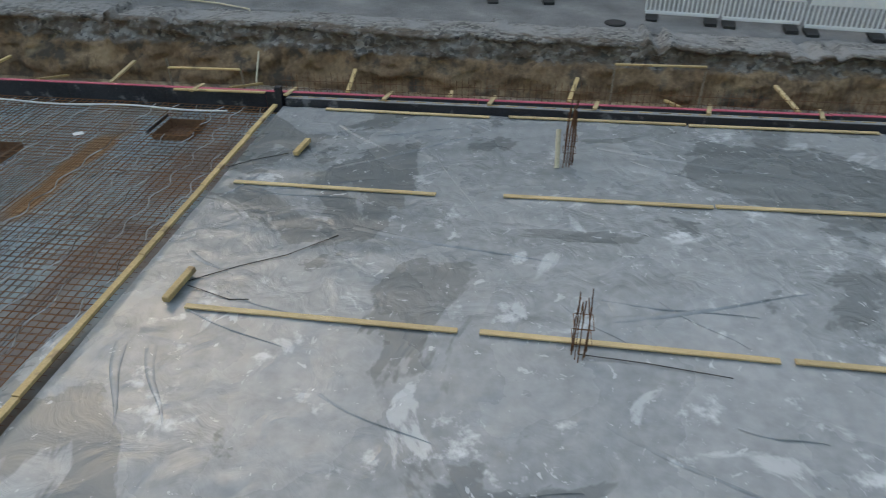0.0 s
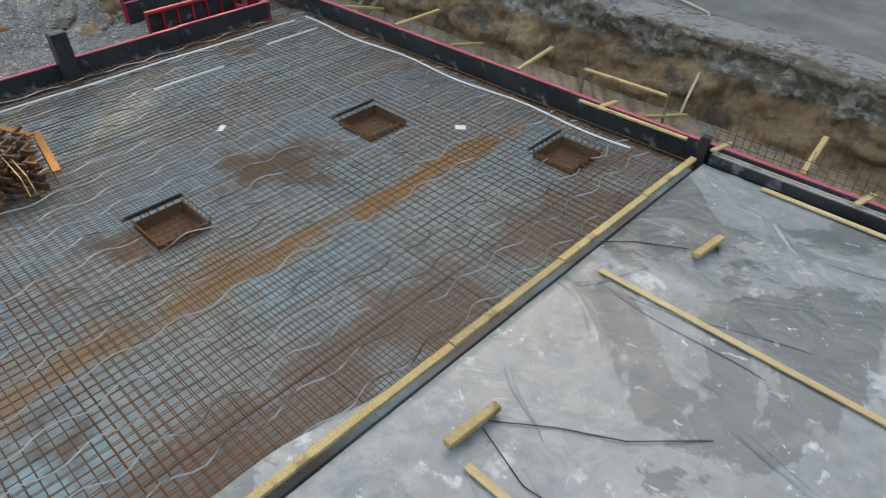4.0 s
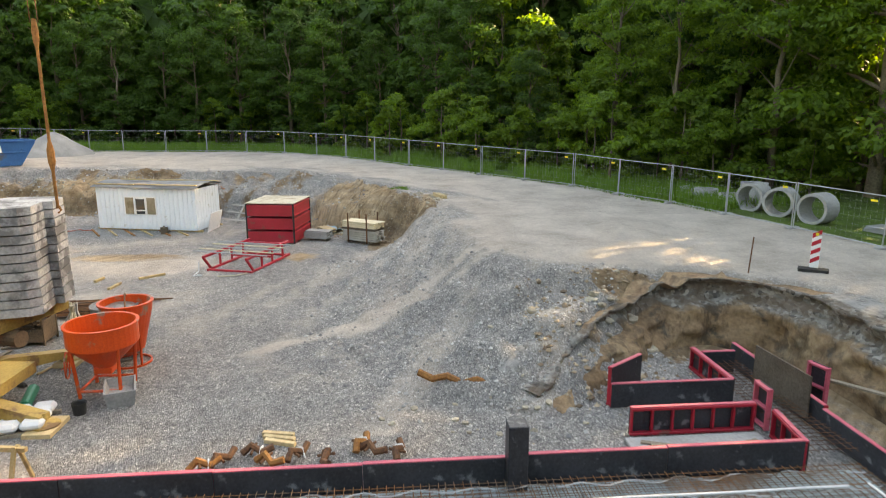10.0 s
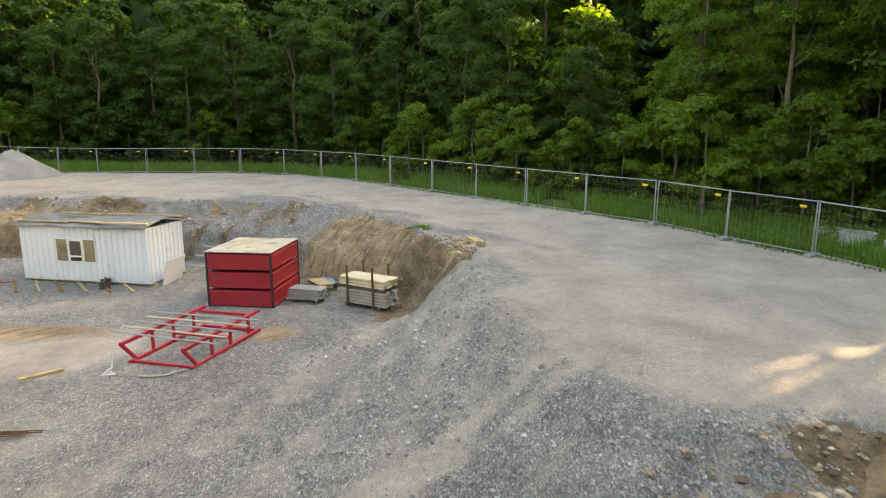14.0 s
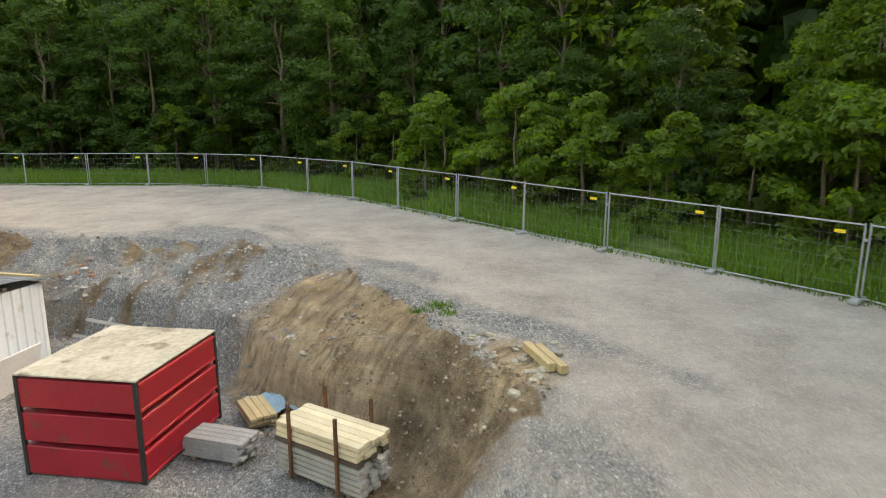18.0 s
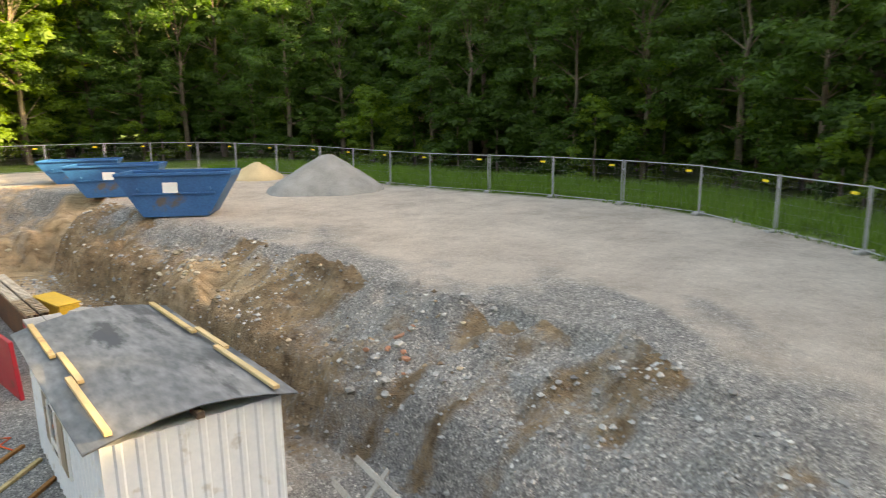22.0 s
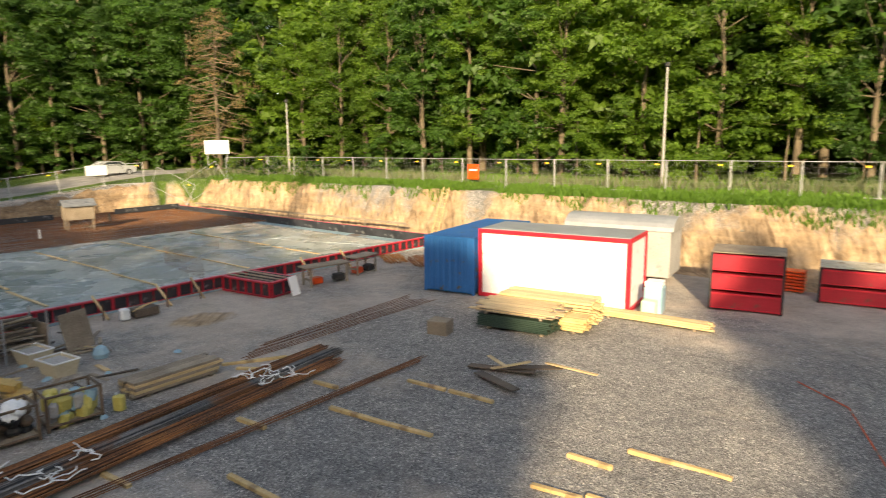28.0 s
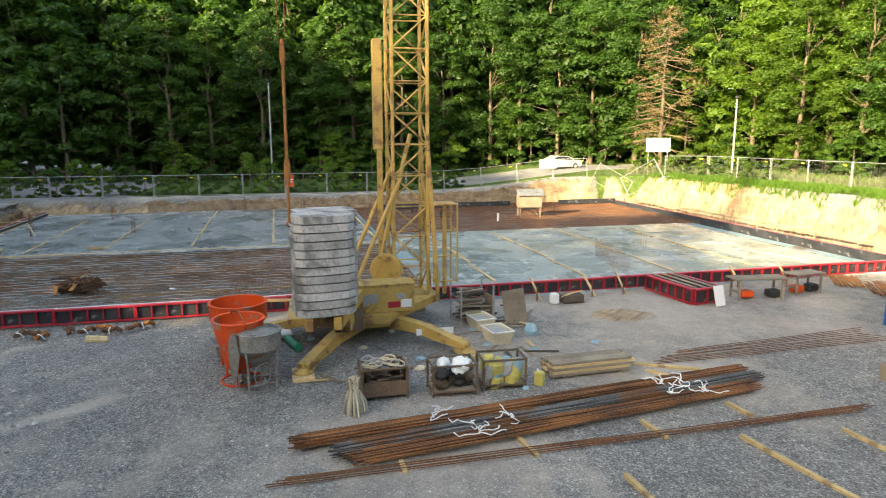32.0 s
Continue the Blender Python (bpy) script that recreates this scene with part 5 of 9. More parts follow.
for i in range(len(WOOD_EDGE)):
    *a, ha = WOOD_EDGE[i]
    *b, hb = WOOD_EDGE[(i + 1) % len(WOOD_EDGE)]
    a, b = Vector(a), Vector(b)
    d = (b - a).normalized()
    out = Vector((d.y, -d.x))
    if out.dot(a - CENTRE) < 0:
        out = -out
    lap = 5 if 3 <= i <= 8 else 15
    L_ = (b - a).length + 2 * lap
    # Denser behind edge 3, to keep sun patches off the track.
    for k in range(int(L_ * (16.0 if i == OPEN_EDGE else (14.0 if i == 3 else 9.0)))):
        f = rng.uniform(-1.1, 2.1) if i == OPEN_EDGE else rng.uniform(-lap / L_, 1 + lap / L_)
        p = a.lerp(b, f) + out * (rng.uniform(44, 51) if i == OPEN_EDGE else rng.uniform(13, 19))
        h = 18 if i == OPEN_EDGE else (ha + (hb - ha) * f) * 1.22
        h = max(h, 17.0) if 13.4 < h < 17.0 else h
        z = rng.uniform(0, 1) ** 1.05 * h
        lob.append(((p.x, p.y, 2.5 + z), rng.uniform(1.4, 2.3)))
v, f = leaf_cloud(rng, lob, 46, 1.5)
me = bpy.data.meshes.new("deep_wood")
me.from_pydata(v.tolist(), [], f.tolist())
me.materials.append(LEAF)
tagged(new("deep_wood", me), "dark depth of the surrounding broad-leaved wood", "wood", kind="stuff")

# ---- grass and weeds ----


def blades(name, spots, height, width, label, material, seed):
    rg = np.random.default_rng(seed)
    n = len(spots)
    ang = rg.uniform(0, 2 * np.pi, n)
    u = np.stack([np.cos(ang), np.sin(ang), np.zeros(n)], 1)
    hgt = (height * rg.uniform(0.5, 1.3, n))[:, None]
    lean = np.stack([rg.normal(size=n), rg.normal(size=n), np.zeros(n)], 1) * 0.3 * hgt
    w = (width * rg.uniform(0.6, 1.4, n))[:, None]
    up = np.array([0, 0, 1.0])
    p = np.stack([spots - u * w * 0.5, spots + u * w * 0.5, spots + u * w * 0.45 + up * hgt * 0.6 + lean * 0.4, spots + up * hgt + lean, spots - u * w * 0.45 + up * hgt * 0.6 + lean * 0.4], 1)
    me = bpy.data.meshes.new(name)
    me.from_pydata(p.reshape(-1, 3).tolist(), [], np.arange(5 * n).reshape(-1, 5).tolist())
    me.materials.append(material)
    return tagged(new(name, me), label, "grass", kind="stuff")


def band_spots(line, lo, hi, density, seed):
    """Points in a band beside a line, on the ground, left of its way."""
    rg = np.random.default_rng(seed)
    xs, ys = [], []
    for a, b in zip(line[:-1], line[1:]):
        a, b = np.array(a[:2], float), np.array(b[:2], float)
        L = np.linalg.norm(b - a)
        n = int(L * abs(hi - lo) * density)
        d = (b - a) / L
        o = np.array([-d[1], d[0]])
        t, s = rg.uniform(0, L, n), rg.uniform(lo, hi, n)
        q = a + d * t[:, None] + o * s[:, None]
        xs.append(q[:, 0])
        ys.append(q[:, 1])
    x, y = np.concatenate(xs), np.concatenate(ys)
    keep = value_noise(x * 0.5, y * 0.5, seed) > -0.55
    x, y = x[keep], y[keep]
    return np.stack([x, y, ground_height(x, y) - 0.02], 1)


GRASS = leaf_material("meadow_grass", (0.06, 0.135, 0.02), (0.14, 0.26, 0.045), 0.42)
WEED = leaf_material("weeds_in_sun", (0.06, 0.13, 0.018), (0.14, 0.26, 0.04), 0.4)
NW = [(-36.0, 20.7)] + FENCE_LINE[3:20]
blades("tall_grass", band_spots(NW, -5.0, -0.1, 150, 51), 0.52, 0.028, "tall green grass behind the fence", GRASS, 52)
blades("grass_verge", band_spots(NW, -0.6, 0.2, 90, 53), 0.2, 0.03, "grass tufts at the foot of the fence", GRASS, 54)
SOUTH = [(-51.0, -36.6), (-40.0, -36.2), (-20.0, -36.2), (-5.0, -36.2), (9.0, -35.4)]
blades("bank_weeds", band_spots(SOUTH, -1.6, 1.7, 125, 55), 0.34, 0.055, "bright green weeds along the top of the bank", WEED, 56)
blades("verge_grass", band_spots(SOUTH, -11.0, -0.6, 16, 57), 0.34, 0.09, "rough grass behind the bank", WEED, 58)

HEDGE = leaf_material("flowering_hedge", (0.06, 0.1, 0.03), (0.2, 0.21, 0.12), 0.3)
blades("flowering_hedge", band_spots([(-50.0, -43.2), (-40.0, -40.6), (-20.0, -38.4), (4.0, -37.6), (12.0, -33.0)], -2.0, -0.7, 55, 61), 0.8, 0.05, "pale flowering hedge behind the south fence", HEDGE, 62)
rg = np.random.default_rng(64)
tuft = np.concatenate([np.stack([rg.normal(cx, r, n), rg.normal(cy, r, n)], 1) for cx, cy, r, n in ((-45.0, 6.9, 0.16, 150), (-44.6, 6.4, 0.14, 110), (-44.4, 7.1, 0.12, 60))])
tuft = np.column_stack([tuft, ground_height(tuft[:, 0], tuft[:, 1]) - 0.02])
blades("grass_tuft", tuft, 0.12, 0.022, "bright green grass tufts on the earth mound", GRASS, 65)

# ---- site hut ----


def corrugated(mb, x0, x1, z0, z1, y, pitch=0.28, depth=0.025, m=None):
    """Trapezoid sheet in the x, z plane at y, facing -y."""
    pts, x = [], x0
    while x < x1 - 0.01:
        for f, o in ((0.0, 0), (0.55, 0), (0.66, -depth), (0.89, -depth)):
            if x + f * pitch <= x1:
                pts.append((x + f * pitch, y + o))
        x += pitch
    pts.append((x1, y))
    vs = [(a, b, z) for z in (z0, z1) for a, b in pts]
    n = len(pts)
    mb.add(vs, [(i, i + 1, n + i + 1, n + i) for i in range(n - 1)], m)


def site_hut():
    L, W, Hh = 6.05, 2.55, 2.32
    ob = thing("site_hut", (-46.5, -10.25, -0.1), "white corrugated metal site hut with grey felt roof", "site hut", turn=75.5)
    # local x runs along the long side, local -y faces the window side
    body = MB()
    body.box((L / 2, W / 2, Hh / 2 + 0.1), (L - 0.06, W - 0.06, Hh - 0.05), bev=0.01)
    corrugated(body, 0, L, 0.1, Hh + 0.1, 0.0)
    corrugated(body, 0, W, 0.1, Hh + 0.1, 0.0, m=pose(0, W, 0, 0, 0, -90))
    corrugated(body, 0, W, 0.1, Hh + 0.1, 0.0, m=pose(L, 0, 0, 0, 0, 90))
    corrugated(body, 0, L, 0.1, Hh + 0.1, 0.0, m=pose(L, W, 0, 0, 0, 180))
    part("body", body, HUT_WHITE, ob)
    roof = MB()
    n = 10
    vs, fs = [], []
    for i in range(n + 1):
        for j in range(7):
            u, v = i / n, j / 6
            vs.append((-0.18 + (L + 0.36) * u, -0.22 + (W + 0.44) * v, Hh + 0.14 + 0.22 * math.sin(math.pi * v) + 0.025 * math.sin(7 * u + 3 * v)))
    for i in range(n):
        for j in range(6):
            fs.append((i * 7 + j, (i + 1) * 7 + j, (i + 1) * 7 + j + 1, i * 7 + j + 1))
    k = len(vs)
    vs += [(a, b, c - 0.02) for a, b, c in vs]
    fs += [tuple(k + q for q in f[::-1]) for f in fs]
    roof.add(vs, fs)
    part("roof", roof, ROOF_FELT, ob, "grey roofing felt", smooth=True)
    for y, segs in ((0.12, ((-0.1, 2.3), (2.2, 3.9), (3.6, 6.1))), (W - 0.1, ((-0.1, 2.6), (2.4, 3.9), (3.7, 6.15)))):
        for k, (a, b) in enumerate(segs):
            part("batten", MB().box(((a + b) / 2, y + (0.12 if k == 1 else 0.0), Hh + 0.275 + 0.004 * k), (b - a, 0.1, 0.06), bev=0.006), WOOD if k else WOOD_YELLOW, ob, "pale wooden batten")
    win = part("window", MB().box((2.72, -0.03, 1.42), (1.95, 0.05, 1.02), bev=0.008), PLASTIC_WHITE, ob, "white plastic window frame")
    for x, w, mtl in ((2.06, 0.5, GLASS_BROWN), (3.38, 0.5, GLASS_BROWN), (2.72, 0.52, GLASS_DARK)):
        part("pane", MB().box((x, -0.06, 1.5 if w > 0.51 else 1.42), (w, 0.02, 0.62 if w > 0.51 else 0.92)), mtl, win)
    part("pane", MB().box((2.72, -0.06, 1.05), (0.52, 0.02, 0.16)), GLASS_DARK, win)
    for x in (2.4, 3.04):
        part("window_bar", MB().box((x, -0.075, 1.42), (0.07, 0.03, 0.96), bev=0.005), PLASTIC_WHITE, win)
    part("window_bar", MB().box((2.72, -0.075, 1.17), (0.58, 0.03, 0.07), bev=0.005), PLASTIC_WHITE, win)
    part("roof_beam", MB().box((L + 0.02, W / 2, Hh + 0.22), (0.3, 0.12, 0.1), bev=0.008), WOOD_DARK, ob)
    part("skid", MB().box((L / 2, 0.2, 0.05), (L + 0.4, 0.12, 0.1), bev=0.008), WOOD_YELLOW, ob)
    part("skid", MB().box((L / 2, W - 0.2, 0.05), (L + 0.4, 0.12, 0.1), bev=0.008), WOOD_YELLOW, ob)
    return ob


site_hut()


def red_crate_stack(at, turn, n, wide, deep, each, label):
    ob = thing("formwork_crate_stack", at, label, "crate stack", "stacks of red formwork boxes", turn)
    for i in range(n):
        z = i * (each + 0.05)
        box = part("crate", MB().box((wide / 2, deep / 2, z + each / 2 + 0.03), (wide - 0.02, deep - 0.02, each - 0.06), bev=0.012), RED, ob)
        for x in (0.03, wide - 0.03):
            for y in (0.03, deep - 0.03):
                part("corner_post", MB().box((x, y, z + each / 2 + 0.04), (0.08, 0.08, each + 0.05), bev=0.008), BLACK, box)
        for y in (-0.002, deep + 0.002):
            for zz in (0.1, each - 0.04):
                part("edge_rail", MB().box((wide / 2, y, z + zz), (wide - 0.16, 0.03, 0.06), bev=0.006), RED_BRIGHT, box)
    part("cover", MB().box((wide / 2, deep / 2, n * (each + 0.05) + 0.03), (wide + 0.02, deep + 0.02, 0.035), bev=0.006), WOOD_GREY if n == 3 and wide < 2.5 else PLY_TOP, ob, "pale plywood cover")
    return ob


PLY_TOP = surf("stained_plywood", (0.35, 0.3, 0.22), (0.6, 0.55, 0.44), 0.8, 0, 0.9, 8, 0.1, spots=(0.25, 0.2, 0.14), spot_amount=0.25)
red_crate_stack((-41.4, 1.38, -0.12), 170, 3, 2.9, 2.5, 0.63, "three stacked red steel formwork boxes with plywood on top")
red_crate_stack((-36.3, -26.7, -0.1), 192, 3, 2.45, 1.9, 0.66, "stack of three red formwork boxes in the sun")
red_crate_stack((-39.3, -30.1, -0.1), 189, 2, 2.6, 1.7, 0.64, "two stacked red formwork boxes by the bank")
red_crate_stack((-43.5, -30.6, -0.1), 183, 2, 2.7, 1.7, 0.66, "two red formwork boxes beside the sandy bank")


def office_container():
    L, W, Hh = 6.06, 2.45, 2.75
    ob = thing("office_container", (-34.3, -24.15, -0.1), "white office container with red steel frame", "container", turn=9)
    part("wall", MB().box((L / 2, -W / 2, Hh / 2), (L - 0.12, W - 0.12, Hh - 0.1), bev=0.01), WHITE, ob)
    part("roof", MB().box((L / 2, -W / 2, Hh - 0.03), (L - 0.1, W - 0.1, 0.1), bev=0.02), GALV, ob, "grey metal roof")
    for x in (0.06, L - 0.06):
        for y in (-0.06, -W + 0.06):
            part("corner_post", MB().box((x, y, Hh / 2), (0.15, 0.15, Hh), bev=0.012), RED_BRIGHT, ob)
    for z in (0.08, Hh - 0.08):
        for y in (-0.05, -W + 0.05):
            part("edge_beam", MB().box((L / 2, y, z), (L - 0.26, 0.14, 0.15), bev=0.012), RED_BRIGHT, ob)
        for x in (0.05, L - 0.05):
            part("edge_beam", MB().box((x, -W / 2, z), (0.14, W - 0.26, 0.15), bev=0.012), RED_BRIGHT, ob)
    return ob


office_container()


def blue_container():
    L, W, Hh = 6.0, 2.3, 2.35
    ob = thing("storage_container", (-25.95, -22.6, -0.1), "blue corrugated steel storage container", "container", turn=190)
    body = MB().box((W / 2, L / 2, Hh / 2), (W - 0.1, L - 0.1, Hh - 0.08), bev=0.01)
    corrugated(body, 0.1, W - 0.1, 0.1, Hh - 0.1, L - 0.03, m=None)
    corrugated(body, 0.1, W - 0.1, 0.1, Hh - 0.1, -0.005)
    for s in (-90, 90):
        corrugated(body, 0.1, L - 0.1, 0.1, Hh - 0.1, -0.005, m=pose(0, L, 0, 0, 0, -90) if s < 0 else pose(W, 0, 0, 0, 0, 90))
    part("body", body, BLUE, ob)
    part("roof", MB().box((W / 2, L / 2, Hh - 0.02), (W - 0.06, L - 0.06, 0.05), bev=0.01), BLUE, ob)
    for x in (0.04, W - 0.04):
        for y in (0.04, L - 0.04):
            part("corner_post", MB().box((x, y, Hh / 2), (0.12, 0.12, Hh), bev=0.012), BLUE, ob)
    return ob


blue_container()


SKIP_BLUE = surf("worn_blue_skip_paint", (0.005, 0.065, 0.19), (0.01, 0.115, 0.3), 0.45, 0, 1.1, 18, 0.1, spots=(0.09, 0.075, 0.07), spot_amount=0.1, spot_scale=0.9)


def skip(at, turn):
    ob = thing("skip", at, "blue steel rubbish skip with a white notice", "skip", "blue skips on the track", turn)
    prof = [(-1.0, 0.0), (1.0, 0.0), (1.75, 1.25), (1.75, 1.4), (-1.75, 1.4), (-1.75, 1.25)]
    body = MB()
    W = 1.7
    m = pose(0, W / 2, 0, 90, 0, 0)
    n = len(prof)
    vs = [(x, z, y) for y in (0, W) for x, z in prof]
    fs = [(i, (i + 1) % n, n + (i + 1) % n, n + i) for i in range(n) if i != 3]
    fs += [tuple(range(n)), tuple(range(n, 2 * n))[::-1]]
    body.add(vs, fs, m)
    part("body", body, SKIP_BLUE, ob)
    for y in (-W / 2 - 0.03, W / 2 + 0.03):
        part("rim", MB().box((0, y, 1.38), (3.56, 0.08, 0.1), bev=0.015), SKIP_BLUE, ob)
        part("side_rib", MB().box((0, y, 0.75), (2.5, 0.05, 0.06), bev=0.01), SKIP_BLUE, ob)
        part("notice", MB().box((0.1, y * 1.03, 0.95), (0.45, 0.012, 0.34)), PLASTIC_WHITE, ob, "white notice board")
        for x in (-1.1, 1.1):
            part("lug", MB().tube((x, y, 0.9), (x, y * 1.13, 0.9), 0.045, n=10), SKIP_BLUE, ob)
    for x in (-1.72, 1.72):
        part("rim", MB().box((x, 0, 1.38), (0.08, W, 0.1), bev=0.015), SKIP_BLUE, ob)
    part("load", MB().box((0, 0, 0.9), (2.4, W - 0.1, 0.5), bev=0.1), WOOD_GREY, ob)
    return ob


for x, y, t in ((-57.2, -21.3, -48), (-58.1, -28.0, -42), (-59.5, -34.4, -36)):
    sk = skip((x, y, ground_at(x, y)), t)
    sk.matrix_basis = pose(x, y, ground_at(x, y), 0, 0, t) @ Matrix.Diagonal((1.3 + 0.012 * (y + 21.3), 1.15, 1.25 + 0.028 * (y + 21.3), 1))


def heap(name, at, r, h, material, label, seed):
    rnd = random.Random(seed)
    mb = MB()
    n, rows = 36, 9
    vs = [(0, 0, h)]
    for i in range(1, rows + 1):
        f = i / rows
        for k in range(n):
            a = 2 * math.pi * k / n
            rr = r * f * (1 + 0.1 * math.sin(3 * a + seed) + 0.04 * rnd.uniform(-1, 1))
            vs.append((rr * math.cos(a), rr * math.sin(a) * 0.85, h * (1.0072 - math.hypot(f, 0.12)) / 0.887 + 0.04 * rnd.uniform(-1, 1) - (0.15 if i == rows else 0)))
    fs = [(0, 1 + k, 1 + (k + 1) % n) for k in range(n)]
    for i in range(rows - 1):
        for k in range(n):
            a, b = 1 + i * n + k, 1 + i * n + (k + 1) % n
            fs.append((a, a + n, b + n, b))
    mb.add(vs, fs)
    return solid(name, mb, material, label, "heap", smooth=True, m=pose(*at), kind="stuff")


GRIT = surf("grey_grit", (0.17, 0.168, 0.162), (0.31, 0.305, 0.295), 0.95, 0, 1.2, 26, 0.6)
SANDHEAP = surf("yellow_sand", (0.4, 0.3, 0.17), (0.55, 0.44, 0.27), 0.95, 0, 1.2, 26, 0.5)
heap("gravel_heap", (-66.0, -21.5, ground_at(-66, -21.5)), 3.4, 1.85, GRIT, "cone of grey gravel on the track", 3)
heap("sand_heap", (-66.5, -28.0, ground_at(-66.5, -28)), 1.8, 1.0, SANDHEAP, "small heap of yellow sand", 4)

# ---- crane ----


RUST_BROWN = surf("brown_machine_steel", (0.07, 0.05, 0.035), (0.2, 0.13, 0.08), 0.7, 0.1, 1.5, 20, 0.2)
BALLAST = surf("stained_ballast_concrete", (0.26, 0.255, 0.25), (0.5, 0.49, 0.475), 0.9, 0, 1.6, 14, 0.2, spots=(0.17, 0.165, 0.16), spot_amount=0.5, spot_scale=1.4, per_object=0.18)


def tower_crane():
    ob = thing("tower_crane", (-21.0, -6.6, -0.1), "worn yellow lattice tower crane with concrete ballast", "crane")
    w, top, foot = 0.6, 27.0, 1.0
    for x in (-w, w):
        for y in (-w, w):
            part("mast_chord", MB().box((x, y, top / 2 + foot), (0.11, 0.11, top), bev=0.015), CRANE, ob)
    step = 1.05
    for i in range(int(top / step)):
        z = foot + i * step
        for k, (a, b) in enumerate((((-w, -w), (w, -w)), ((w, -w), (w, w)), ((w, w), (-w, w)), ((-w, w), (-w, -w)))):
            s = (i + k) % 2
            part("brace", MB().tube((*(a if s else b), z), (*(b if s else a), z + step), 0.032, n=6), CRANE, ob)
            part("tie", MB().tube((*a, z), (*b, z), 0.026, n=6), CRANE, ob)
    for p, q in (((-1.6, 2.4, 1.0), (-0.5, 0.3, 5.2)), ((-0.4, 2.6, 1.0), (0.4, 0.4, 5.6)), ((-0.75, 1.5, 0.9), (-0.1, -0.1, 6.6)), ((-0.9, -0.9, 0.8), (-0.6, -0.6, 6.4)), ((0.9, -1.0, 0.8), (0.6, -0.6, 6.4)), ((-0.6, -1.2, 1.0), (-0.6, -1.2, 4.2))):
        part("strut", MB().tube(p, q, 0.075, n=10), CRANE, ob)
    part("folded_column", MB().box((-0.3, 1.05, 7.9), (0.3, 0.32, 3.6), bev=0.02), CRANE, ob)
    part("folded_column", MB().box((-0.3, 1.0, 4.2), (0.16, 0.18, 4.2), bev=0.02), CRANE, ob)
    part("hoist_drum", MB().lathe([(0.5, -0.12), (0.56, -0.1), (0.56, 0.1), (0.5, 0.12)], 28, pose(-0.7, 0.9, 2.0, 90, 0, 65)), CRANE, ob)
    part("platform", MB().box((-0.4, -1.15, 4.2), (0.9, 0.9, 0.06), bev=0.01), CRANE, ob)
    for x, y in ((-0.85, -1.6), (0.05, -1.6), (-0.85, -0.75)):
        part("rail_post", MB().tube((x, y, 1.4), (x, y, 4.2), 0.03, n=6), CRANE, ob)
    for z in (1.5, 2.4, 3.3):
        part("rail", MB().tube((-0.85, -1.6, z), (0.05, -1.6, z), 0.025, n=6), CRANE, ob)
        part("rail", MB().tube((-0.85, -1.6, z), (-0.85, -0.75, z), 0.025, n=6), CRANE, ob)
    part("turntable", MB().lathe([(1.0, 0.5), (1.08, 0.55), (1.08, 0.8), (0.9, 0.85)], 32, pose(-1.6, 1.6, 0)), CRANE, ob)
    part("slewing_frame", MB().prism([(-2.9, 1.2), (-0.5, -1.0), (1.0, -0.9), (0.9, 0.9), (-0.4, 4.2), (-2.6, 4.3)], 0.72, 0.98), CRANE, ob)
    for x, y in ((-5.0, 3.95), (-1.0, 5.2), (-4.4, -0.95), (1.2, -0.5)):
        c, e = Vector((-1.6, 1.6, 0)), Vector((x, y, 0))
        L = (e - c).length
        m = pose(c.x, c.y, 0, 0, 0, math.degrees(math.atan2(y - c.y, x - c.x))) @ pose(0, 0.17, 0, 90, 0, 0)
        leg = part("outrigger", MB().prism([(0.5, 0.4), (L * 0.55, 0.42), (L * 0.72, 0.3), (L, 0.2), (L, 0.36), (L * 0.6, 0.72), (0.5, 0.84)], 0, 0.34, m), CRANE, ob)
        part("jack", MB().tube((x, y, 0.12), (x, y, 0.4), 0.055, n=10), CRANE, leg)
        part("jack_foot", MB().lathe([(0.3, 0.12), (0.3, 0.15), (0.08, 0.24)], 14, pose(x, y, 0)), CRANE, leg)
        part("pad", MB().box((x, y, 0.06), (0.9, 0.6, 0.12), bev=0.01), WOOD, leg, "wooden pad")
    for sx, sy, w2, d2, tw in ((-5.0, 3.3, 0.8, 0.52, 8), (-3.9, 3.2, 0.84, 0.52, 8)):
        for i in range(12):
            z = 1.8 + i * 0.228
            poly = [(-d2, -w2 * 0.72), (-d2 * 0.62, -w2), (d2, -w2), (d2, w2), (-d2 * 0.62, w2), (-d2, w2 * 0.72), (-d2 * 1.1, 0)]
            if sx > -4:
                poly = [(-x, y) for x, y in poly][::-1]
            part("ballast_block", MB().prism(poly, z + 0.022, z + 0.216, pose(sx + 0.012 * math.sin(5 * i), sy + 0.012 * math.cos(7 * i), 0, 0, 0, tw + 0.6 * math.sin(3 * i))), BALLAST, ob, "grey concrete ballast slab")
    for o in (0.0, 0.75):
        part("counterweight_beam", MB().prism([(-5.5, 2.9 + o), (-2.4, 1.9 + o), (-2.35, 2.1 + o), (-5.45, 3.1 + o)], 1.42, 1.78), CRANE, ob)
    part("winch", MB().tube((-3.9, 2.6, 1.2), (-3.6, 3.5, 1.2), 0.22, n=14), RUST_BROWN, ob, "brown winch drum")
    part("winch_flange", MB().tube((-3.95, 2.45, 1.2), (-3.9, 2.6, 1.2), 0.3, n=16), CRANE, ob)
    part("under_frame", MB().box((-3.1, 2.5, 1.0), (0.9, 0.9, 0.5), bev=0.04), RUST_BROWN, ob, "dark brown under frame")
    cab = part("machine_box", MB().box((-2.1, 1.15, 1.42), (0.85, 1.75, 0.9), bev=0.03), CRANE, ob, "yellow machinery box")
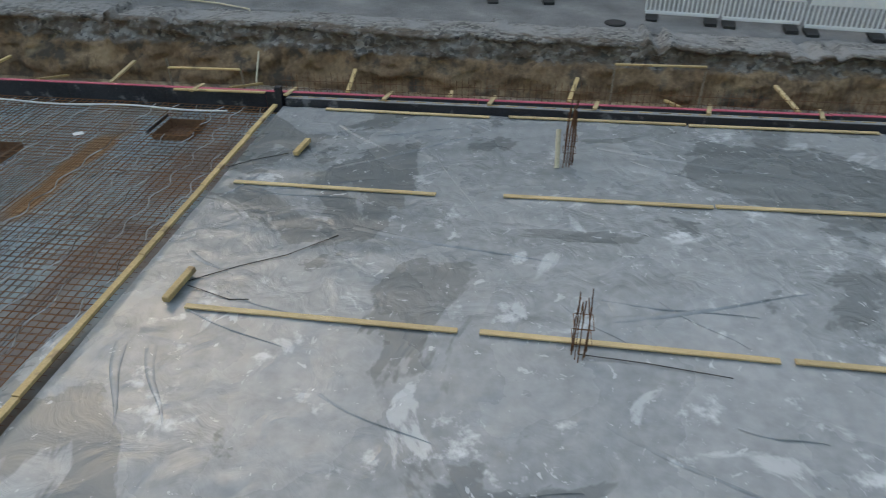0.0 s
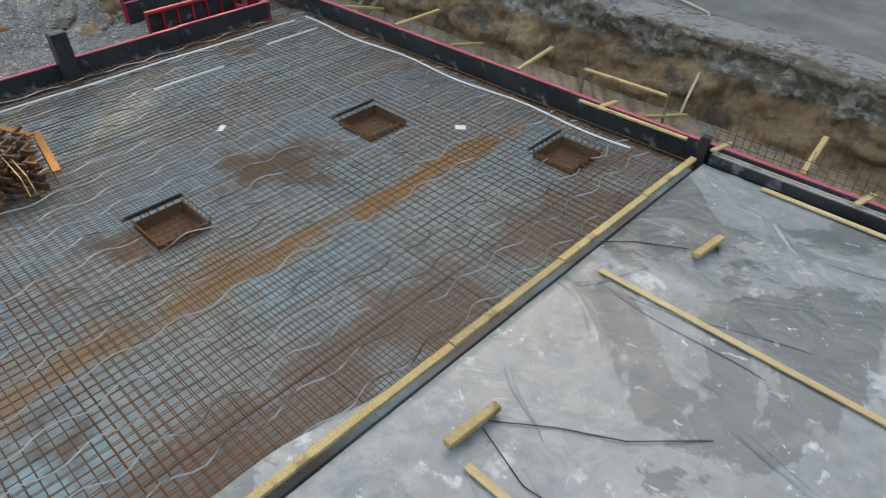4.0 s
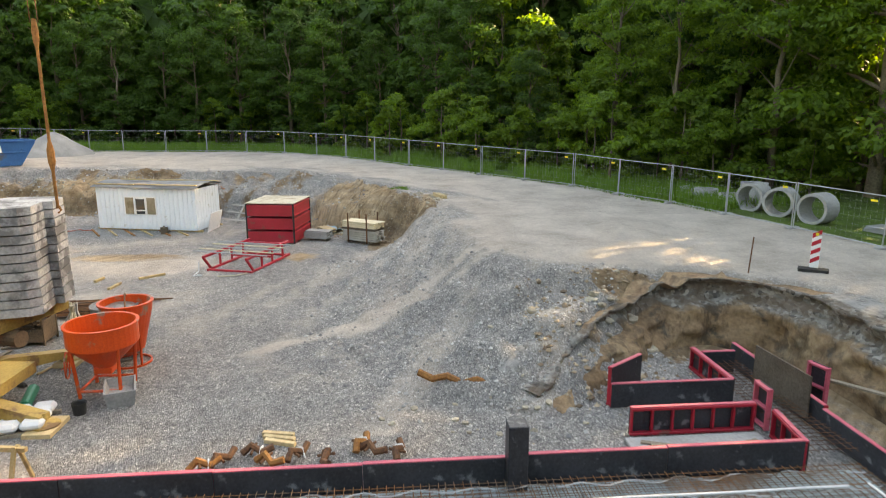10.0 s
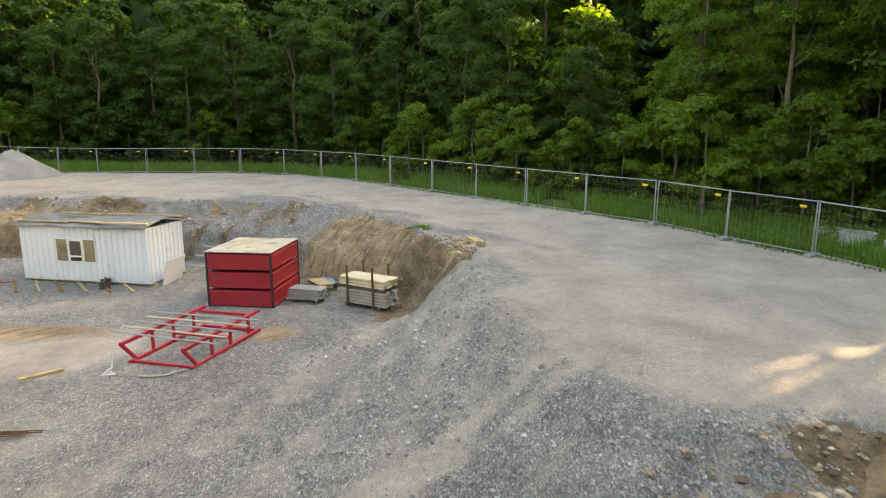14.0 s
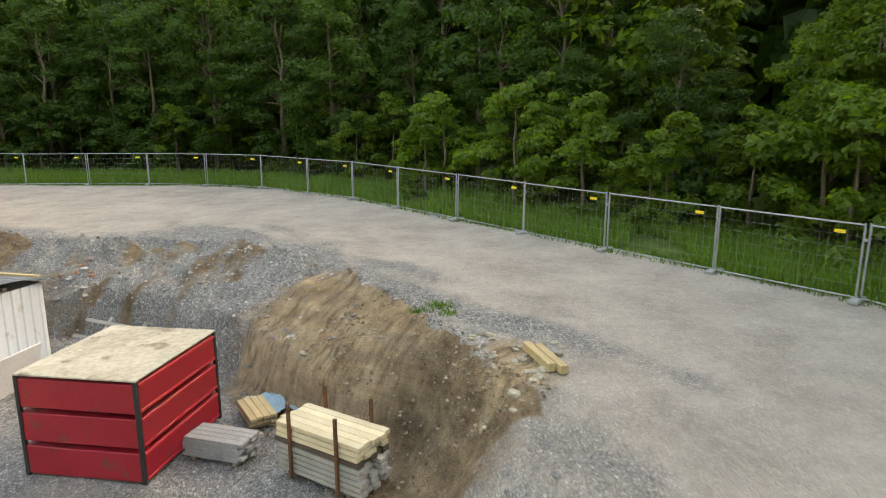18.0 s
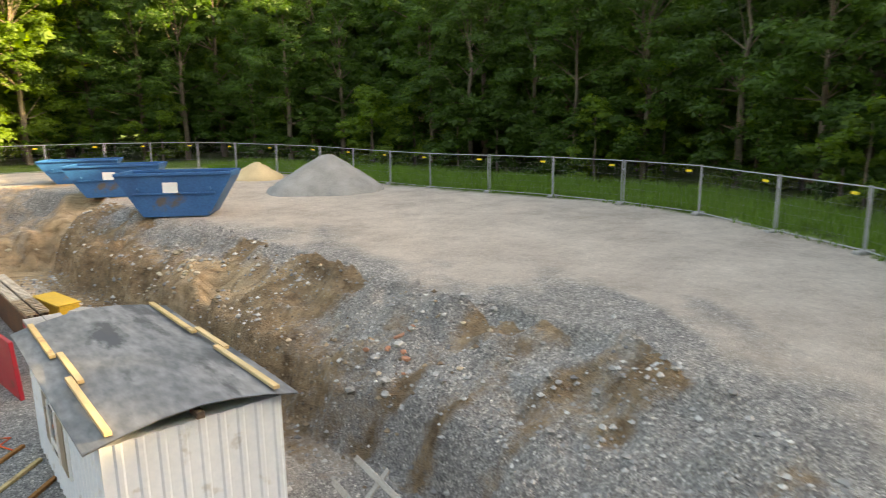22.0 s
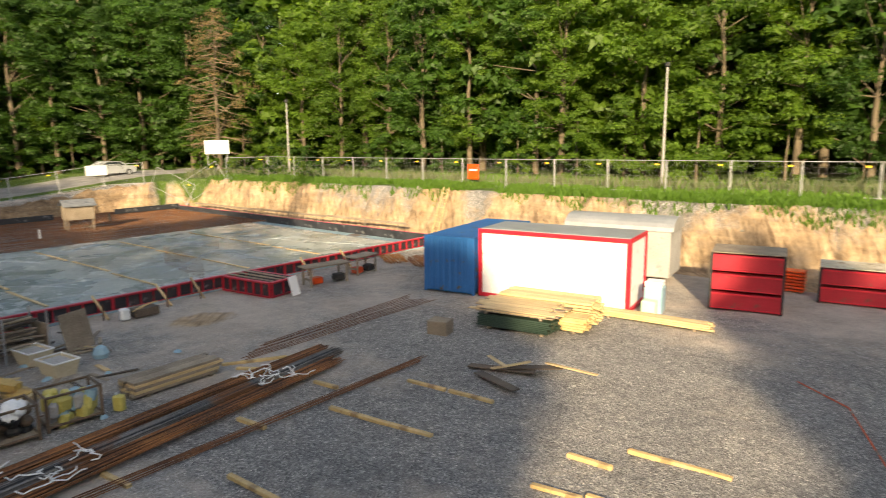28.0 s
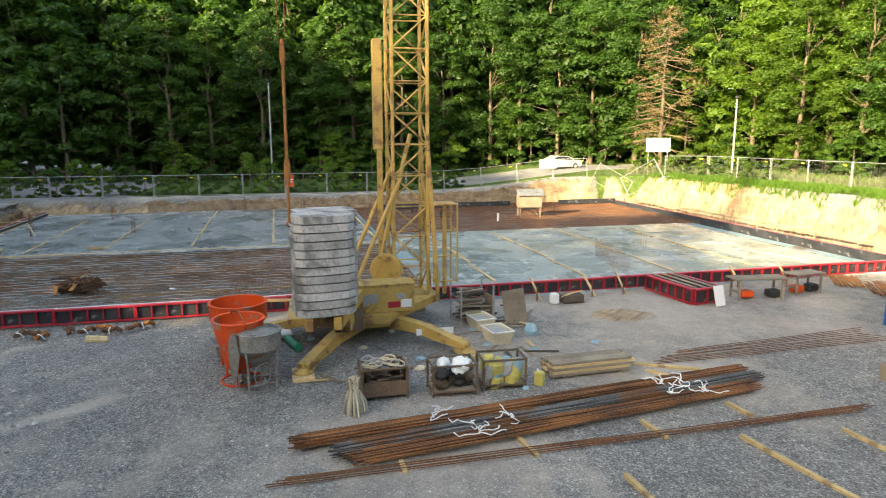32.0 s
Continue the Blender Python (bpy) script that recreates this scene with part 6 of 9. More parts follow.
    part("lid", MB().box((-2.1, 1.15, 1.88), (0.9, 1.8, 0.05), bev=0.015), CRANE, cab)
    for y, z, wy, hz, mtl in ((0.55, 1.25, 0.34, 0.26, PLASTIC_WHITE), (0.95, 1.22, 0.4, 0.2, RED), (0.72, 1.5, 0.3, 0.18, CONCRETE), (1.6, 1.45, 0.26, 0.3, CONCRETE), (1.85, 1.4, 0.22, 0.36, CONCRETE)):
        part("sticker", MB().box((-2.53, y, z), (0.012, wy, hz)), mtl, cab, "faded sticker")
    part("notice", MB().box((-3.35, -0.2, 0.5), (0.02, 1.2, 0.2), pose(0, 0, 0, 0, 0, 0)), PLASTIC_WHITE, ob, "white sign strip on the leg")
    part("motor", MB().tube((-2.4, 2.1, 0.9), (-2.4, 2.6, 0.9), 0.16, n=14), CRANE, ob)
    part("hoist_rod", MB().tube((-4.9, 4.15, 4.3), (-4.9, 4.15, 8.5), 0.04, n=8), RUST_ORANGE, ob, "rusty hanging rod")
    part("hook_block", MB().lathe([(0.04, 8.4), (0.075, 8.6), (0.08, 8.8), (0.05, 9.1)], 10, pose(-4.9, 4.15, -0.1)), RUST_ORANGE, ob, "rusty hook block")
    for o in (-0.09, 0.09):
        part("rope", MB().tube((-4.9, 4.15 + o, 8.9), (-4.9, 4.15 + o, 26.0), 0.012, n=5), RUST, ob)
    part("swivel", MB().lathe([(0.05, 5.3), (0.09, 5.5), (0.09, 5.8), (0.05, 6.0)], 10, pose(-4.9, 4.15, 0)), RUST_ORANGE, ob, "rusty swivel")
    part("hook", MB().path([(-4.9, 4.15, 4.4), (-4.9, 4.23, 4.25), (-4.9, 4.15, 4.18)], 0.03), RUST_ORANGE, ob)
    return ob


tower_crane()


# ---- bars and timber in the yard ----
def rebar_bundle(name, p0, p1, n, r, material, label, seed):
    rnd = random.Random(seed)
    p0, p1 = Vector(p0), Vector(p1)
    d = (p1 - p0).normalized()
    s = Vector((-d.y, d.x, 0))
    ob = thing(name, (p0.x, p0.y, p0.z), label, "steel bars", "bundles of steel bars") if n > 1 else None
    for i in range(n):
        row, lvl = i % 14, i // 14
        o = s * ((row - 6.5 * (n > 1)) * r * 2.9 * (1 - 0.07 * lvl) + rnd.uniform(-0.025, 0.025)) + Vector((0, 0, lvl * r * 2.3 + r + rnd.uniform(0, 0.012)))
        sag = rnd.uniform(-0.05, 0.05)
        a, b = o + d * rnd.uniform(-0.25, 0.25), p1 - p0 + o + d * rnd.uniform(-0.3, 0.3)
        mb = MB().path([a, a.lerp(b, 0.3) + s * sag, a.lerp(b, 0.6) - s * sag, b], r, 5)
        if ob is None:
            return solid(name, mb, material, label, "steel bar", "loose bars on the gravel", m=Matrix.Translation(p0))
        part("bar", mb, material, ob)
    return ob


BAR_BROWN = surf("brown_bar_steel", (0.06, 0.026, 0.014), (0.3, 0.125, 0.045), 0.8, 0.15, 0.8, 20, 0.2, per_object=0.8)
BAR_GREY = surf("grey_bar_steel", (0.05, 0.045, 0.042), (0.2, 0.18, 0.165), 0.55, 0.4, 0.8, 20, 0.2, spots=(0.16, 0.07, 0.03), spot_amount=0.35, spot_scale=0.5, per_object=0.8)
rebar_bundle("rebar_bundle", (-30.3, -2.4, 0.02), (-28.9, -14.3, 0.02), 70, 0.013, BAR_BROWN, "long bundle of rust-brown reinforcing bars", 1)
rebar_bundle("rebar_bundle", (-30.9, -3.2, 0.02), (-29.4, -14.4, 0.02), 84, 0.012, BAR_GREY, "long bundle of dark grey reinforcing bars", 2)
rebar_bundle("rebar_bundle", (-31.3, -3.5, 0.02), (-29.9, -14.0, 0.02), 42, 0.013, BAR_BROWN, "long bundle of dull brown reinforcing bars", 3)
rebar_bundle("rebar_bundle", (-31.6, -1.9, -0.04), (-31.5, -15.9, -0.04), 8, 0.012, RUST, "thin row of loose reinforcing bars", 4)

# ---- things on the foundation ----


def gz(x, y):
    return ground_at(x, y)


def column_starter(x, y, h, n, seed, label="cluster of rusty column starter bars rising from the slab"):
    rnd = random.Random(seed)
    ob = thing("column_starter", (x, y, SLAB), label, "rebar", "column starter bars")
    for i in range(n):
        a, b = rnd.uniform(-0.11, 0.11), rnd.uniform(-0.14, 0.14)
        part("bar", MB().path([(a, b, -0.05), (a + rnd.uniform(-0.02, 0.02), b, h * 0.5), (a * 0.8 + rnd.uniform(-0.04, 0.04), b * 0.8, h * rnd.uniform(0.8, 1.05))], 0.009, 5), RUST, ob)
    for z in (0.35, 0.62):
        part("stirrup", MB().path([(-0.13, -0.16, z), (0.13, -0.16, z), (0.13, 0.16, z), (-0.13, 0.16, z), (-0.13, -0.16, z + 0.01)], 0.007, 4), RUST, ob)
    return ob


column_starter(0.9, 6.8, 1.15, 9, 1)
column_starter(0.85, 12.5, 1.35, 14, 2)
column_starter(7.6, 9.4, 1.1, 8, 3)
column_starter(10.3, 0.4, 1.3, 12, 4)
column_starter(9.0, -4.0, 1.2, 8, 5)
solid("cardboard_tube", MB().tube((0.62, 12.3, SLAB + 0.02), (0.6, 12.6, SLAB + 0.75), 0.05, n=10), GROUP_CREAM, "cream tube leaning on the starter bars", "tube")


def timber_block(x, y, turn, L):
    ob = thing("timber_block", (x, y, SLAB + 0.02), "weathered timber block lying on the film", "timber", "timber blocks on the film", turn)
    part("beam", MB().box((L / 2, 0, 0.1), (L, 0.12, 0.1), bev=0.012), WOOD_YELLOW, ob)
    part("beam", MB().box((L / 2 + 0.03, 0.05, 0.03), (L * 0.85, 0.1, 0.05), bev=0.01), WOOD_GREY, ob)


timber_block(-5.3, 7.1, 86, 0.82)
timber_block(-4.9, 12.1, 84, 0.7)
for nm, pts in (("cable", [(-5.25, 7.7, 0.31), (-4.6, 8.2, 0.3), (-3.9, 8.6, 0.31), (-3.2, 9.3, 0.3)]), ("cable", [(-5.1, 12.3, 0.31), (-5.8, 11.9, 0.3), (-6.2, 11.5, 0.31)]), ("cable", [(0.9, 6.8, 0.31), (1.8, 6.75, 0.3), (2.9, 6.6, 0.31)]),
                ("cable", [(-5.2, 7.6, 0.31), (-4.4, 7.35, 0.3), (-4.1, 7.38, 0.31)])):
    solid(nm, MB().path(pts, 0.008, 5), BLACK, "thin dark cable lying on the film", "cable", "cables on the film")


def fold(p0, p1, h, w, film=FILM):
    """A pinched crease of film that stands up a little."""
    p0, p1 = Vector((*p0, SLAB)), Vector((*p1, SLAB))
    s = (p1 - p0).cross(Vector((0, 0, 1))).normalized()
    mb = MB()
    n = 9
    vs, fs = [], []
    for i in range(n + 1):
        f = i / n
        c = p0.lerp(p1, f) + s * 0.05 * math.sin(5 * f)
        hh = h * math.sin(math.pi * min(1, f * 0.9 + 0.08))
        wf = w * (1 - 0.9 * f)
        vs += [c - s * wf + Vector((0, 0, 0.004)), c + Vector((0, 0, 0.012 + hh)), c + s * wf * 0.6 + Vector((0, 0, 0.004))]
    for i in range(n):
        for k in (0, 1):
            a = 3 * i + k
            fs.append((a, a + 1, a + 4, a + 3))
    mb.add(vs, fs)
    solid("film_fold", mb, film, "raised crease in the plastic film", "film fold", "creases in the film", smooth=True)


rf = random.Random(8)
for a, b in (((-5.6, 6.3), (-4.9, 4.8)), ((-5.1, 6.2), (-4.3, 4.9)), ((-5.7, 8.6), (-4.6, 7.9)), ((-4.4, 13.9), (-3.0, 12.6)), ((-3.0, 9.6), (0.6, 8.9)), ((1.4, 7.6), (4.6, 8.6)), ((-1.0, 5.4), (0.2, 3.4)), ((1.2, 5.6), (3.6, 4.4)), ((-4.0, 11.8), (-1.2, 13.6)), ((1.5, 13.4), (5.8, 12.2)), ((-5.9, 10.4), (-5.2, 11.6))):
    fold(a, b, rf.uniform(0.018, 0.034), rf.uniform(0.06, 0.13))

for k in range(20):
    x, y, a = rf.uniform(-5.6, 6.0), rf.uniform(2.2, 13.8), rf.gauss(-0.35, 0.5)
    r_ = rf.uniform(0.5, 1.5)
    fold((x - r_ * math.cos(a), min(14.2, y - r_ * math.sin(a))), (x + r_ * math.cos(a), min(14.2, y + r_ * math.sin(a))), rf.uniform(0.008, 0.018), rf.uniform(0.02, 0.035))

for k in range(34):
    x, y, a = rf.uniform(-17.5, -4.5), rf.uniform(-28.0, -10.0), rf.gauss(1.0, 0.5)
    r_ = rf.uniform(0.6, 1.9)
    fold((x - r_ * math.cos(a), max(-29.0, min(-9.4, y - r_ * math.sin(a)))), (x + r_ * math.cos(a), max(-29.0, min(-9.4, y + r_ * math.sin(a)))), rf.uniform(0.03, 0.07), rf.uniform(0.05, 0.12), FILM_PALE)

# film that laps over the stop boards
mb = MB()
vs, fs = [], []
rl = random.Random(3)
for i in range(60):
    y = -7.9 + i * 0.27
    o = rl.uniform(-0.015, 0.015)
    wd = 1 - float(smooth01((y - 5.6) / 1.9))
    vs += [(-6.44, y, SLAB + 0.005), (-6.44 - 0.12 * wd + o * wd, y, SLAB - 0.005 + rl.uniform(0, 0.02) * wd), (-6.44 - 0.3 * wd + o * wd, y, SLAB - 0.04)]
for i in range(59):
    for k in (0, 1):
        fs.append((3 * i + k, 3 * i + k + 1, 3 * i + k + 4, 3 * i + k + 3))
mb.add(vs, fs)
solid("film_lap", mb, FILM, "edge of the film lapped over the stop boards", "film", smooth=True)

for nm, pts, lab in (("edge_tube", [(-17.9, y, 0.26 + 0.008 * math.sin(y * 2)) for y in np.arange(-7.5, 14.6, 0.8)], "long pale plastic tube on the reinforcement"),
                     ("edge_tube", [(x, 14.45 + 0.07 * math.sin(x * 1.7), 0.26) for x in np.arange(-17.95, -7.0, 0.5)], "wavy white plastic tube along the north form"),
                     ("edge_tube", [(-16.6, y, 0.25) for y in np.arange(9.3, 12.0, 0.9)], "short white plastic strip on the reinforcement"), ("edge_tube", [(-17.0, y, 0.25) for y in np.arange(12.6, 14.3, 0.8)], "short white plastic strip on the reinforcement")):
    solid(nm, MB().path(pts, 0.022, 6), PLASTIC_WHITE, lab, "tube", "white tubes on the reinforcement")
for x, y in ((-13.9, 9.4), (-10.4, 12.8), (-15.6, 2.2)):
    solid("paper_scrap", MB().box((0, 0, 0), (0.22, 0.14, 0.006)), PLASTIC_WHITE, "white scrap of packaging on the bars", "scrap", "scraps on the bars", m=pose(x, y, 0.25, 8, 4, 30 * x))


def lattice_pile():
    """Zigzag girders thrown down side by side in a low heap, with one orange girder along its edge."""
    ob = thing("spacer_pile", (-15.0, 5.72, 0.24), "rusty heap of zigzag spacer girders tied together", "steel girders", turn=171)
    rnd = random.Random(6)
    for lay in range(6):
        for i in range(5):
            y0, z = -0.5 + 0.24 * i + rnd.uniform(-0.04, 0.04), 0.02 + 0.085 * lay
            n = 9 if lay < 4 else 7
            sh = -0.95 + 0.12 * lay + rnd.uniform(-0.12, 0.12)
            pts = [(sh + 0.2 * k, y0 + (0.13 if k % 2 else -0.03)) for k in range(n)]
            zigzag = MB().prism(pts + [(x + 0.012, y + 0.055) for x, y in pts[::-1]], z, z + rnd.uniform(0.05, 0.085))
            part("girder", zigzag, RUST_DARK if (i + lay) % 4 else RUST, ob)
    for x0, y0, x1, y1, z in ((0.75, -0.62, 1.75, -0.2, 0.3), (0.5, 0.1, 1.5, 0.25, 0.4)):
        part("plank", MB().box((0, 0, 0), (math.hypot(x1 - x0, y1 - y0), 0.14, 0.035), pose((x0 + x1) / 2, (y0 + y1) / 2, z, 0, 6, math.degrees(math.atan2(y1 - y0, x1 - x0))), bev=0.004), RUST_ORANGE, ob)
    edge = part("edge_girder", MB().box((0.0, -0.72, 0.33), (1.75, 0.13, 0.03), bev=0.004).box((0.0, -0.66, 0.2), (1.75, 0.02, 0.26)), RUST_ORANGE, ob, "orange flat steel chord")
    for k in range(8):
        a, b = (-0.85 + 0.22 * k, -0.62, 0.34), (-0.74 + 0.22 * k, -0.42, 0.32)
        c = (-0.63 + 0.22 * k, -0.62, 0.34)
        part("web_bar", MB().tube(a, b, 0.013, n=4), RUST_ORANGE, edge)
        part("web_bar", MB().tube(b, c, 0.013, n=4), SPACER, edge)
    for o in (0.0, 0.1):
        part("strap", MB().path([(-1.05, -0.28 + o, 0.1), (-0.95, -0.26 + o, 0.44), (0.2, -0.1 + o, 0.46), (1.1, 0.05 + o, 0.5)], 0.01, 4), WOOD_YELLOW, ob, "thin pale tie bar")


RUST_DARK = surf("dark_rust", (0.05, 0.024, 0.016), (0.16, 0.075, 0.04), 0.8, 0.1, 1.2, 18, 0.3)
lattice_pile()

# north wall: starter cage, props and yellow edge boards beside the poured slab
cage = thing("wall_cage", (-6.2, 15.38, 0.1), "long cage of wall starter bars along the form", "rebar")
for i in range(120):
    part("bar", MB().path([(i * 0.15, 0.04 * (i % 2), 0.0), (i * 0.15 + 0.01, 0.04 * (i % 2), 0.85 + 0.05 * math.sin(i * 1.7))], 0.007, 4), RUST, cage)
for z in (0.25, 0.45, 0.65):
    part("long_bar", MB().path([(-0.1, 0, z), (9.0, 0.02, z + 0.01), (18.1, 0, z)], 0.007, 4), RUST, cage)
strip = thing("edge_ledge", (-6.1, 15.1, 0.3), "pale mesh-covered ledge between slab and form", "ledge")
part("mesh_strip", MB().box((9.0, 0, 0.12), (18.0, 0.16, 0.02)), CONCRETE, strip)
part("inner_board", MB().box((9.0, -0.13, 0.04), (18.0, 0.03, 0.2), bev=0.004), PLY_BLACK, strip)
for i in range(40):
    part("yellow_rod", MB().box((0.25 + i * 0.45, 0, 0.14), (0.3, 0.02, 0.014)), WOOD_YELLOW, strip)
for i, x in enumerate((-8.6, -6.1, -3.6, -1.0, 1.5, 4.1, 6.6, 9.2)):
    board((x, 14.98), (x + 0.12, 15.5), 0.1, 0.05, 0.49, WOOD, "short pale board across the wall form", "cross_board", "boards across the wall form")
for i, x in enumerate((-17.2, -15.1, -13.1, -11.0, -7.7, -4.6, -2.0, 0.9, 3.5, 6.2, 9.0)):
    p0, p1 = Vector((x, 15.35, 0.5)), Vector((x + 0.25 * math.sin(i * 2.0), 16.75, 0.1 + 0.5 * (i % 2)))
    mb = MB().box((0, 0, (p1 - p0).length / 2), (0.1, 0.06, (p1 - p0).length), bev=0.006)
    solid("prop", mb, WOOD_YELLOW if i % 3 else WOOD, "wooden prop between the form and the earth bank", "prop", "props behind the north form", m=Matrix.Translation(p0) @ (p1 - p0).to_track_quat("Z", "Y").to_matrix().to_4x4())
for x0, x1, y, z in ((-9.6, -7.6, 15.9, 0.75), (-9.0, -6.6, 14.9, 0.56), (2.0, 4.2, 16.4, 1.1)):
    board((x0, y), (x1, y + 0.05), 0.09, 0.04, z, WOOD_YELLOW, "yellow wooden plank fixed at the form", "plank", "planks at the north form")
for x, y in ((-9.6, 15.9), (-7.6, 15.95), (2.0, 16.4), (4.2, 16.45)):
    solid("stake", MB().box((0, 0, 0.55), (0.05, 0.05, 1.1), bev=0.005), WOOD_GREY, "short wooden stake in the trench", "stake", "stakes in the trench", m=pose(x, y, -0.1))
solid("column_form", MB().box((0, 0, 0.35), (0.16, 0.16, 0.9), bev=0.01), PLY_BLACK, "black post at the pour joint", "formwork", m=pose(-6.3, 15.08, -0.1))

# ---- recess forms at the north-west corner ----
form_run((-20.68, 11.16), (-20.68, 13.92), 0.62, -0.08, 2.8)
form_run((-20.3, 14.2), (-18.95, 14.02), 0.62, -0.08, 1.4)
form_run((-21.95, 14.15), (-21.95, 11.2), 0.58, -0.08, 3.0)
form_run((-24.05, 14.17), (-21.98, 14.17), 0.58, -0.08, 2.1)
form_run((-23.65, 15.1), (-23.65, 14.22), 0.58, -0.08, 0.9)
solid("form_sheet", MB().box((0, 0, 0.62), (1.95, 0.04, 1.0), bev=0.005), WOOD_DARK, "brown plywood sheet standing in the corner strip", "formwork", m=pose(-21.65, 15.1, -0.05, 0, 0, 4))
form_run((-22.75, 12.2), (-22.0, 11.2), 0.95, -0.08, 1.3)
form_run((-20.3, 15.25), (-24.1, 15.25), 0.62, -0.05, 1.9)
part_floor = MB().box((-19.7, 12.4, -0.02), (1.3, 2.9, 0.08), bev=0.01)
solid("lean_concrete", part_floor, CONCRETE, "pale lean concrete strip inside the recess", "concrete strip")
for x, y, h, t in ((-20.75, 14.2, 0.95, 90), (-21.5, 15.95, 1.05, 104)):
    ob = thing("form_box", (x, y, -0.05), "upright red and black formwork element", "formwork", "upright form elements", t)
    part("face", MB().box((0, 0, h / 2), (0.03, 0.5, h), bev=0.005), PLY_BLACK, ob)
    for yy in (-0.25, 0.25):
        part("side_rail", MB().box((-0.06, yy, h / 2), (0.12, 0.05, h), bev=0.006), PINK if h < 1.1 else RED, ob)
    for z in (0.05, h * 0.5, h - 0.04):
        part("cross_rail", MB().box((-0.06, 0, z), (0.12, 0.46, 0.05), bev=0.006), PINK if h < 1.1 else RED, ob)
rebar_mat("rebar_mat", -24.0, -19.0, 14.1, 15.2, 0.25, 0.16, [], "rusty bars in the narrow corner strip", RUST, 0.007)
for i in range(5):
    solid("loose_plank", MB().box((0.7, 0, 0.02), (1.4 + 0.1 * i, 0.1, 0.035), bev=0.005), WOOD_GREY, "loose grey plank in the recess", "plank", "planks in the recess", m=pose(-20.1 + 0.18 * i, 11.2 + 0.2 * i, 0.03 + 0.02 * i, 0, 0, 70 + 9 * i))
board((-21.6, 16.2), (-20.6, 17.0), 0.14, 0.05, 0.55, WOOD_GREY, "board leaning on the earth wall", "plank", "planks at the north form")
for x, y, ry in ((-17.6, 16.3, 38), (-18.1, 16.5, 20)):
    solid("leaning_beam", MB().box((0, 0, 0.9), (0.12, 0.06, 1.8), bev=0.006), WOOD_GREY, "long board leaning against the earth bank", "beam", "beams at the earth bank", m=pose(x, y, -0.1, -25, ry, 0))

# ---- street above the north bank ----


def road_beacon(x, y):
    ob = thing("road_beacon", (x, y, gz(x, y)), "red and white striped road beacon on a rubber foot", "road beacon", turn=57)
    part("foot", MB().prism([(-0.4, -0.2), (0.4, -0.2), (0.42, 0.0), (0.4, 0.2), (-0.4, 0.2), (-0.42, 0.0)], 0, 0.1), BLACK, ob, "grey rubber foot")
    panel = part("panel", MB().box((0, 0, 0.62), (0.25, 0.04, 0.98), bev=0.01), PLASTIC_WHITE, ob)
    for k in range(4):
        z = 0.25 + 0.26 * k
        part("stripe", MB().prism([(-0.12, z), (0.12, z + 0.14), (0.12, z + 0.27), (-0.12, z + 0.13)], 0.021, 0.025, pose(0, 0, 0, 90, 0, 0)), RED_BRIGHT, panel)
        part("stripe", MB().prism([(-0.12, z), (0.12, z + 0.14), (0.12, z + 0.27), (-0.12, z + 0.13)], -0.025, -0.021, pose(0, 0, 0, 90, 0, 0)), RED_BRIGHT, panel)
    part("lamp", MB().tube((0, 0, 1.12), (0, 0, 1.2), 0.05, n=10), YELLOW, ob)


road_beacon(-26.4, 18.9)


def barrier(x0, y0, x1, y1):
    L = math.hypot(x1 - x0, y1 - y0)
    ob = thing("barrier_fence", (x0, y0, gz((x0 + x1) / 2, (y0 + y1) / 2)), "white plastic barrier fence on dark rubber feet", "barrier", "white barrier fences", math.degrees(math.atan2(y1 - y0, x1 - x0)))
    part("top_band", MB().box((L / 2, 0, 0.88), (L, 0.05, 0.24), bev=0.015), PLASTIC_WHITE, ob)
    part("bottom_band", MB().box((L / 2, 0, 0.2), (L, 0.05, 0.1), bev=0.015), PLASTIC_WHITE, ob)
    n = int(L / 0.12)
    for i in range(n + 1):
        part("slat", MB().box((L * i / n, 0, 0.5), (0.045, 0.035, 0.56), bev=0.006), PLASTIC_WHITE, ob)
    for x in (0.2, L - 0.2):
        part("foot", MB().prism([(-0.16, -0.4), (0.16, -0.4), (0.18, 0.0), (0.16, 0.4), (-0.16, 0.4), (-0.18, 0)], 0, 0.09, pose(x, 0, 0)), BLACK, ob)


barrier(-21.8, 18.9, -19.9, 19.4)
barrier(-14.4, 20.9, -12.4, 20.6)
barrier(-1.6, 21.2, 0.5, 21.4)
barrier(3.1, 20.2, 5.1, 19.9)
barrier(5.2, 19.9, 7.2, 19.6)
barrier(7.3, 19.5, 9.3, 19.2)
for x, y, r, tl in ((-22.3, 18.5, 0.32, "round grey manhole cover lying on the asphalt"), (-21.5, 18.9, 0.3, "round dark cover lying beside the trench"), (-16.0, 19.3, 0.3, "dark rubber plate on the asphalt"), (2.2, 19.4, 0.3, "dark rubber foot on the street")):
    solid("cover_plate", MB().lathe([(r, 0.0), (r, 0.05), (r * 0.8, 0.07), (0.001, 0.07)], 20), BLACK if r == 0.3 else CONCRETE, tl, "cover", m=pose(x, y, gz(x, y)))
hose_pts = [(-21.0, 19.6), (-19.0, 19.3), (-16.5, 19.0), (-14.0, 19.4), (-11.5, 19.7), (-9.5, 19.3), (-8.4, 18.9), (-7.9, 18.2)]
hz = [(x, y, gz(x, y) + 0.05) for x, y in hose_pts] + [(-7.7, 17.6, 0.9), (-7.6, 16.9, 0.35), (-7.5, 16.4, -0.02)]
solid("hose", MB().path(hz, 0.026, 8), GROUP_CREAM, "long pale hose running from the street into the trench", "hose", smooth=True)
tape = thing("barrier_tape", (0, 0, 0), "red and white barrier tape strung along the street", "tape")
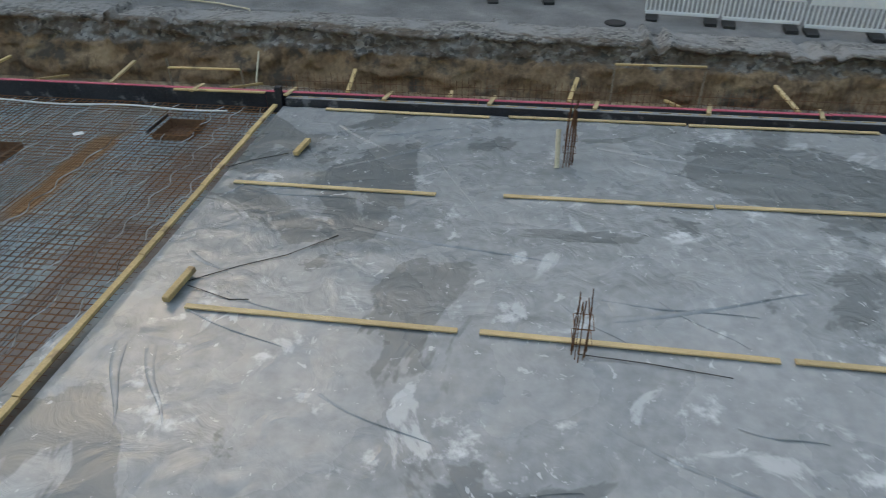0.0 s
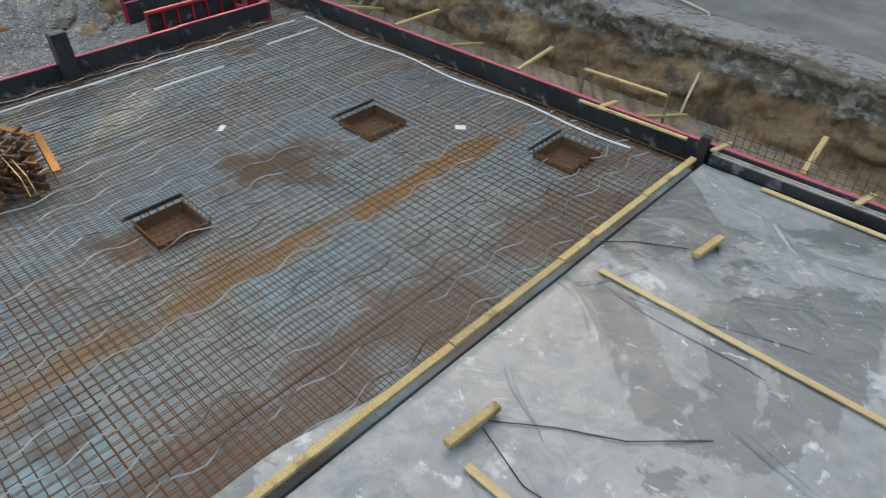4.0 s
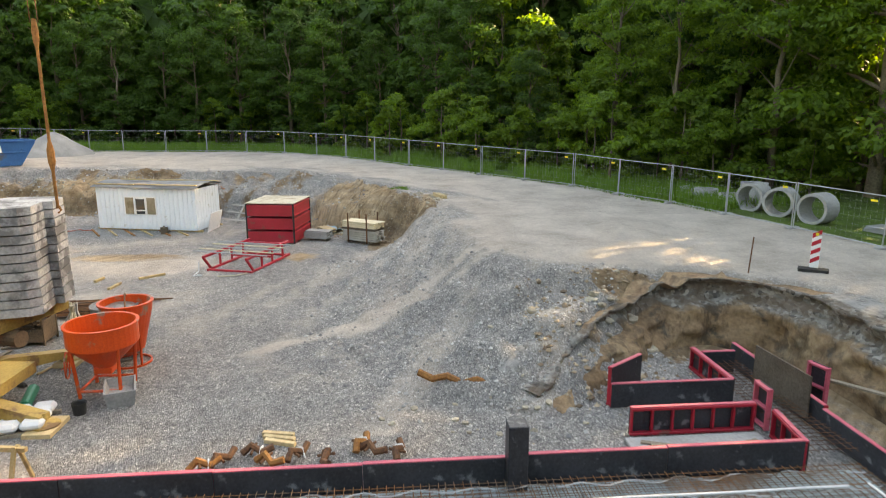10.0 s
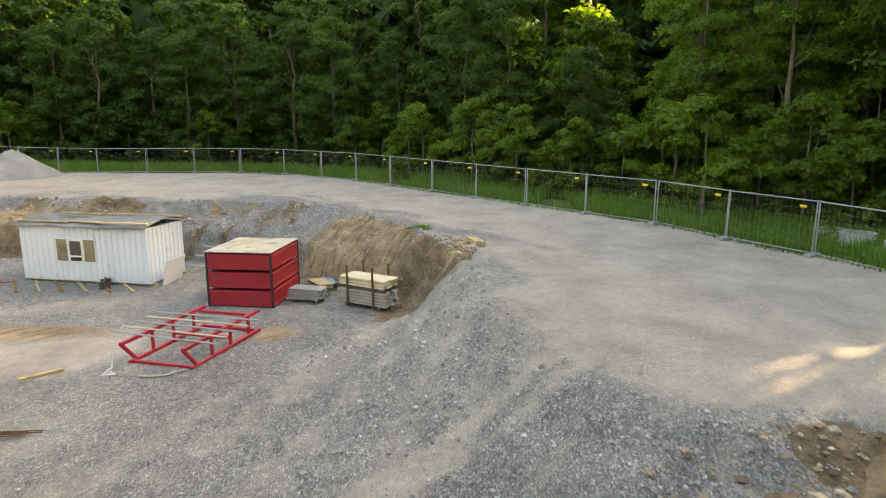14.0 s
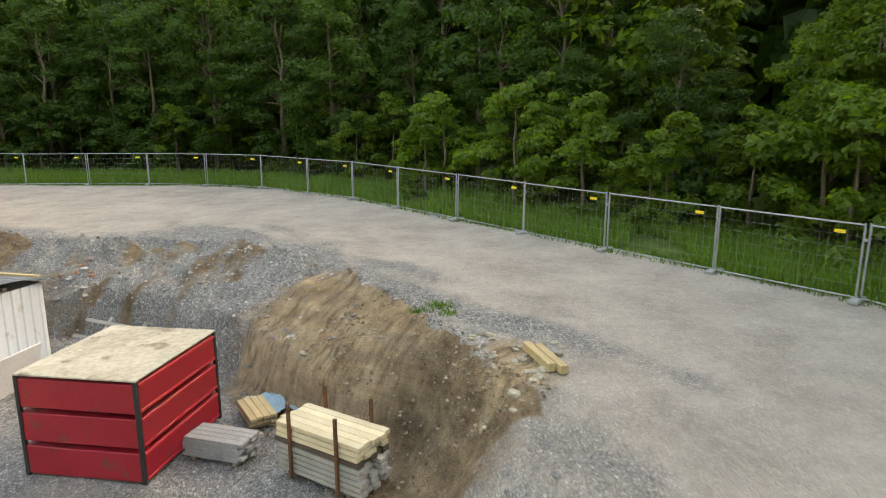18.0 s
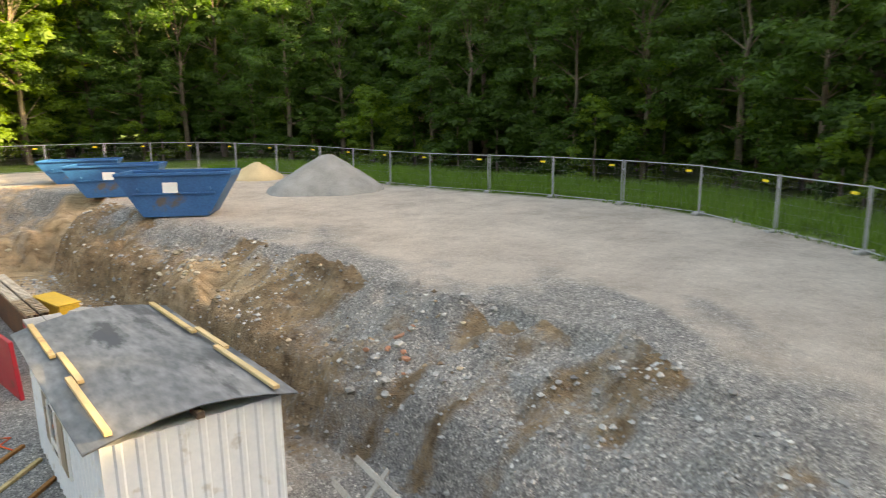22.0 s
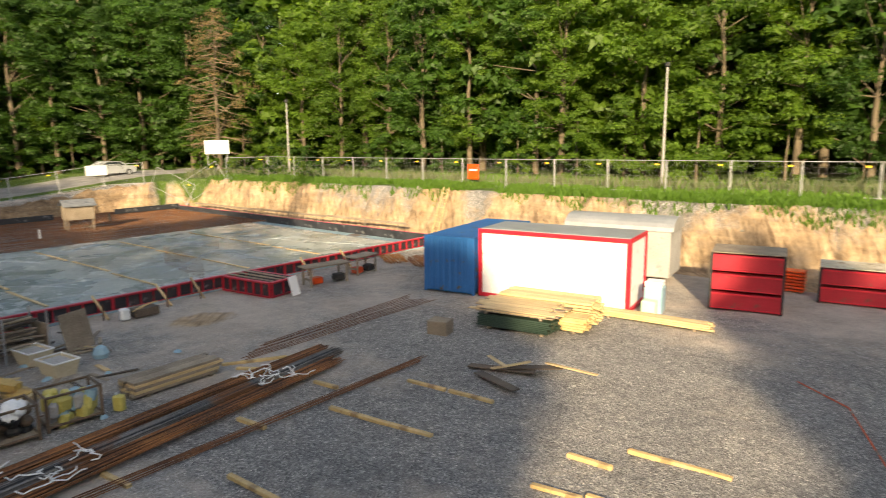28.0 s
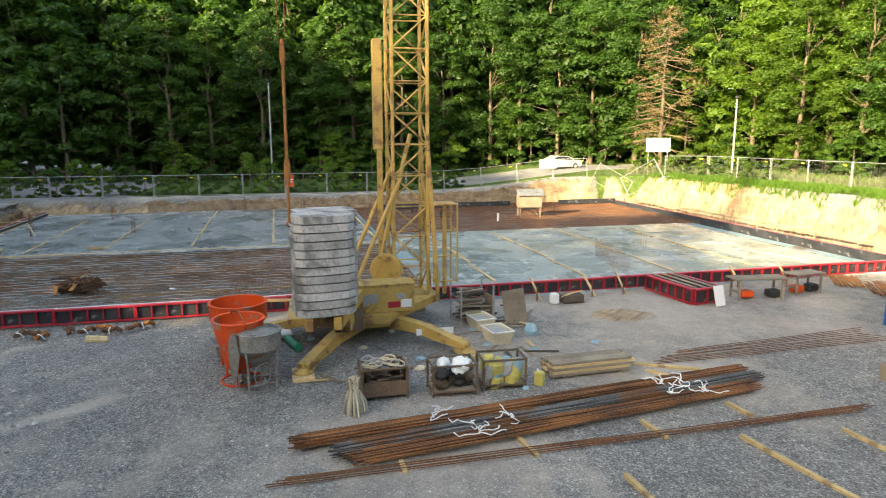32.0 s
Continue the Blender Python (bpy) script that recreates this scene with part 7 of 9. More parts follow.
tp = [Vector((-20.9, 20.2, 2.35)), Vector((-16.5, 20.8, 2.0)), Vector((-12.4, 20.6, 2.2))]
for k in range(30):
    f0, f1 = k / 30 * 2, (k + 1) / 30 * 2
    q0 = tp[int(f0)].lerp(tp[min(2, int(f0) + 1)], f0 % 1)
    q1 = tp[int(min(f1, 1.999))].lerp(tp[min(2, int(min(f1, 1.999)) + 1)], f1 - int(min(f1, 1.999)))
    part("tape_piece", MB().tube(q0, q1, 0.02, n=4), RED_BRIGHT if k % 2 else PLASTIC_WHITE, tape)
solid("steel_stake", MB().tube((-26.5, 16.9, 1.6), (-26.45, 16.95, 2.95), 0.02, n=6), RUST, "thin rusty stake at the pit edge", "stake")


def concrete_ring(x, y, r, h, lying, turn):
    ob = MB()
    prof = [(r, 0), (r, h), (r * 0.82, h), (r * 0.82, 0)]
    m = pose(0, 0, r, 90, 0, turn) if lying else None
    ob.lathe(prof, 28, m, close=True)
    solid("concrete_ring", ob, CONCRETE, "grey concrete shaft ring standing in the grass" if not lying else "grey concrete shaft ring lying in the grass", "concrete ring", "concrete rings in the meadow", m=pose(x, y, gz(x, y) - 0.02), smooth=False)


for x, y, r, h, l, t in ((-33.6, 24.1, 0.64, 0.9, True, 25), (-35.4, 23.5, 0.64, 0.9, True, 40), (-36.7, 23.1, 0.64, 0.9, True, 30), (-38.4, 22.7, 0.62, 0.5, False, 0), (-40.2, 22.3, 0.58, 0.5, False, 0), (-38.6, 23.9, 0.62, 1.0, False, 0), (-41.4, 22.1, 0.62, 0.4, False, 0)):
    concrete_ring(x, y, r, h, l, t)
gr = thing("grating_stack", (-31.2, 25.2, gz(-31.2, 25.2)), "stack of grey steel gratings in the grass", "grating", turn=15)
for k in range(4):
    part("grating", MB().box((0.03 * k, 0, 0.04 + 0.06 * k), (1.6, 0.9, 0.045), bev=0.008), GALV, gr)


def parked_car(x, y, turn, paint, label):
    ob = thing("parked_car", (x, y, gz(x, y)), label, "car", turn=turn)
    side = [(-2.1, 0.35), (-2.15, 0.75), (-1.95, 0.95), (-1.2, 1.0), (-0.55, 1.42), (0.9, 1.45), (1.7, 1.05), (2.1, 0.95), (2.15, 0.4), (1.9, 0.28), (-1.9, 0.28)]
    part("body", MB().prism([(a, b) for a, b in side], -0.82, 0.82, pose(0, 0, 0, 90, 0, 0)), paint, ob)
    for s in (-1, 1):
        part("side_window", MB().prism([(-1.0, 1.02), (-0.5, 1.36), (0.85, 1.38), (1.4, 1.08)], 0.825 * s - 0.004, 0.825 * s + 0.004, pose(0, 0, 0, 90, 0, 0)), GLASS_DARK, ob)
        for a in (-1.35, 1.3):
            w = part("wheel", MB().lathe([(0.2, -0.1), (0.31, -0.1), (0.33, -0.05), (0.33, 0.05), (0.31, 0.1), (0.2, 0.1)], 20, pose(a, 0.76 * s, 0.33, 90, 0, 0), close=True), BLACK, ob)
            part("rim", MB().lathe([(0.001, -0.08), (0.2, -0.08), (0.2, 0.08), (0.001, 0.08)], 14, pose(a, 0.76 * s, 0.33, 90, 0, 0)), GALV, w)
        part("headlight", MB().box((-2.1, 0.6 * s, 0.78), (0.1, 0.34, 0.14), bev=0.03), PLASTIC_WHITE, ob)
        part("tail_light", MB().box((2.12, 0.62 * s, 0.8), (0.07, 0.3, 0.16), bev=0.02), RED_BRIGHT, ob)


SILVER = surf("silver_car_paint", (0.5, 0.52, 0.54), (0.58, 0.6, 0.62), 0.3, 0.4, 1, 20, 0.0)
parked_car(-29.5, 32.3, 160, SILVER, "silver estate car parked on the grass")
parked_car(23.6, -32.4, 95, SILVER, "silver car parked on the street behind the fence")

# ---- lamp posts and signs ----
for x, y, h in ((22.0, -1.7, 10.0), (-28.6, -41.8, 7.2), (-55.3, -47.5, 7.0), (6.5, -41.0, 6.6)):
    ob = thing("lamp_post", (x, y, gz(x, y)), "slender grey street lamp post", "lamp post", "street lamps behind the fence")
    part("pole", MB().tube((0, 0, -0.1), (0, 0, h), 0.09, 0.055, n=10), CONCRETE if h < 9 else GALV, ob)
    part("lamp_head", MB().lathe([(0.06, h), (0.16, h + 0.05), (0.17, h + 0.2), (0.1, h + 0.28), (0.02, h + 0.3)], 12), BLACK, ob)


def sign_board(x, y, z, w, h, turn, mtl, label, legs):
    ob = thing("sign_board", (x, y, gz(x, y)), label, "sign", turn=turn)
    part("board", MB().box((0, 0, z), (w, 0.03, h), bev=0.006), mtl, ob)
    if legs:
        for s in (-0.4, 0.4):
            part("leg", MB().tube((s * w, 0.05, -0.1), (s * w, 0.05, z + h / 2), 0.04, n=8), GALV, ob)
    if mtl is ORANGE:
        part("text_bar", MB().box((0, 0.02, z + 0.12), (w * 0.7, 0.012, 0.1)), PLASTIC_WHITE, ob)
        part("text_bar", MB().box((0, 0.02, z - 0.1), (w * 0.6, 0.012, 0.06)), PLASTIC_WHITE, ob)
        part("text_bar", MB().box((0, -0.02, z + 0.12), (w * 0.7, 0.012, 0.1)), PLASTIC_WHITE, ob)


sign_board(15.35, -27.4, 1.45, 1.8, 0.85, 90, PLASTIC_WHITE, "blank white board hung on the site fence", False)
sign_board(13.4, -37.9, 2.6, 2.2, 1.3, 60, PLASTIC_WHITE, "large white notice board on two posts", True)
sign_board(15.9, -3.2, 1.2, 0.7, 1.0, 90, ORANGE, "orange warning board on the fence", False)
sign_board(-17.6, -37.3, 1.0, 0.9, 1.0, 180, ORANGE, "orange notice board on the fence above the bank", False)

# ---- loose things west of the foundation ----


def scatter_scrap():
    rnd = random.Random(21)
    for i in range(9):
        x, y = -19.9 - rnd.uniform(0, 0.7), 2.4 + 0.5 * i + rnd.uniform(-0.2, 0.2)
        ob = thing("rusty_clamp", (x, y, gz(x, y) + 0.02), "rust-brown formwork clamp with white strap", "clamp", "rusty clamps by the form", rnd.uniform(0, 180))
        part("jaw", MB().path([(-0.3, 0, 0.06), (-0.12, 0.06, 0.2), (0.1, -0.05, 0.1), (0.32, 0.04, 0.16)], 0.075, 6), RUST if i % 3 else RUST_ORANGE, ob)
        part("bolt", MB().tube((-0.1, -0.15, 0.12), (-0.05, 0.2, 0.16), 0.03, n=6), RUST, ob)
        if i % 2 == 0:
            part("strap", MB().path([(0.05, -0.14, 0.02), (0.08, -0.05, 0.2), (0.1, 0.08, 0.16), (0.07, 0.16, 0.02)], 0.018, 5), PLASTIC_WHITE, ob)


scatter_scrap()
solid("sheet_pile_offcut", MB().path([(-23.6, 6.8, 0.25), (-23.45, 7.15, 0.12), (-23.3, 7.5, 0.25), (-23.15, 7.85, 0.12), (-23.0, 8.2, 0.25), (-22.85, 8.6, 0.14)], 0.09, 6), RUST_ORANGE, "wavy rusty steel offcut on the gravel", "steel offcut", m=pose(0, 0, gz(-23.2, 7.7) - 0.12))
for k in range(3):
    solid("timber_offcut", MB().box((0, 0.35, 0.05), (0.12, 0.7, 0.09), bev=0.008), WOOD, "short pale timber offcut on the gravel", "timber", "timber offcuts on the gravel", m=pose(-21.35 + 0.16 * k, 3.35 + 0.05 * k, gz(-21.2, 3.6), 0, 0, -12 - 4 * k))


def hopper(x, y, ORANGE, label, size, turn, wrap=False):
    ob = thing("concrete_hopper", (x, y, -0.1), label, "hopper", "concrete hoppers", turn)
    ob.matrix_basis = ob.matrix_basis @ Matrix.Diagonal((size, size, 1.0 + 0.15 * (size > 1), 1))
    part("bowl", MB().lathe([(0.18, 0.55), (0.72, 1.05), (0.76, 1.1), (0.76, 1.5), (0.79, 1.5), (0.79, 1.54), (0.72, 1.54), (0.7, 1.12), (0.14, 0.6)], 36), ORANGE, ob, smooth=False)
    part("concrete_crust", MB().lathe([(0.001, 1.12), (0.4, 1.14), (0.52, 1.18)], 30), CONCRETE, ob, "dark concrete residue inside")
    for a in (45, 135, 225, 315):
        c, s = math.cos(radians(a)), math.sin(radians(a))
        part("leg", MB().tube((0.62 * c, 0.62 * s, 0.0), (0.72 * c, 0.72 * s, 1.15), 0.04, n=8), ORANGE, ob)
        d = radians(a + 90)
        part("stretcher", MB().tube((0.63 * c, 0.63 * s, 0.15), (0.63 * math.cos(d), 0.63 * math.sin(d), 0.15), 0.03, n=6), ORANGE, ob)
    part("outlet", MB().box((0, 0, 0.5), (0.4, 0.4, 0.14), bev=0.02), ORANGE, ob)
    wheel = part("hand_wheel", MB().lathe([(0.27, -0.015), (0.3, -0.015), (0.3, 0.015), (0.27, 0.015)], 24, pose(-0.1, -0.9, 0.55, 90, 0, 15), close=True), ORANGE, ob)
    if wrap:
        part("base_ring", MB().lathe([(0.66, 0.0), (0.7, 0.0), (0.7, 0.05), (0.66, 0.05)], 28, close=True), ORANGE, ob)
        part("cover_film", MB().lathe([(0.8, 1.5), (0.45, 1.58), (0.001, 1.62)], 13), COVER_FILM, ob, "dirty grey plastic over the bowl")
        drape = [(0.82 * math.cos(a), 0.82 * math.sin(a), z) for z in (1.52, 1.0, 0.3) for a in (1.7, 2.2, 2.7, 3.2, 3.7)]
        drape = [(x_ * (1.0 + 0.1 * ((i * 7) % 3)), y_ * (1.0 - 0.06 * ((i * 5) % 3)), z_) for i, (x_, y_, z_) in enumerate(drape)]
        part("film_drape", MB().add(drape, [(5 * r + c, 5 * r + c + 1, 5 * r + c + 6, 5 * r + c + 5) for r in (0, 1) for c in range(4)]), COVER_FILM, ob, "torn plastic hanging down the side")
    for a in (0, 60, 120):
        part("spoke", MB().tube((-0.1 + 0.27 * math.cos(radians(a)), -0.9, 0.55 + 0.27 * math.sin(radians(a))), (-0.1 - 0.27 * math.cos(radians(a)), -0.9, 0.55 - 0.27 * math.sin(radians(a))), 0.012, n=5), ORANGE, wheel)


def bucket(x, y, mtl, label):
    ob = thing("concrete_bucket", (x, y, -0.1), label, "bucket", "crane buckets", 20)
    ob.matrix_basis = ob.matrix_basis @ Matrix.Diagonal((1.12, 1.12, 1.0, 1))
    part("body", MB().lathe([(0.12, 0.25), (0.34, 0.42), (0.58, 1.5), (0.6, 1.72), (0.63, 1.72), (0.63, 1.76), (0.56, 1.76), (0.54, 1.5), (0.3, 0.46)], 32), mtl, ob)
    # The dark wood material makes the inside of the bucket dark.
    part("fill", MB().lathe([(0.001, 1.0), (0.43, 1.04)], 24), WOOD_DARK, ob, "dark concrete residue")
    for a in (30, 150, 270):
        c, s = math.cos(radians(a)), math.sin(radians(a))
        part("leg", MB().tube((0.45 * c, 0.45 * s, 0.02), (0.5 * c, 0.5 * s, 0.9), 0.03, n=6), mtl, ob)
    part("base_ring", MB().lathe([(0.44, 0.0), (0.48, 0.0), (0.48, 0.05), (0.44, 0.05)], 28, close=True), mtl, ob)
    part("bail", MB().path([(-0.6, 0, 1.6), (-0.55, 0, 1.8), (0, 0, 1.95), (0.55, 0, 1.8), (0.6, 0, 1.6)], 0.02, 6), RUST, ob)
    part("lever", MB().tube((0.2, -0.5, 0.5), (0.45, -0.75, 0.8), 0.02, n=6), RUST, ob)


COVER_FILM = surf("dirty_plastic_wrap", (0.07, 0.066, 0.058), (0.24, 0.23, 0.21), 0.3, 0, 2, 9, 0.4)
GREY_STEEL = surf("concrete_stained_steel", (0.14, 0.13, 0.12), (0.34, 0.325, 0.3), 0.8, 0.1, 2.5, 20, 0.4, spots=(0.2, 0.11, 0.06), spot_amount=0.25)
hopper(-24.05, -0.9, ORANGE, "orange round concrete hopper on a leg frame", 1.08, 0)
bucket(-25.85, -1.0, ORANGE, "tall orange conical concrete bucket")
hopper(-26.35, -1.5, GREY_STEEL, "concrete-stained grey hopper draped with dirty plastic", 0.8, -75, True)
pl = thing("sack_pallet", (-22.2, -1.9, -0.1), "pallet with white sacks under plastic", "pallet", turn=10)
for k in range(3):
    part("bearer", MB().box((-0.5 + 0.5 * k, 0, 0.05), (0.1, 1.1, 0.1), bev=0.006), WOOD_GREY, pl)
for k in range(6):
    part("sack", MB().box((-0.4 + 0.4 * (k % 3), -0.25 + 0.5 * (k // 3), 0.22 + 0.02 * (k % 2)), (0.38, 0.46, 0.2), bev=0.07), PLASTIC_WHITE, pl)
tb = thing("mortar_tub", (-23.4, -0.35, -0.1), "grey rectangular mortar tub with water", "tub", turn=20)
part("shell", MB().add([(-0.42, -0.28, 0), (0.42, -0.28, 0), (0.42, 0.28, 0), (-0.42, 0.28, 0), (-0.5, -0.35, 0.4), (0.5, -0.35, 0.4), (0.5, 0.35, 0.4), (-0.5, 0.35, 0.4), (-0.46, -0.31, 0.4), (0.46, -0.31, 0.4), (0.46, 0.31, 0.4), (-0.46, 0.31, 0.4), (-0.4, -0.25, 0.2), (0.4, -0.25, 0.2), (0.4, 0.25, 0.2), (-0.4, 0.25, 0.2)],
     [(0, 1, 5, 4), (1, 2, 6, 5), (2, 3, 7, 6), (3, 0, 4, 7), (4, 5, 9, 8), (5, 6, 10, 9), (6, 7, 11, 10), (7, 4, 8, 11), (8, 9, 13, 12), (9, 10, 14, 13), (10, 11, 15, 14), (11, 8, 12, 15), (12, 13, 14, 15)]), CONCRETE, tb)
solid("bucket", MB().lathe([(0.13, 0), (0.16, 0.3), (0.17, 0.3), (0.14, 0.28), (0.12, 0.02)], 18), BLACK, "small black builder's bucket", "bucket", m=pose(-22.7, -1.0, -0.1))
solid("green_pipe", MB().tube((-23.9, -2.6, 0.05), (-22.9, -2.3, 0.05), 0.13, n=14), GREEN_PAINT, "short green plastic pipe under the crane", "pipe")
tr = thing("trestle", (-20.0, -1.7, -0.1), "rough wooden trestle by the form", "trestle", turn=80)
part("top_rail", MB().box((0, 0, 0.72), (2.2, 0.09, 0.09), bev=0.006), WOOD_YELLOW, tr)
for sx in (-0.9, 0.9):
    for sy in (-1, 1):
        part("leg", MB().box((0, 0, 0), (0.08, 0.05, 0.85), pose(sx, 0.17 * sy, 0.38, 18 * sy, 0, 0), bev=0.005), WOOD_YELLOW, tr)


WOOD_FRESH = surf("fresh_white_wood", (0.58, 0.47, 0.3), (0.76, 0.66, 0.47), 0.7, 0, 1.5, 30, 0.3, per_object=0.12)
DARK_PLANK = surf("dark_grey_planks", (0.05, 0.055, 0.06), (0.14, 0.15, 0.16), 0.7, 0, 1.5, 25, 0.3, per_object=0.2)


def timber_stack(at, turn, L, rows, layers, w, h, mtl, label, name="timber_stack", group="timber stacks", posts=False, gap=0.012, jitter=0.05):
    rnd = random.Random(int(abs(at[0] * 13 + at[1] * 7)))
    ob = thing(name, at, label, "timber stack", group, turn)
    for x in (0.15 * L, 0.85 * L):
        part("bearer", MB().box((x, rows * (w + gap) / 2, 0.04), (0.09, rows * (w + gap), 0.08), bev=0.005), WOOD_GREY, ob)
    for k in range(layers):
        for r in range(rows):
            ln_ = L * rnd.uniform(0.93, 1.0)
            m_ = mtl[k % len(mtl)] if isinstance(mtl, (list, tuple)) else mtl
            part("board", MB().box((ln_ / 2 + rnd.uniform(-jitter, jitter), r * (w + gap) + w / 2, 0.08 + k * h + h / 2), (ln_, w, h - (0.006 if h < 0.1 else 0.026)), bev=0.006), m_, ob)
    if posts:
        for x in (0.2 * L, 0.75 * L):
            for y in (-0.04, rows * (w + gap) + 0.04):
                part("stake", MB().box((x, y, 0.75), (0.06, 0.06, 1.5), bev=0.006), RUST, ob)
    return ob


timber_stack((-28.0, -9.2, -0.1), -88, 2.55, 4, 5, 0.16, 0.08, [WOOD_GREY, WOOD], "weathered formwork beams stacked on bearers")
# The one WOOD_DARK layer is the shaded gap between two bundles, painted in.
timber_stack((-41.75, 3.75, -0.05), 56, 2.1, 5, 9, 0.17, 0.11, [WOOD_PALE] * 5 + [WOOD_DARK] + [WOOD_FRESH] * 3, "strapped stack of sawn timber between steel stakes", posts=True)
timber_stack((-42.35, 1.75, -0.1), 72, 1.35, 4, 6, 0.15, 0.07, CONCRETE, "small stack of grey plastic-coated planks")
timber_stack((-30.9, -19.6, -0.1), 188, 2.7, 8, 7, 0.24, 0.06, DARK_GREEN, "stack of dark green formwork panels")
timber_stack((-30.8, -19.5, 0.42), 190, 2.8, 9, 4, 0.2, 0.035, [WOOD_GREY, WOOD], "weathered boards laid on the green panels", jitter=0.25)
timber_stack((-30.6, -21.3, -0.1), 188, 3.6, 8, 7, 0.14, 0.11, WOOD, "fresh pale timber stacked beside the container")
timber_stack((-31.5, -20.5, -0.1), 188, 2.8, 5, 5, 0.14, 0.09, WOOD_YELLOW, "yellow formwork beams stacked on bearers")
timber_stack((-33.3, -23.2, -0.1), 184.5, 4.2, 3, 3, 0.16, 0.07, WOOD, "long fresh planks stacked in the sun")
timber_stack((-47.56, -20.25, -0.1), 268, 2.4, 4, 7, 0.17, 0.12, [WOOD_GREY, WOOD_PALE], "formwork beams stacked in rows")
# WOOD_DARK layers here stand for the shaded gaps between the walers.
timber_stack((-48.7, -20.2, -0.1), 262, 3.2, 4, 6, 0.18, 0.13, [RED, WOOD_DARK, RED, WOOD_DARK, RED, WOOD_PALE], "red steel walers stacked under a board")
timber_stack((-48.3, -23.2, -0.1), 273, 4.2, 4, 6, 0.18, 0.1, DARK_PLANK, "dark grey scaffold planks stacked by the bank")
timber_stack((-44.4, 2.2, -0.05), 30, 1.2, 4, 3, 0.14, 0.07, [WOOD, WOOD_GREY], "short offcuts stacked behind the red boxes")
solid("wooden_box", MB().box((0, 0, 0.24), (0.7, 0.6, 0.48), bev=0.02), WOOD_GREY, "small weathered wooden box", "box", m=pose(-30.35, -18.25, -0.1, 0, 0, 15))
for k, (x, y, t, L) in enumerate(((-33.0, -16.3, 195, 1.9), (-33.6, -15.9, 160, 1.7), (-34.1, -16.6, 210, 1.5), (-33.9, -16.1, 240, 1.2), (-34.9, -17.3, 175, 1.6), (-33.4, -16.7, 150, 1.1))):
    solid("loose_board", MB().box((L / 2, 0, 0.02), (L, 0.28 if k < 3 else 0.12, 0.035), bev=0.005), WOOD_DARK if k < 3 else WOOD, "loose board thrown on the gravel", "board", "boards thrown on the gravel", m=pose(x, y, -0.06 + 0.05 * k, 0, -2, t))
for (x0, y0), (x1, y1) in (((-32.1, -11.95), (-33.5, -12.1)), ((-33.5, -12.1), (-35.0, -12.3)), ((-32.4, -14.4), (-33.6, -14.5)), ((-33.7, -14.52), (-35.0, -14.62)), ((-33.0, -8.6), (-34.8, -8.65)), ((-38.6, -14.3), (-40.6, -14.42)), ((-37.7, -13.38), (-38.65, -13.42)),
                           ((-41.6, -14.22), (-42.6, -14.15)), ((-37.75, -11.9), (-38.7, -12.05)), ((-38.72, -12.2), (-39.78, -12.3)), ((-39.6, -11.4), (-40.6, -11.5)), ((-28.0, -12.1), (-29.0, -12.8)), ((-27.4, -12.0), (-28.3, -13.6)), ((-31.0, -4.4), (-31.9, -4.4)), ((-31.0, -7.1), (-31.9, -7.2)), ((-30.9, -10.2), (-31.8, -10.3)), ((-30.5, -12.8), (-31.3, -12.9)),
                           ((-33.4, -4.6), (-34.3, -4.5)), ((-35.2, -5.5), (-34.6, -5.6)), ((-35.6, -3.2), (-34.9, -4.0))):
    board((x0, y0), (x1, y1), 0.11, 0.09, -0.11, WOOD_YELLOW, "yellow wooden bearer lying on the gravel", "bearer_beam", "bearers on the gravel")


def strap_tie(x, y, seed):
    rnd = random.Random(seed)
    mb = MB()
    for k in range(4):
        a = rnd.uniform(0, 6.28)
        pts = [(x + 0.05 * k, y, 0.2)]
        for i in range(5):
            a += rnd.uniform(-1.4, 1.4)
            p = pts[-1]
            pts.append((p[0] + 0.13 * math.cos(a), p[1] + 0.13 * math.sin(a), max(0.08, p[2] + rnd.uniform(-0.05, 0.07))))
        mb.path(pts, 0.016, 4)
    solid("lifting_strap", mb, PLASTIC_WHITE, "tangled white lifting strap on the bars", "strap", "straps on the steel bars")


for i, (x, y) in enumerate(((-30.1, -5.4), (-30.6, -6.2), (-30.5, -7.2), (-31.1, -6.2), (-29.6, -11.6), (-29.9, -12.0), (-30.2, -11.4), (-30.3, -12.4))):
    strap_tie(x, y, i)
for k in range(9):
    rebar_bundle("loose_bar", (-27.6 + 0.11 * k, -12.4 - 0.2 * k, -0.07), (-27.5 + 0.17 * k, -21.2, -0.07), 1, 0.012, RUST, "single long reinforcing bar on the gravel", 40 + k)


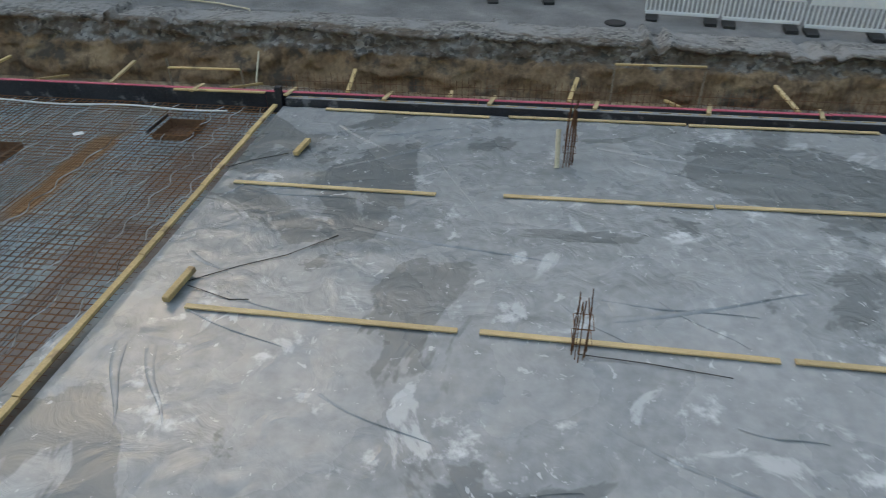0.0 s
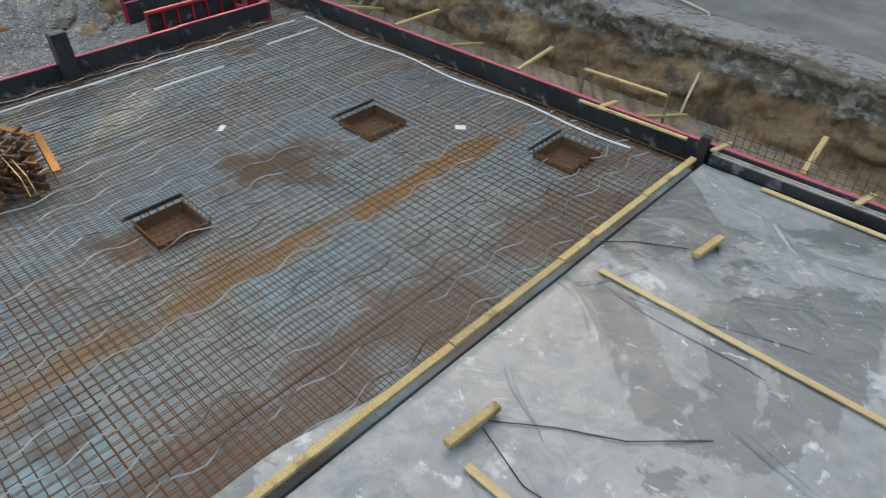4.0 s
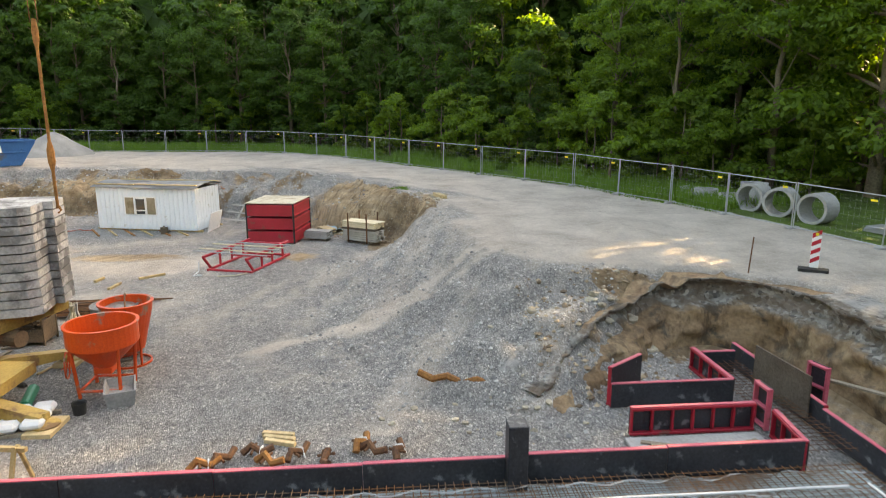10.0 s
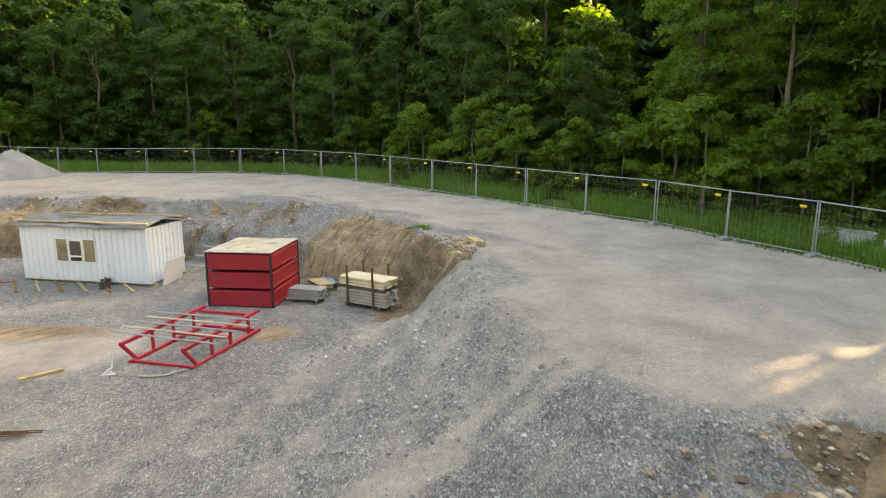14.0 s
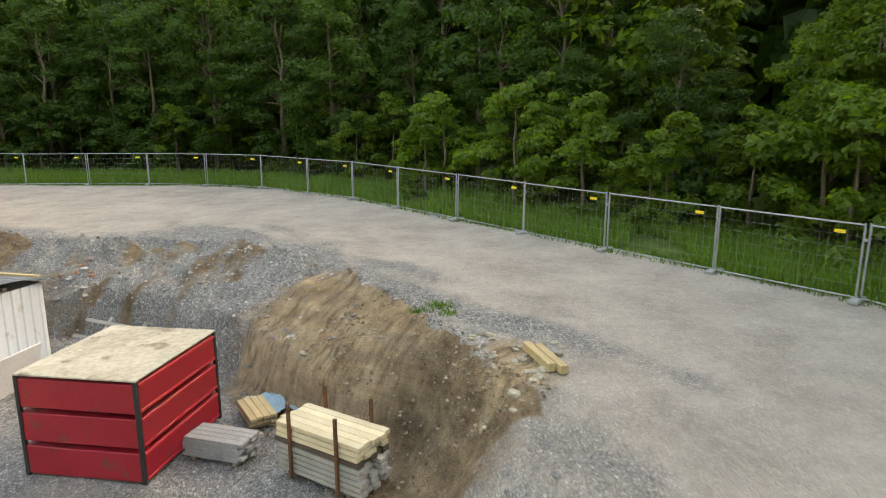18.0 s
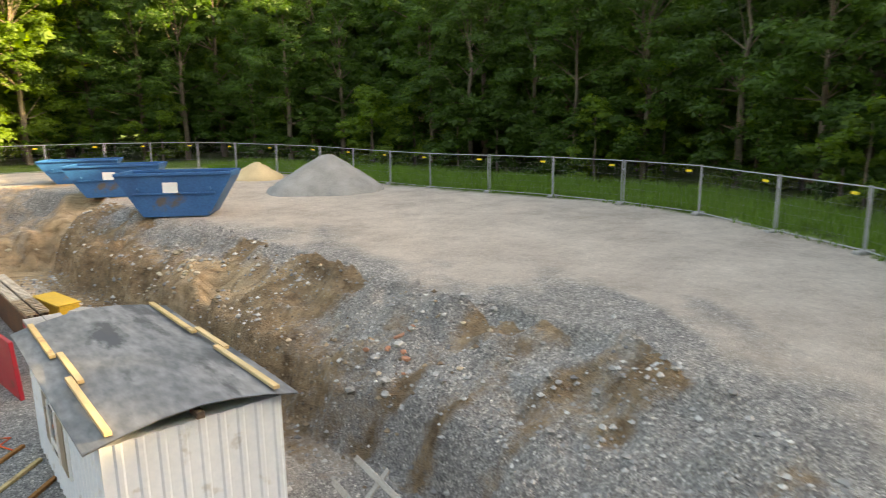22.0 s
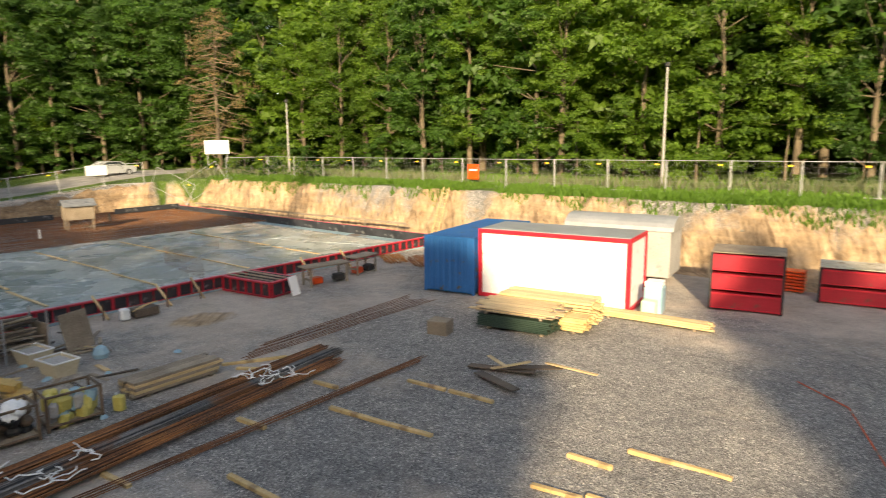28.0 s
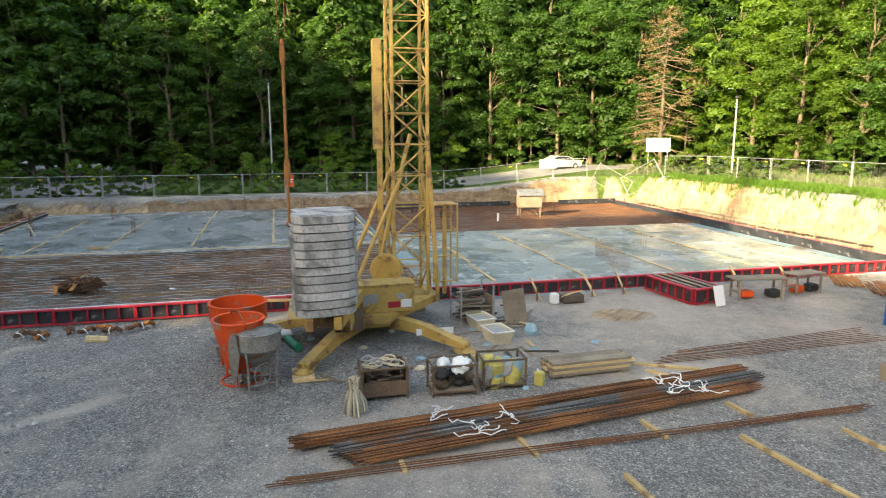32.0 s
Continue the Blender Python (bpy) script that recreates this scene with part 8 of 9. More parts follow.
def wire_bin(x, y, turn, kind, label):
    ob = thing("wire_bin", (x, y, -0.1), label, "wire bin", "steel bins by the crane", turn)
    L, W, Hh = 1.2, 0.85, 0.85
    for a in (0.03, L - 0.03):
        for b in (0.03, W - 0.03):
            part("corner_post", MB().box((a, b, Hh / 2), (0.06, 0.06, Hh), bev=0.006), RUST_BROWN, ob)
    part("floor", MB().box((L / 2, W / 2, 0.13), (L - 0.05, W - 0.05, 0.04), bev=0.005), WOOD_GREY, ob)
    for z in (0.14, Hh - 0.03):
        for b in (0.03, W - 0.03):
            part("rail", MB().box((L / 2, b, z), (L - 0.12, 0.05, 0.05), bev=0.006), RUST_BROWN, ob)
        for a in (0.03, L - 0.03):
            part("rail", MB().box((a, W / 2, z), (0.05, W - 0.12, 0.05), bev=0.006), RUST_BROWN, ob)
    if kind == 0:
        for b in (0.02, W - 0.02):
            part("side_sheet", MB().box((L / 2, b, Hh * 0.36), (L - 0.14, 0.012, Hh * 0.45)), RUST_BROWN, ob)
        for a in (0.02, L - 0.02):
            part("side_sheet", MB().box((a, W / 2, Hh / 2), (0.012, W - 0.14, Hh - 0.2)), RUST_BROWN, ob)
        rc = random.Random(91)
        for i in range(9):
            r_, cx, cy, cz = rc.uniform(0.12, 0.24), rc.uniform(0.2, L - 0.2), rc.uniform(0.2, W - 0.2), Hh + rc.uniform(-0.05, 0.14)
            part("wire_coil", MB().path([(cx + r_ * math.cos(q * 0.7), cy + r_ * math.sin(q * 0.7), cz + 0.03 * math.sin(q * 1.3)) for q in range(19)], 0.014, 4), GROUP_CREAM if i % 3 else GALV, ob)
    else:
        wm = MB()
        for i in range(1, 16):
            wm.tube((L * i / 16, 0.02, 0.16), (L * i / 16, 0.02, Hh - 0.05), 0.004, n=3, caps=False)
        for i in range(1, 9):
            wm.tube((0.03, 0.02, 0.14 + i * 0.08), (L - 0.03, 0.02, 0.14 + i * 0.08), 0.004, n=3, caps=False)
        for i in range(1, 11):
            wm.tube((0.02, W * i / 11, 0.16), (0.02, W * i / 11, Hh - 0.05), 0.004, n=3, caps=False)
        part("wire_mesh", wm, GALV, ob)
    rnd = random.Random(kind + 3)
    for i in range(30):
        px, py, pz = rnd.uniform(0.15, L - 0.15), rnd.uniform(0.15, W - 0.15), 0.2 + 0.023 * i
        if kind == 0:
            part("scrap_wood", MB().box((0, 0, 0), (rnd.uniform(0.3, 0.7), 0.08, 0.04), pose(px, py, pz, rnd.uniform(-20, 20), rnd.uniform(-20, 20), rnd.uniform(0, 180)), bev=0.005), WOOD_DARK if i % 2 else RUST_BROWN, ob)
        elif kind == 1:
            part("rubbish_bag", MB().box((0, 0, 0), (0.34, 0.3, 0.24), pose(px, py, pz * 0.9, rnd.uniform(-30, 30), 0, rnd.uniform(0, 180)), bev=0.09), PLASTIC_WHITE if i > 21 else (BLACK if i % 2 else RUST_BROWN), ob)
        else:
            part("jerrycan", MB().box((0, 0, 0), (0.3, 0.2, 0.34), pose(px, py, pz * 0.75, rnd.uniform(-15, 15), 0, rnd.uniform(0, 180)), bev=0.05), (CANARY, CANARY, CONCRETE, PALE_BLUE)[i % 4], ob)
    return ob


AMBER = surf("amber_plastic", (0.5, 0.3, 0.03), (0.66, 0.42, 0.06), 0.5, 0, 2, 20, 0.05)
CANARY = surf("faded_yellow_plastic", (0.45, 0.38, 0.09), (0.6, 0.52, 0.16), 0.5, 0, 2, 20, 0.05)
PALE_BLUE = surf("pale_blue_plastic", (0.2, 0.34, 0.42), (0.3, 0.46, 0.54), 0.45, 0, 2, 20, 0.05)
wire_bin(-27.35, -5.2, 90, 0, "rusty steel bin full of scrap timber")
wire_bin(-27.6, -7.0, 88, 1, "wire bin with white rubbish bags")
wire_bin(-27.5, -8.4, 86, 2, "wire bin full of yellow canisters")
for x, y, m_ in ((-28.2, -8.75, CANARY), (-28.3, -3.75, CANARY)):
    ob = thing("jerrycan", (x, y, -0.1), "pale yellow plastic jerrycan on the gravel", "canister", "jerrycans on the gravel", 30)
    part("body", MB().box((0, 0, 0.2), (0.26, 0.2, 0.4), bev=0.04), m_, ob)
    part("cap", MB().tube((0.06, 0, 0.4), (0.06, 0, 0.45), 0.03, n=8), PLASTIC_WHITE, ob)
bundle = thing("strap_bundle", (-28.75, -3.75, -0.1), "bundle of dirty pale lashing straps by the bin", "straps")
rcb = random.Random(55)
for k in range(34):
    a, r_ = rcb.uniform(0, 6.28), rcb.uniform(0.12, 0.36)
    c_, s_ = math.cos(a), math.sin(a)
    part("strap", MB().path([(r_ * c_, r_ * s_, 0.02), (r_ * 0.85 * c_, r_ * 0.85 * s_, 0.3), (0.1 * c_, 0.1 * s_, 0.62), (0.15 * c_ + 0.05, 0.15 * s_, 0.8 + rcb.uniform(0, 0.12))], 0.026, 4), (GROUP_CREAM, WOOD_PALE, WOOD_GREY, GROUP_CREAM)[k % 4], bundle)
for x, y in ((-22.9, -8.75), (-24.4, -8.85)):
    copy = thing("plastic_tub", (x, y, -0.1), "cream plastic mortar tub filled with rubble", "tub", "cream tubs by the crane", 8)
    part("shell", MB().add([(-0.38, -0.26, 0), (0.38, -0.26, 0), (0.38, 0.26, 0), (-0.38, 0.26, 0), (-0.48, -0.36, 0.45), (0.48, -0.36, 0.45), (0.48, 0.36, 0.45), (-0.48, 0.36, 0.45)], [(0, 1, 5, 4), (1, 2, 6, 5), (2, 3, 7, 6), (3, 0, 4, 7), (3, 2, 1, 0)]), GROUP_CREAM, copy)
    part("rim", MB().path([(-0.48, -0.36, 0.45), (0.48, -0.36, 0.45), (0.48, 0.36, 0.45), (-0.48, 0.36, 0.45), (-0.48, -0.36, 0.45)], 0.025, 5), PLASTIC_WHITE, copy)
    part("rubble", MB().box((0, 0, 0.36), (0.82, 0.6, 0.1), bev=0.04), CONCRETE, copy)
wp = thing("scrap_wood_crate", (-22.0, -8.7, -0.1), "tall crate piled with weathered scrap timber", "crate", turn=95)
for a in (-0.6, 0.6):
    for b in (-0.55, 0.55):
        part("post", MB().box((a, b, 0.7), (0.05, 0.05, 1.4), bev=0.005), GALV, wp)
rnd = random.Random(31)
for i in range(34):
    part("scrap_board", MB().box((0, 0, 0), (rnd.uniform(0.7, 1.2), 0.12, 0.05), pose(rnd.uniform(-0.15, 0.15), rnd.uniform(-0.4, 0.4), 0.08 + 0.034 * i, rnd.uniform(-6, 6), rnd.uniform(-6, 6), rnd.uniform(-14, 14)), bev=0.006), WOOD_GREY if i % 3 else WOOD_DARK, wp)
part("side_sheet", MB().box((-0.63, 0, 0.5), (0.03, 1.1, 0.95), bev=0.005), WOOD_GREY, wp)
solid("leaning_sheet", MB().box((0, 0, 0.6), (0.03, 1.0, 1.2), bev=0.006), WOOD_GREY, "grey plywood sheet leaning by the scrap crate", "sheet", m=pose(-22.6, -10.2, -0.1, 0, 14, 20))
for k in range(6):
    solid("scrap_board", MB().box((0.5, 0, 0.03), (1.0 + 0.12 * k, 0.1, 0.04), bev=0.005), WOOD_DARK if k % 2 else WOOD_GREY, "weathered board on the gravel by the crane", "board", "scrap boards by the crane", m=pose(-23.6 + 0.35 * k, -10.6 + 0.22 * k, -0.08 + 0.02 * k, 0, 3, 25 * k))
solid("blue_bag", MB().lathe([(0.2, 0), (0.24, 0.15), (0.16, 0.32), (0.05, 0.38)], 10), PALE_BLUE, "crumpled blue plastic bag", "bag", m=pose(-23.9, -10.2, -0.1))
for k, y in enumerate((-4.4, -12.2, -14.6, -16.0, -21.5, -24.0)):
    solid("form_brace", MB().box((0, 0, 0.6), (0.09, 0.06, 1.2), bev=0.006), WOOD, "pale wooden brace leaning on the form", "brace", "braces along the west form", m=pose(-19.95, y, -0.08, 0, 52, 8 * math.sin(k)))
    solid("brace_stake", MB().tube((-19.9, y + 0.15, -0.1), (-19.9, y + 0.15, 0.5), 0.025, n=6), RUST, "rusty stake holding the form", "stake", "stakes along the west form")
tray = thing("tool_tray", (-20.4, -13.3, -0.1), "wooden tray with tools and white canister", "tool box", turn=90)
part("box", MB().box((0, 0, 0.18), (0.9, 0.5, 0.3), bev=0.02), WOOD_DARK, tray)
part("canister", MB().box((0.75, 0.05, 0.22), (0.32, 0.3, 0.42), bev=0.05), PLASTIC_WHITE, tray)
for k in range(4):
    part("tool", MB().box((-0.3 + 0.2 * k, 0.02 * k, 0.38), (0.5, 0.05, 0.04), pose(0, 0, 0, 0, 8, 6 * k), bev=0.005), WOOD_YELLOW, tray)
form_run((-19.2, -17.35), (-22.0, -17.7), 0.62, -0.08, 2.9)
form_run((-22.0, -17.7), (-21.8, -19.0), 0.62, -0.08, 1.3)
form_run((-21.8, -19.0), (-19.15, -18.7), 0.62, -0.08, 2.7)
for k in range(3):
    board((-21.9, -17.85 - 0.4 * k), (-19.3, -17.6 - 0.4 * k), 0.16, 0.03, 0.56, WOOD_GREY, "grey plank laid across the form box", "plank", "planks on the form box")
solid("white_board", MB().box((0, 0, 0.4), (0.03, 0.5, 0.8), bev=0.006), PLASTIC_WHITE, "small white panel leaning on the form box", "panel", m=pose(-22.35, -18.7, -0.1, 0, 16, 10))


def work_table(x, y, turn, L):
    ob = thing("work_table", (x, y, -0.1), "rough grey site work table on trestles", "table", "work tables by the form", turn)
    part("table_top", MB().box((0, 0, 0.85), (L, 0.8, 0.06), bev=0.008), WOOD_GREY, ob)
    for a in (-L * 0.4, L * 0.4):
        for b in (-0.32, 0.32):
            part("leg", MB().box((a, b, 0.41), (0.09, 0.06, 0.82), bev=0.006), WOOD_GREY, ob)
        part("stretcher", MB().box((a, 0, 0.3), (0.06, 0.64, 0.08), bev=0.006), WOOD_GREY, ob)
    for a in (-0.3, 0.2):
        part("tool_case", MB().box((a * L, 0, 0.2), (0.5, 0.4, 0.28), bev=0.04), ORANGE if a > 0 else BLACK, ob)


work_table(-21.6, -20.9, 82, 2.3)
work_table(-21.3, -23.4, 95, 1.6)
for x, y, n, mt_, lb in ((-21.2, -26.0, 14, RUST_ORANGE, "bundle of orange-brown steel props"), (-23.0, -26.2, 24, RUST, "heap of dark rusty tubes")):
    rebar_bundle("tube_bundle", (x, y, -0.05), (x + 1.9, y - 1.4, -0.05), n, 0.03, mt_, lb, int(-y * 3))
hb = thing("tool_shed", (2.6, -20.5, 0.28), "tiny wooden shed on trestle legs on the reinforcement", "shed", turn=80)
# WOOD_GREY darkens the cabin in place of the shade it stands in.
part("cabin", MB().box((0, 0, 1.15), (1.7, 1.2, 0.9), bev=0.01), WOOD_GREY, hb)
part("roof", MB().prism([(-0.75, 1.58), (0, 1.95), (0.75, 1.58), (0.75, 1.64), (0, 2.02), (-0.75, 1.64)], -1.0, 1.0, pose(0, 0, 0, 90, 0, 90)), ROOF_FELT, hb)
for a in (-0.75, 0.75):
    for b in (-0.5, 0.5):
        part("leg", MB().box((a, b, 0.35), (0.08, 0.08, 0.72), bev=0.006), WOOD_GREY, hb)
part("cross_brace", MB().tube((-0.75, -0.5, 0.05), (0.75, -0.5, 0.7), 0.03, n=5), WOOD_GREY, hb)
for k, (x, y) in enumerate(((7.5, -12.5), (8.5, -16.5), (4.0, -14.0), (1.0, -17.5), (6.0, -24.0))):
    solid("vent_pipe", MB().tube((x, y, 0.1), (x, y, 0.75), 0.07, n=10), PLASTIC_WHITE if k % 2 else BLACK, "short plastic pipe rising from the reinforcement", "pipe", "pipes in the reinforcement")
for k, (x, y, L) in enumerate(((9.5, -10.0, 6.0), (9.8, -16.6, 5.0), (9.6, -26.0, 5.5))):
    solid("form_board", MB().box((0, L / 2, 0.2), (0.06, L, 0.4), bev=0.006), PLY_BLACK, "dark form board standing on the reinforcement", "form board", "boards at the east edge", m=pose(x, y - L, 0.25))
for x0, x1, y in ((-17.8, -14.0, -11.0), (-13.6, -9.6, -11.1), (-9.2, -5.4, -11.0), (-17.6, -13.8, -15.2), (-13.2, -9.4, -15.3), (-8.8, -5.0, -15.2), (-17.7, -13.9, -19.6), (-13.4, -9.6, -19.5), (-9.0, -5.2, -19.6), (-17.5, -13.7, -24.0), (-13.3, -9.5, -24.1), (-8.9, -5.1, -24.0)):
    board((x0, y), (x1, y + 0.05), 0.13, 0.035, SLAB + 0.02, WOOD)
for x0, x1, y in ((-5.5, -1.6, 2.6), (-1.2, 2.8, 2.6), (3.2, 7.2, 2.65), (-5.6, -1.8, -1.8), (-1.3, 2.6, -1.8), (3.0, 7.0, -1.8), (7.6, 11.4, 2.6), (7.4, 11.2, -1.8), (-5.6, 1.0, -7.7), (1.2, 8.0, -7.7)):
    board((x0, y), (x1, y + 0.03), 0.12, 0.035, SLAB + 0.02, WOOD)
stub = thing("wall_starter_row", (-18.3, -17.0, SLAB), "row of wall starter bars on the south slab", "rebar")
for i in range(60):
    part("bar", MB().path([(0.12 * i if i < 40 else 4.7, -0.02 * i if i < 40 else -0.8 - 0.15 * (i - 40), 0), (0.12 * i if i < 40 else 4.7, -0.02 * i if i < 40 else -0.8 - 0.15 * (i - 40), 0.95)], 0.006, 3), REBAR, stub)
lad = thing("ladder", (-17.6, -33.0, -0.1), "wooden ladder leaning against the sandy bank", "ladder", turn=0)
for a in (-0.22, 0.22):
    part("stile", MB().box((0, 0, 0), (0.06, 0.04, 3.6), pose(a, -0.75, 1.5, 24, 0, 0), bev=0.006), WOOD, lad)
for k in range(11):
    z = 0.25 + 0.28 * k
    part("rung", MB().tube((-0.22, -0.09 - 0.125 * k, z), (0.22, -0.09 - 0.125 * k, z), 0.018, n=6), WOOD, lad)
for x0, x1, y, z in ((-16.0, -8.5, -32.4, 0.75), (-8.5, 0.0, -32.3, 0.7), (0.0, 8.0, -32.2, 0.65)):
    board((x0, y), (x1, y + 0.1), 0.05, 0.14, z, WOOD_GREY, "long plank rail along the south form", "rail_plank", "plank rail along the bank")
    for f in (0.1, 0.5, 0.9):
        xx = x0 + (x1 - x0) * f
        solid("rail_post", MB().box((0, 0, 0.45), (0.06, 0.06, 0.9), bev=0.005), WOOD_GREY, "wooden post of the plank rail", "post", "posts of the plank rail", m=pose(xx, y - 0.06, -0.1))

# ---- red rack and things by the hut ----
rack = thing("steel_rack", (-35.45, 0.35, -0.1), "red steel transport rack with loose tubes across it", "rack", turn=162)
for y in (0.0, 2.0):
    side = part("side_frame", MB().box((1.75, y, 0.05), (3.6, 0.1, 0.1), bev=0.01), RED_BRIGHT, rack)
    part("upper_beam", MB().box((1.6, y, 0.68), (3.9, 0.1, 0.1), bev=0.01), RED_BRIGHT, side)
    for x in (0.95, 1.9, 2.9):
        part("post", MB().box((x, y, 0.36), (0.08, 0.08, 0.58), bev=0.01), RED_BRIGHT, side)
    part("diagonal", MB().box((0, 0, 0), (0.85, 0.09, 0.09), pose(-0.05, y, 0.37, 0, 48, 0), bev=0.01), RED_BRIGHT, side)
for x, z in ((0.05, 0.05), (1.9, 0.3), (3.4, 0.05), (3.2, 0.62)):
    part("cross_beam", MB().box((x, 1.0, z), (0.09, 1.92, 0.09), bev=0.01), RED_BRIGHT, rack)
for k in range(5):
    part("loose_tube", MB().tube((0.15 + 0.55 * k, -0.7, 0.76), (0.35 + 0.5 * k, 2.9, 0.77), 0.028, n=8), GROUP_CREAM if k % 2 else GALV, rack)
solid("lashing_strap", MB().path([(-35.3, -1.7, 0.5), (-35.25, -1.72, 0.1), (-35.0, -1.9, -0.04), (-35.15, -1.6, -0.05), (-35.3, -1.8, -0.05)], 0.03, 5), PLASTIC_WHITE, "dirty white strap hanging from the rack", "strap")
solid("lashing_strap", MB().path([(-35.3, 0.2, -0.03), (-35.0, -0.2, -0.05), (-34.9, -0.6, -0.04), (-34.95, -0.9, -0.05)], 0.03, 5), GROUP_CREAM, "dirty strap lying on the gravel", "strap")
solid("metal_sheet", MB().box((0, 0, 0.55), (0.04, 1.5, 1.1), bev=0.006), WHITE, "white metal sheet leaning on the hut", "panel", m=pose(-45.75, -3.75, -0.1, 0, 14, 80))
for k in range(6):
    board((-46.3 + 0.05 * k, -10.6 + 0.9 * k), (-44.3 + 0.06 * k, -9.4 + 0.95 * k), 0.09, 0.07, -0.1, WOOD_YELLOW if k % 2 else RUST_ORANGE, "wooden beam lying under the hut edge", "beam", "beams at the hut")
tarp = MB()
vs, fs = [], []
for i in range(9):
    for j in range(9):
        vs.append((-0.6 + 0.15 * i, -0.6 + 0.15 * j, 0.14 + 0.12 * math.sin(i * 1.3 + j * 0.7) * math.cos(j * 1.1) - 0.012 * ((i - 4) ** 2 + (j - 4) ** 2) * 0.4))
for i in range(8):
    for j in range(8):
        fs.append((9 * i + j, 9 * i + 9 + j, 9 * i + 10 + j, 9 * i + j + 1))
tarp.add(vs, fs)
solid("tarpaulin", tarp, PALE_BLUE, "crumpled pale blue tarpaulin over timber", "tarpaulin", smooth=True, m=pose(-44.6, 3.0, 0.0, 0, 0, 20))
lat = thing("wooden_lattice", (-48.28, -2.57, 0.88), "grey wooden lattice lying on the slope", "lattice")
lu, lv = Vector((0.33, 0.94, -0.06)).normalized(), Vector((0.63, -0.3, -0.72)).normalized()
lw = lu.cross(lv)
lm = Matrix((lu, lv, lw)).transposed().to_4x4()
for k in range(4):
    part("slat", MB().box((1.3 - 0.1 * k, 0.53 * k, 0.0), (4.1, 0.1, 0.035), lm, bev=0.005), WOOD_PALE, lat)
for k in range(3):
    part("cross_slat", MB().box((0.02 + 1.2 * k, 0.78, 0.04), (0.1, 2.0, 0.035), lm, bev=0.005), WOOD_PALE, lat)
for k in range(2):
    z = gz(-41.6, 8.8)
    solid("timber_beam", MB().box((0.6, 0, 0.09), (1.2, 0.15, 0.16), bev=0.01), WOOD, "short sawn beam at the edge of the track", "timber", "beams at the edge of the track", m=pose(-42.2 + 0.12 * k, 8.55 + 0.2 * k, z, 0, 0, 14))

# ---- south side of the yard ----
cv = thing("site_trailer", (-29.3, -28.6, -0.1), "grey site trailer with rounded roof", "trailer", turn=188)
part("body", MB().box((2.3, 1.1, 1.35), (4.6, 2.2, 2.0), bev=0.05), CONCRETE, cv)
roof_prof = [(1.12 * math.cos(math.pi * k / 10), 2.35 + 0.55 * math.sin(math.pi * k / 10)) for k in range(11)]
part("roof", MB().prism(roof_prof, -0.1, 4.7, pose(0, 1.1, 0, 90, 0, 90)), GALV, cv, "rounded grey metal roof")
for x in (1.2, 3.4):
    part("wheel", MB().lathe([(0.12, -0.1), (0.32, -0.1), (0.32, 0.1), (0.12, 0.1)], 18, pose(x, 2.15, 0.32, 90, 0, 0), close=True), BLACK, cv)
bx_ = thing("storage_boxes", (-34.9, -25.0, -0.1), "pale blue and green plastic boxes by the container", "boxes", turn=10)
part("blue_box", MB().box((0, 0, 0.5), (0.65, 0.7, 1.0), bev=0.04), PALE_BLUE, bx_)
part("green_box", MB().box((0.05, 0.62, 0.3), (0.5, 0.45, 0.6), bev=0.04), GREEN_PALE := surf("pale_green_plastic", (0.35, 0.6, 0.4), (0.45, 0.7, 0.5), 0.5, 0, 2, 20, 0.05), bx_)
part("white_box", MB().box((0.0, 0.02, 1.1), (0.6, 0.66, 0.2), bev=0.03), PLASTIC_WHITE, bx_)
ob = thing("orange_frames", (-38.2, -31.6, -0.1), "stacked orange plastic frames by the bank", "frames")
for k in range(7):
    part("frame", MB().box((0, 0, 0.08 + 0.13 * k), (0.8, 0.6, 0.07), bev=0.02), ORANGE, ob)
gm_ = thing("green_pump", (-46.7, -29.3, -0.1), "green machine between timber frames", "machine", turn=20)
part("drum", MB().tube((-0.7, 0, 0.18), (0.5, 0.1, 0.2), 0.16, n=12), GREEN_PAINT, gm_)
part("motor", MB().box((0.9, 0.1, 0.2), (0.5, 0.4, 0.36), bev=0.05), GREEN_PAINT, gm_)
for k in range(4):
    part("timber_frame", MB().box((-0.8 + 0.6 * k, -0.5, 0.35), (0.07, 0.07, 0.75), bev=0.005), WOOD, gm_)
part("frame_rail", MB().box((0.1, -0.5, 0.7), (2.2, 0.07, 0.07), bev=0.005), WOOD, gm_)
pr = thing("panel_rack", (-49.0, -16.8, -0.1), "rack of upright formwork panels with two rows of ribs", "panel rack", turn=258.8)
for k in range(5):
    part("panel", MB().box((3.6, -0.05 - 0.15 * k, 0.52), (7.0 - 0.15 * k, 0.08, 0.95), bev=0.008), (RUST_DARK, WOOD_GREY, RUST_DARK, WOOD_DARK)[k % 4], pr)
for k in range(30):
    for y in (-0.18, -0.54):
        part("rib", MB().box((0.35 + 0.225 * k, y, 1.04), (0.1, 0.27, 0.09), bev=0.006), WOOD_PALE if k > 8 else WOOD_GREY, pr)
timber_stack((-49.3, -14.25, -0.1), 257, 2.3, 2, 7, 0.48, 0.14, [RED, RED, RED, RED, RED, RED, CONCRETE], "red formwork panels with grey covers beside the hut")
solid("yellow_crate", MB().box((0, 0, 0.35), (0.7, 2.1, 0.6), bev=0.05).box((0, 0, 0.66), (0.76, 2.16, 0.05), bev=0.02), AMBER, "long amber yellow crate beside the panel rack", "crate", m=pose(-51.0, -19.5, -0.05, 0, 0, -3))
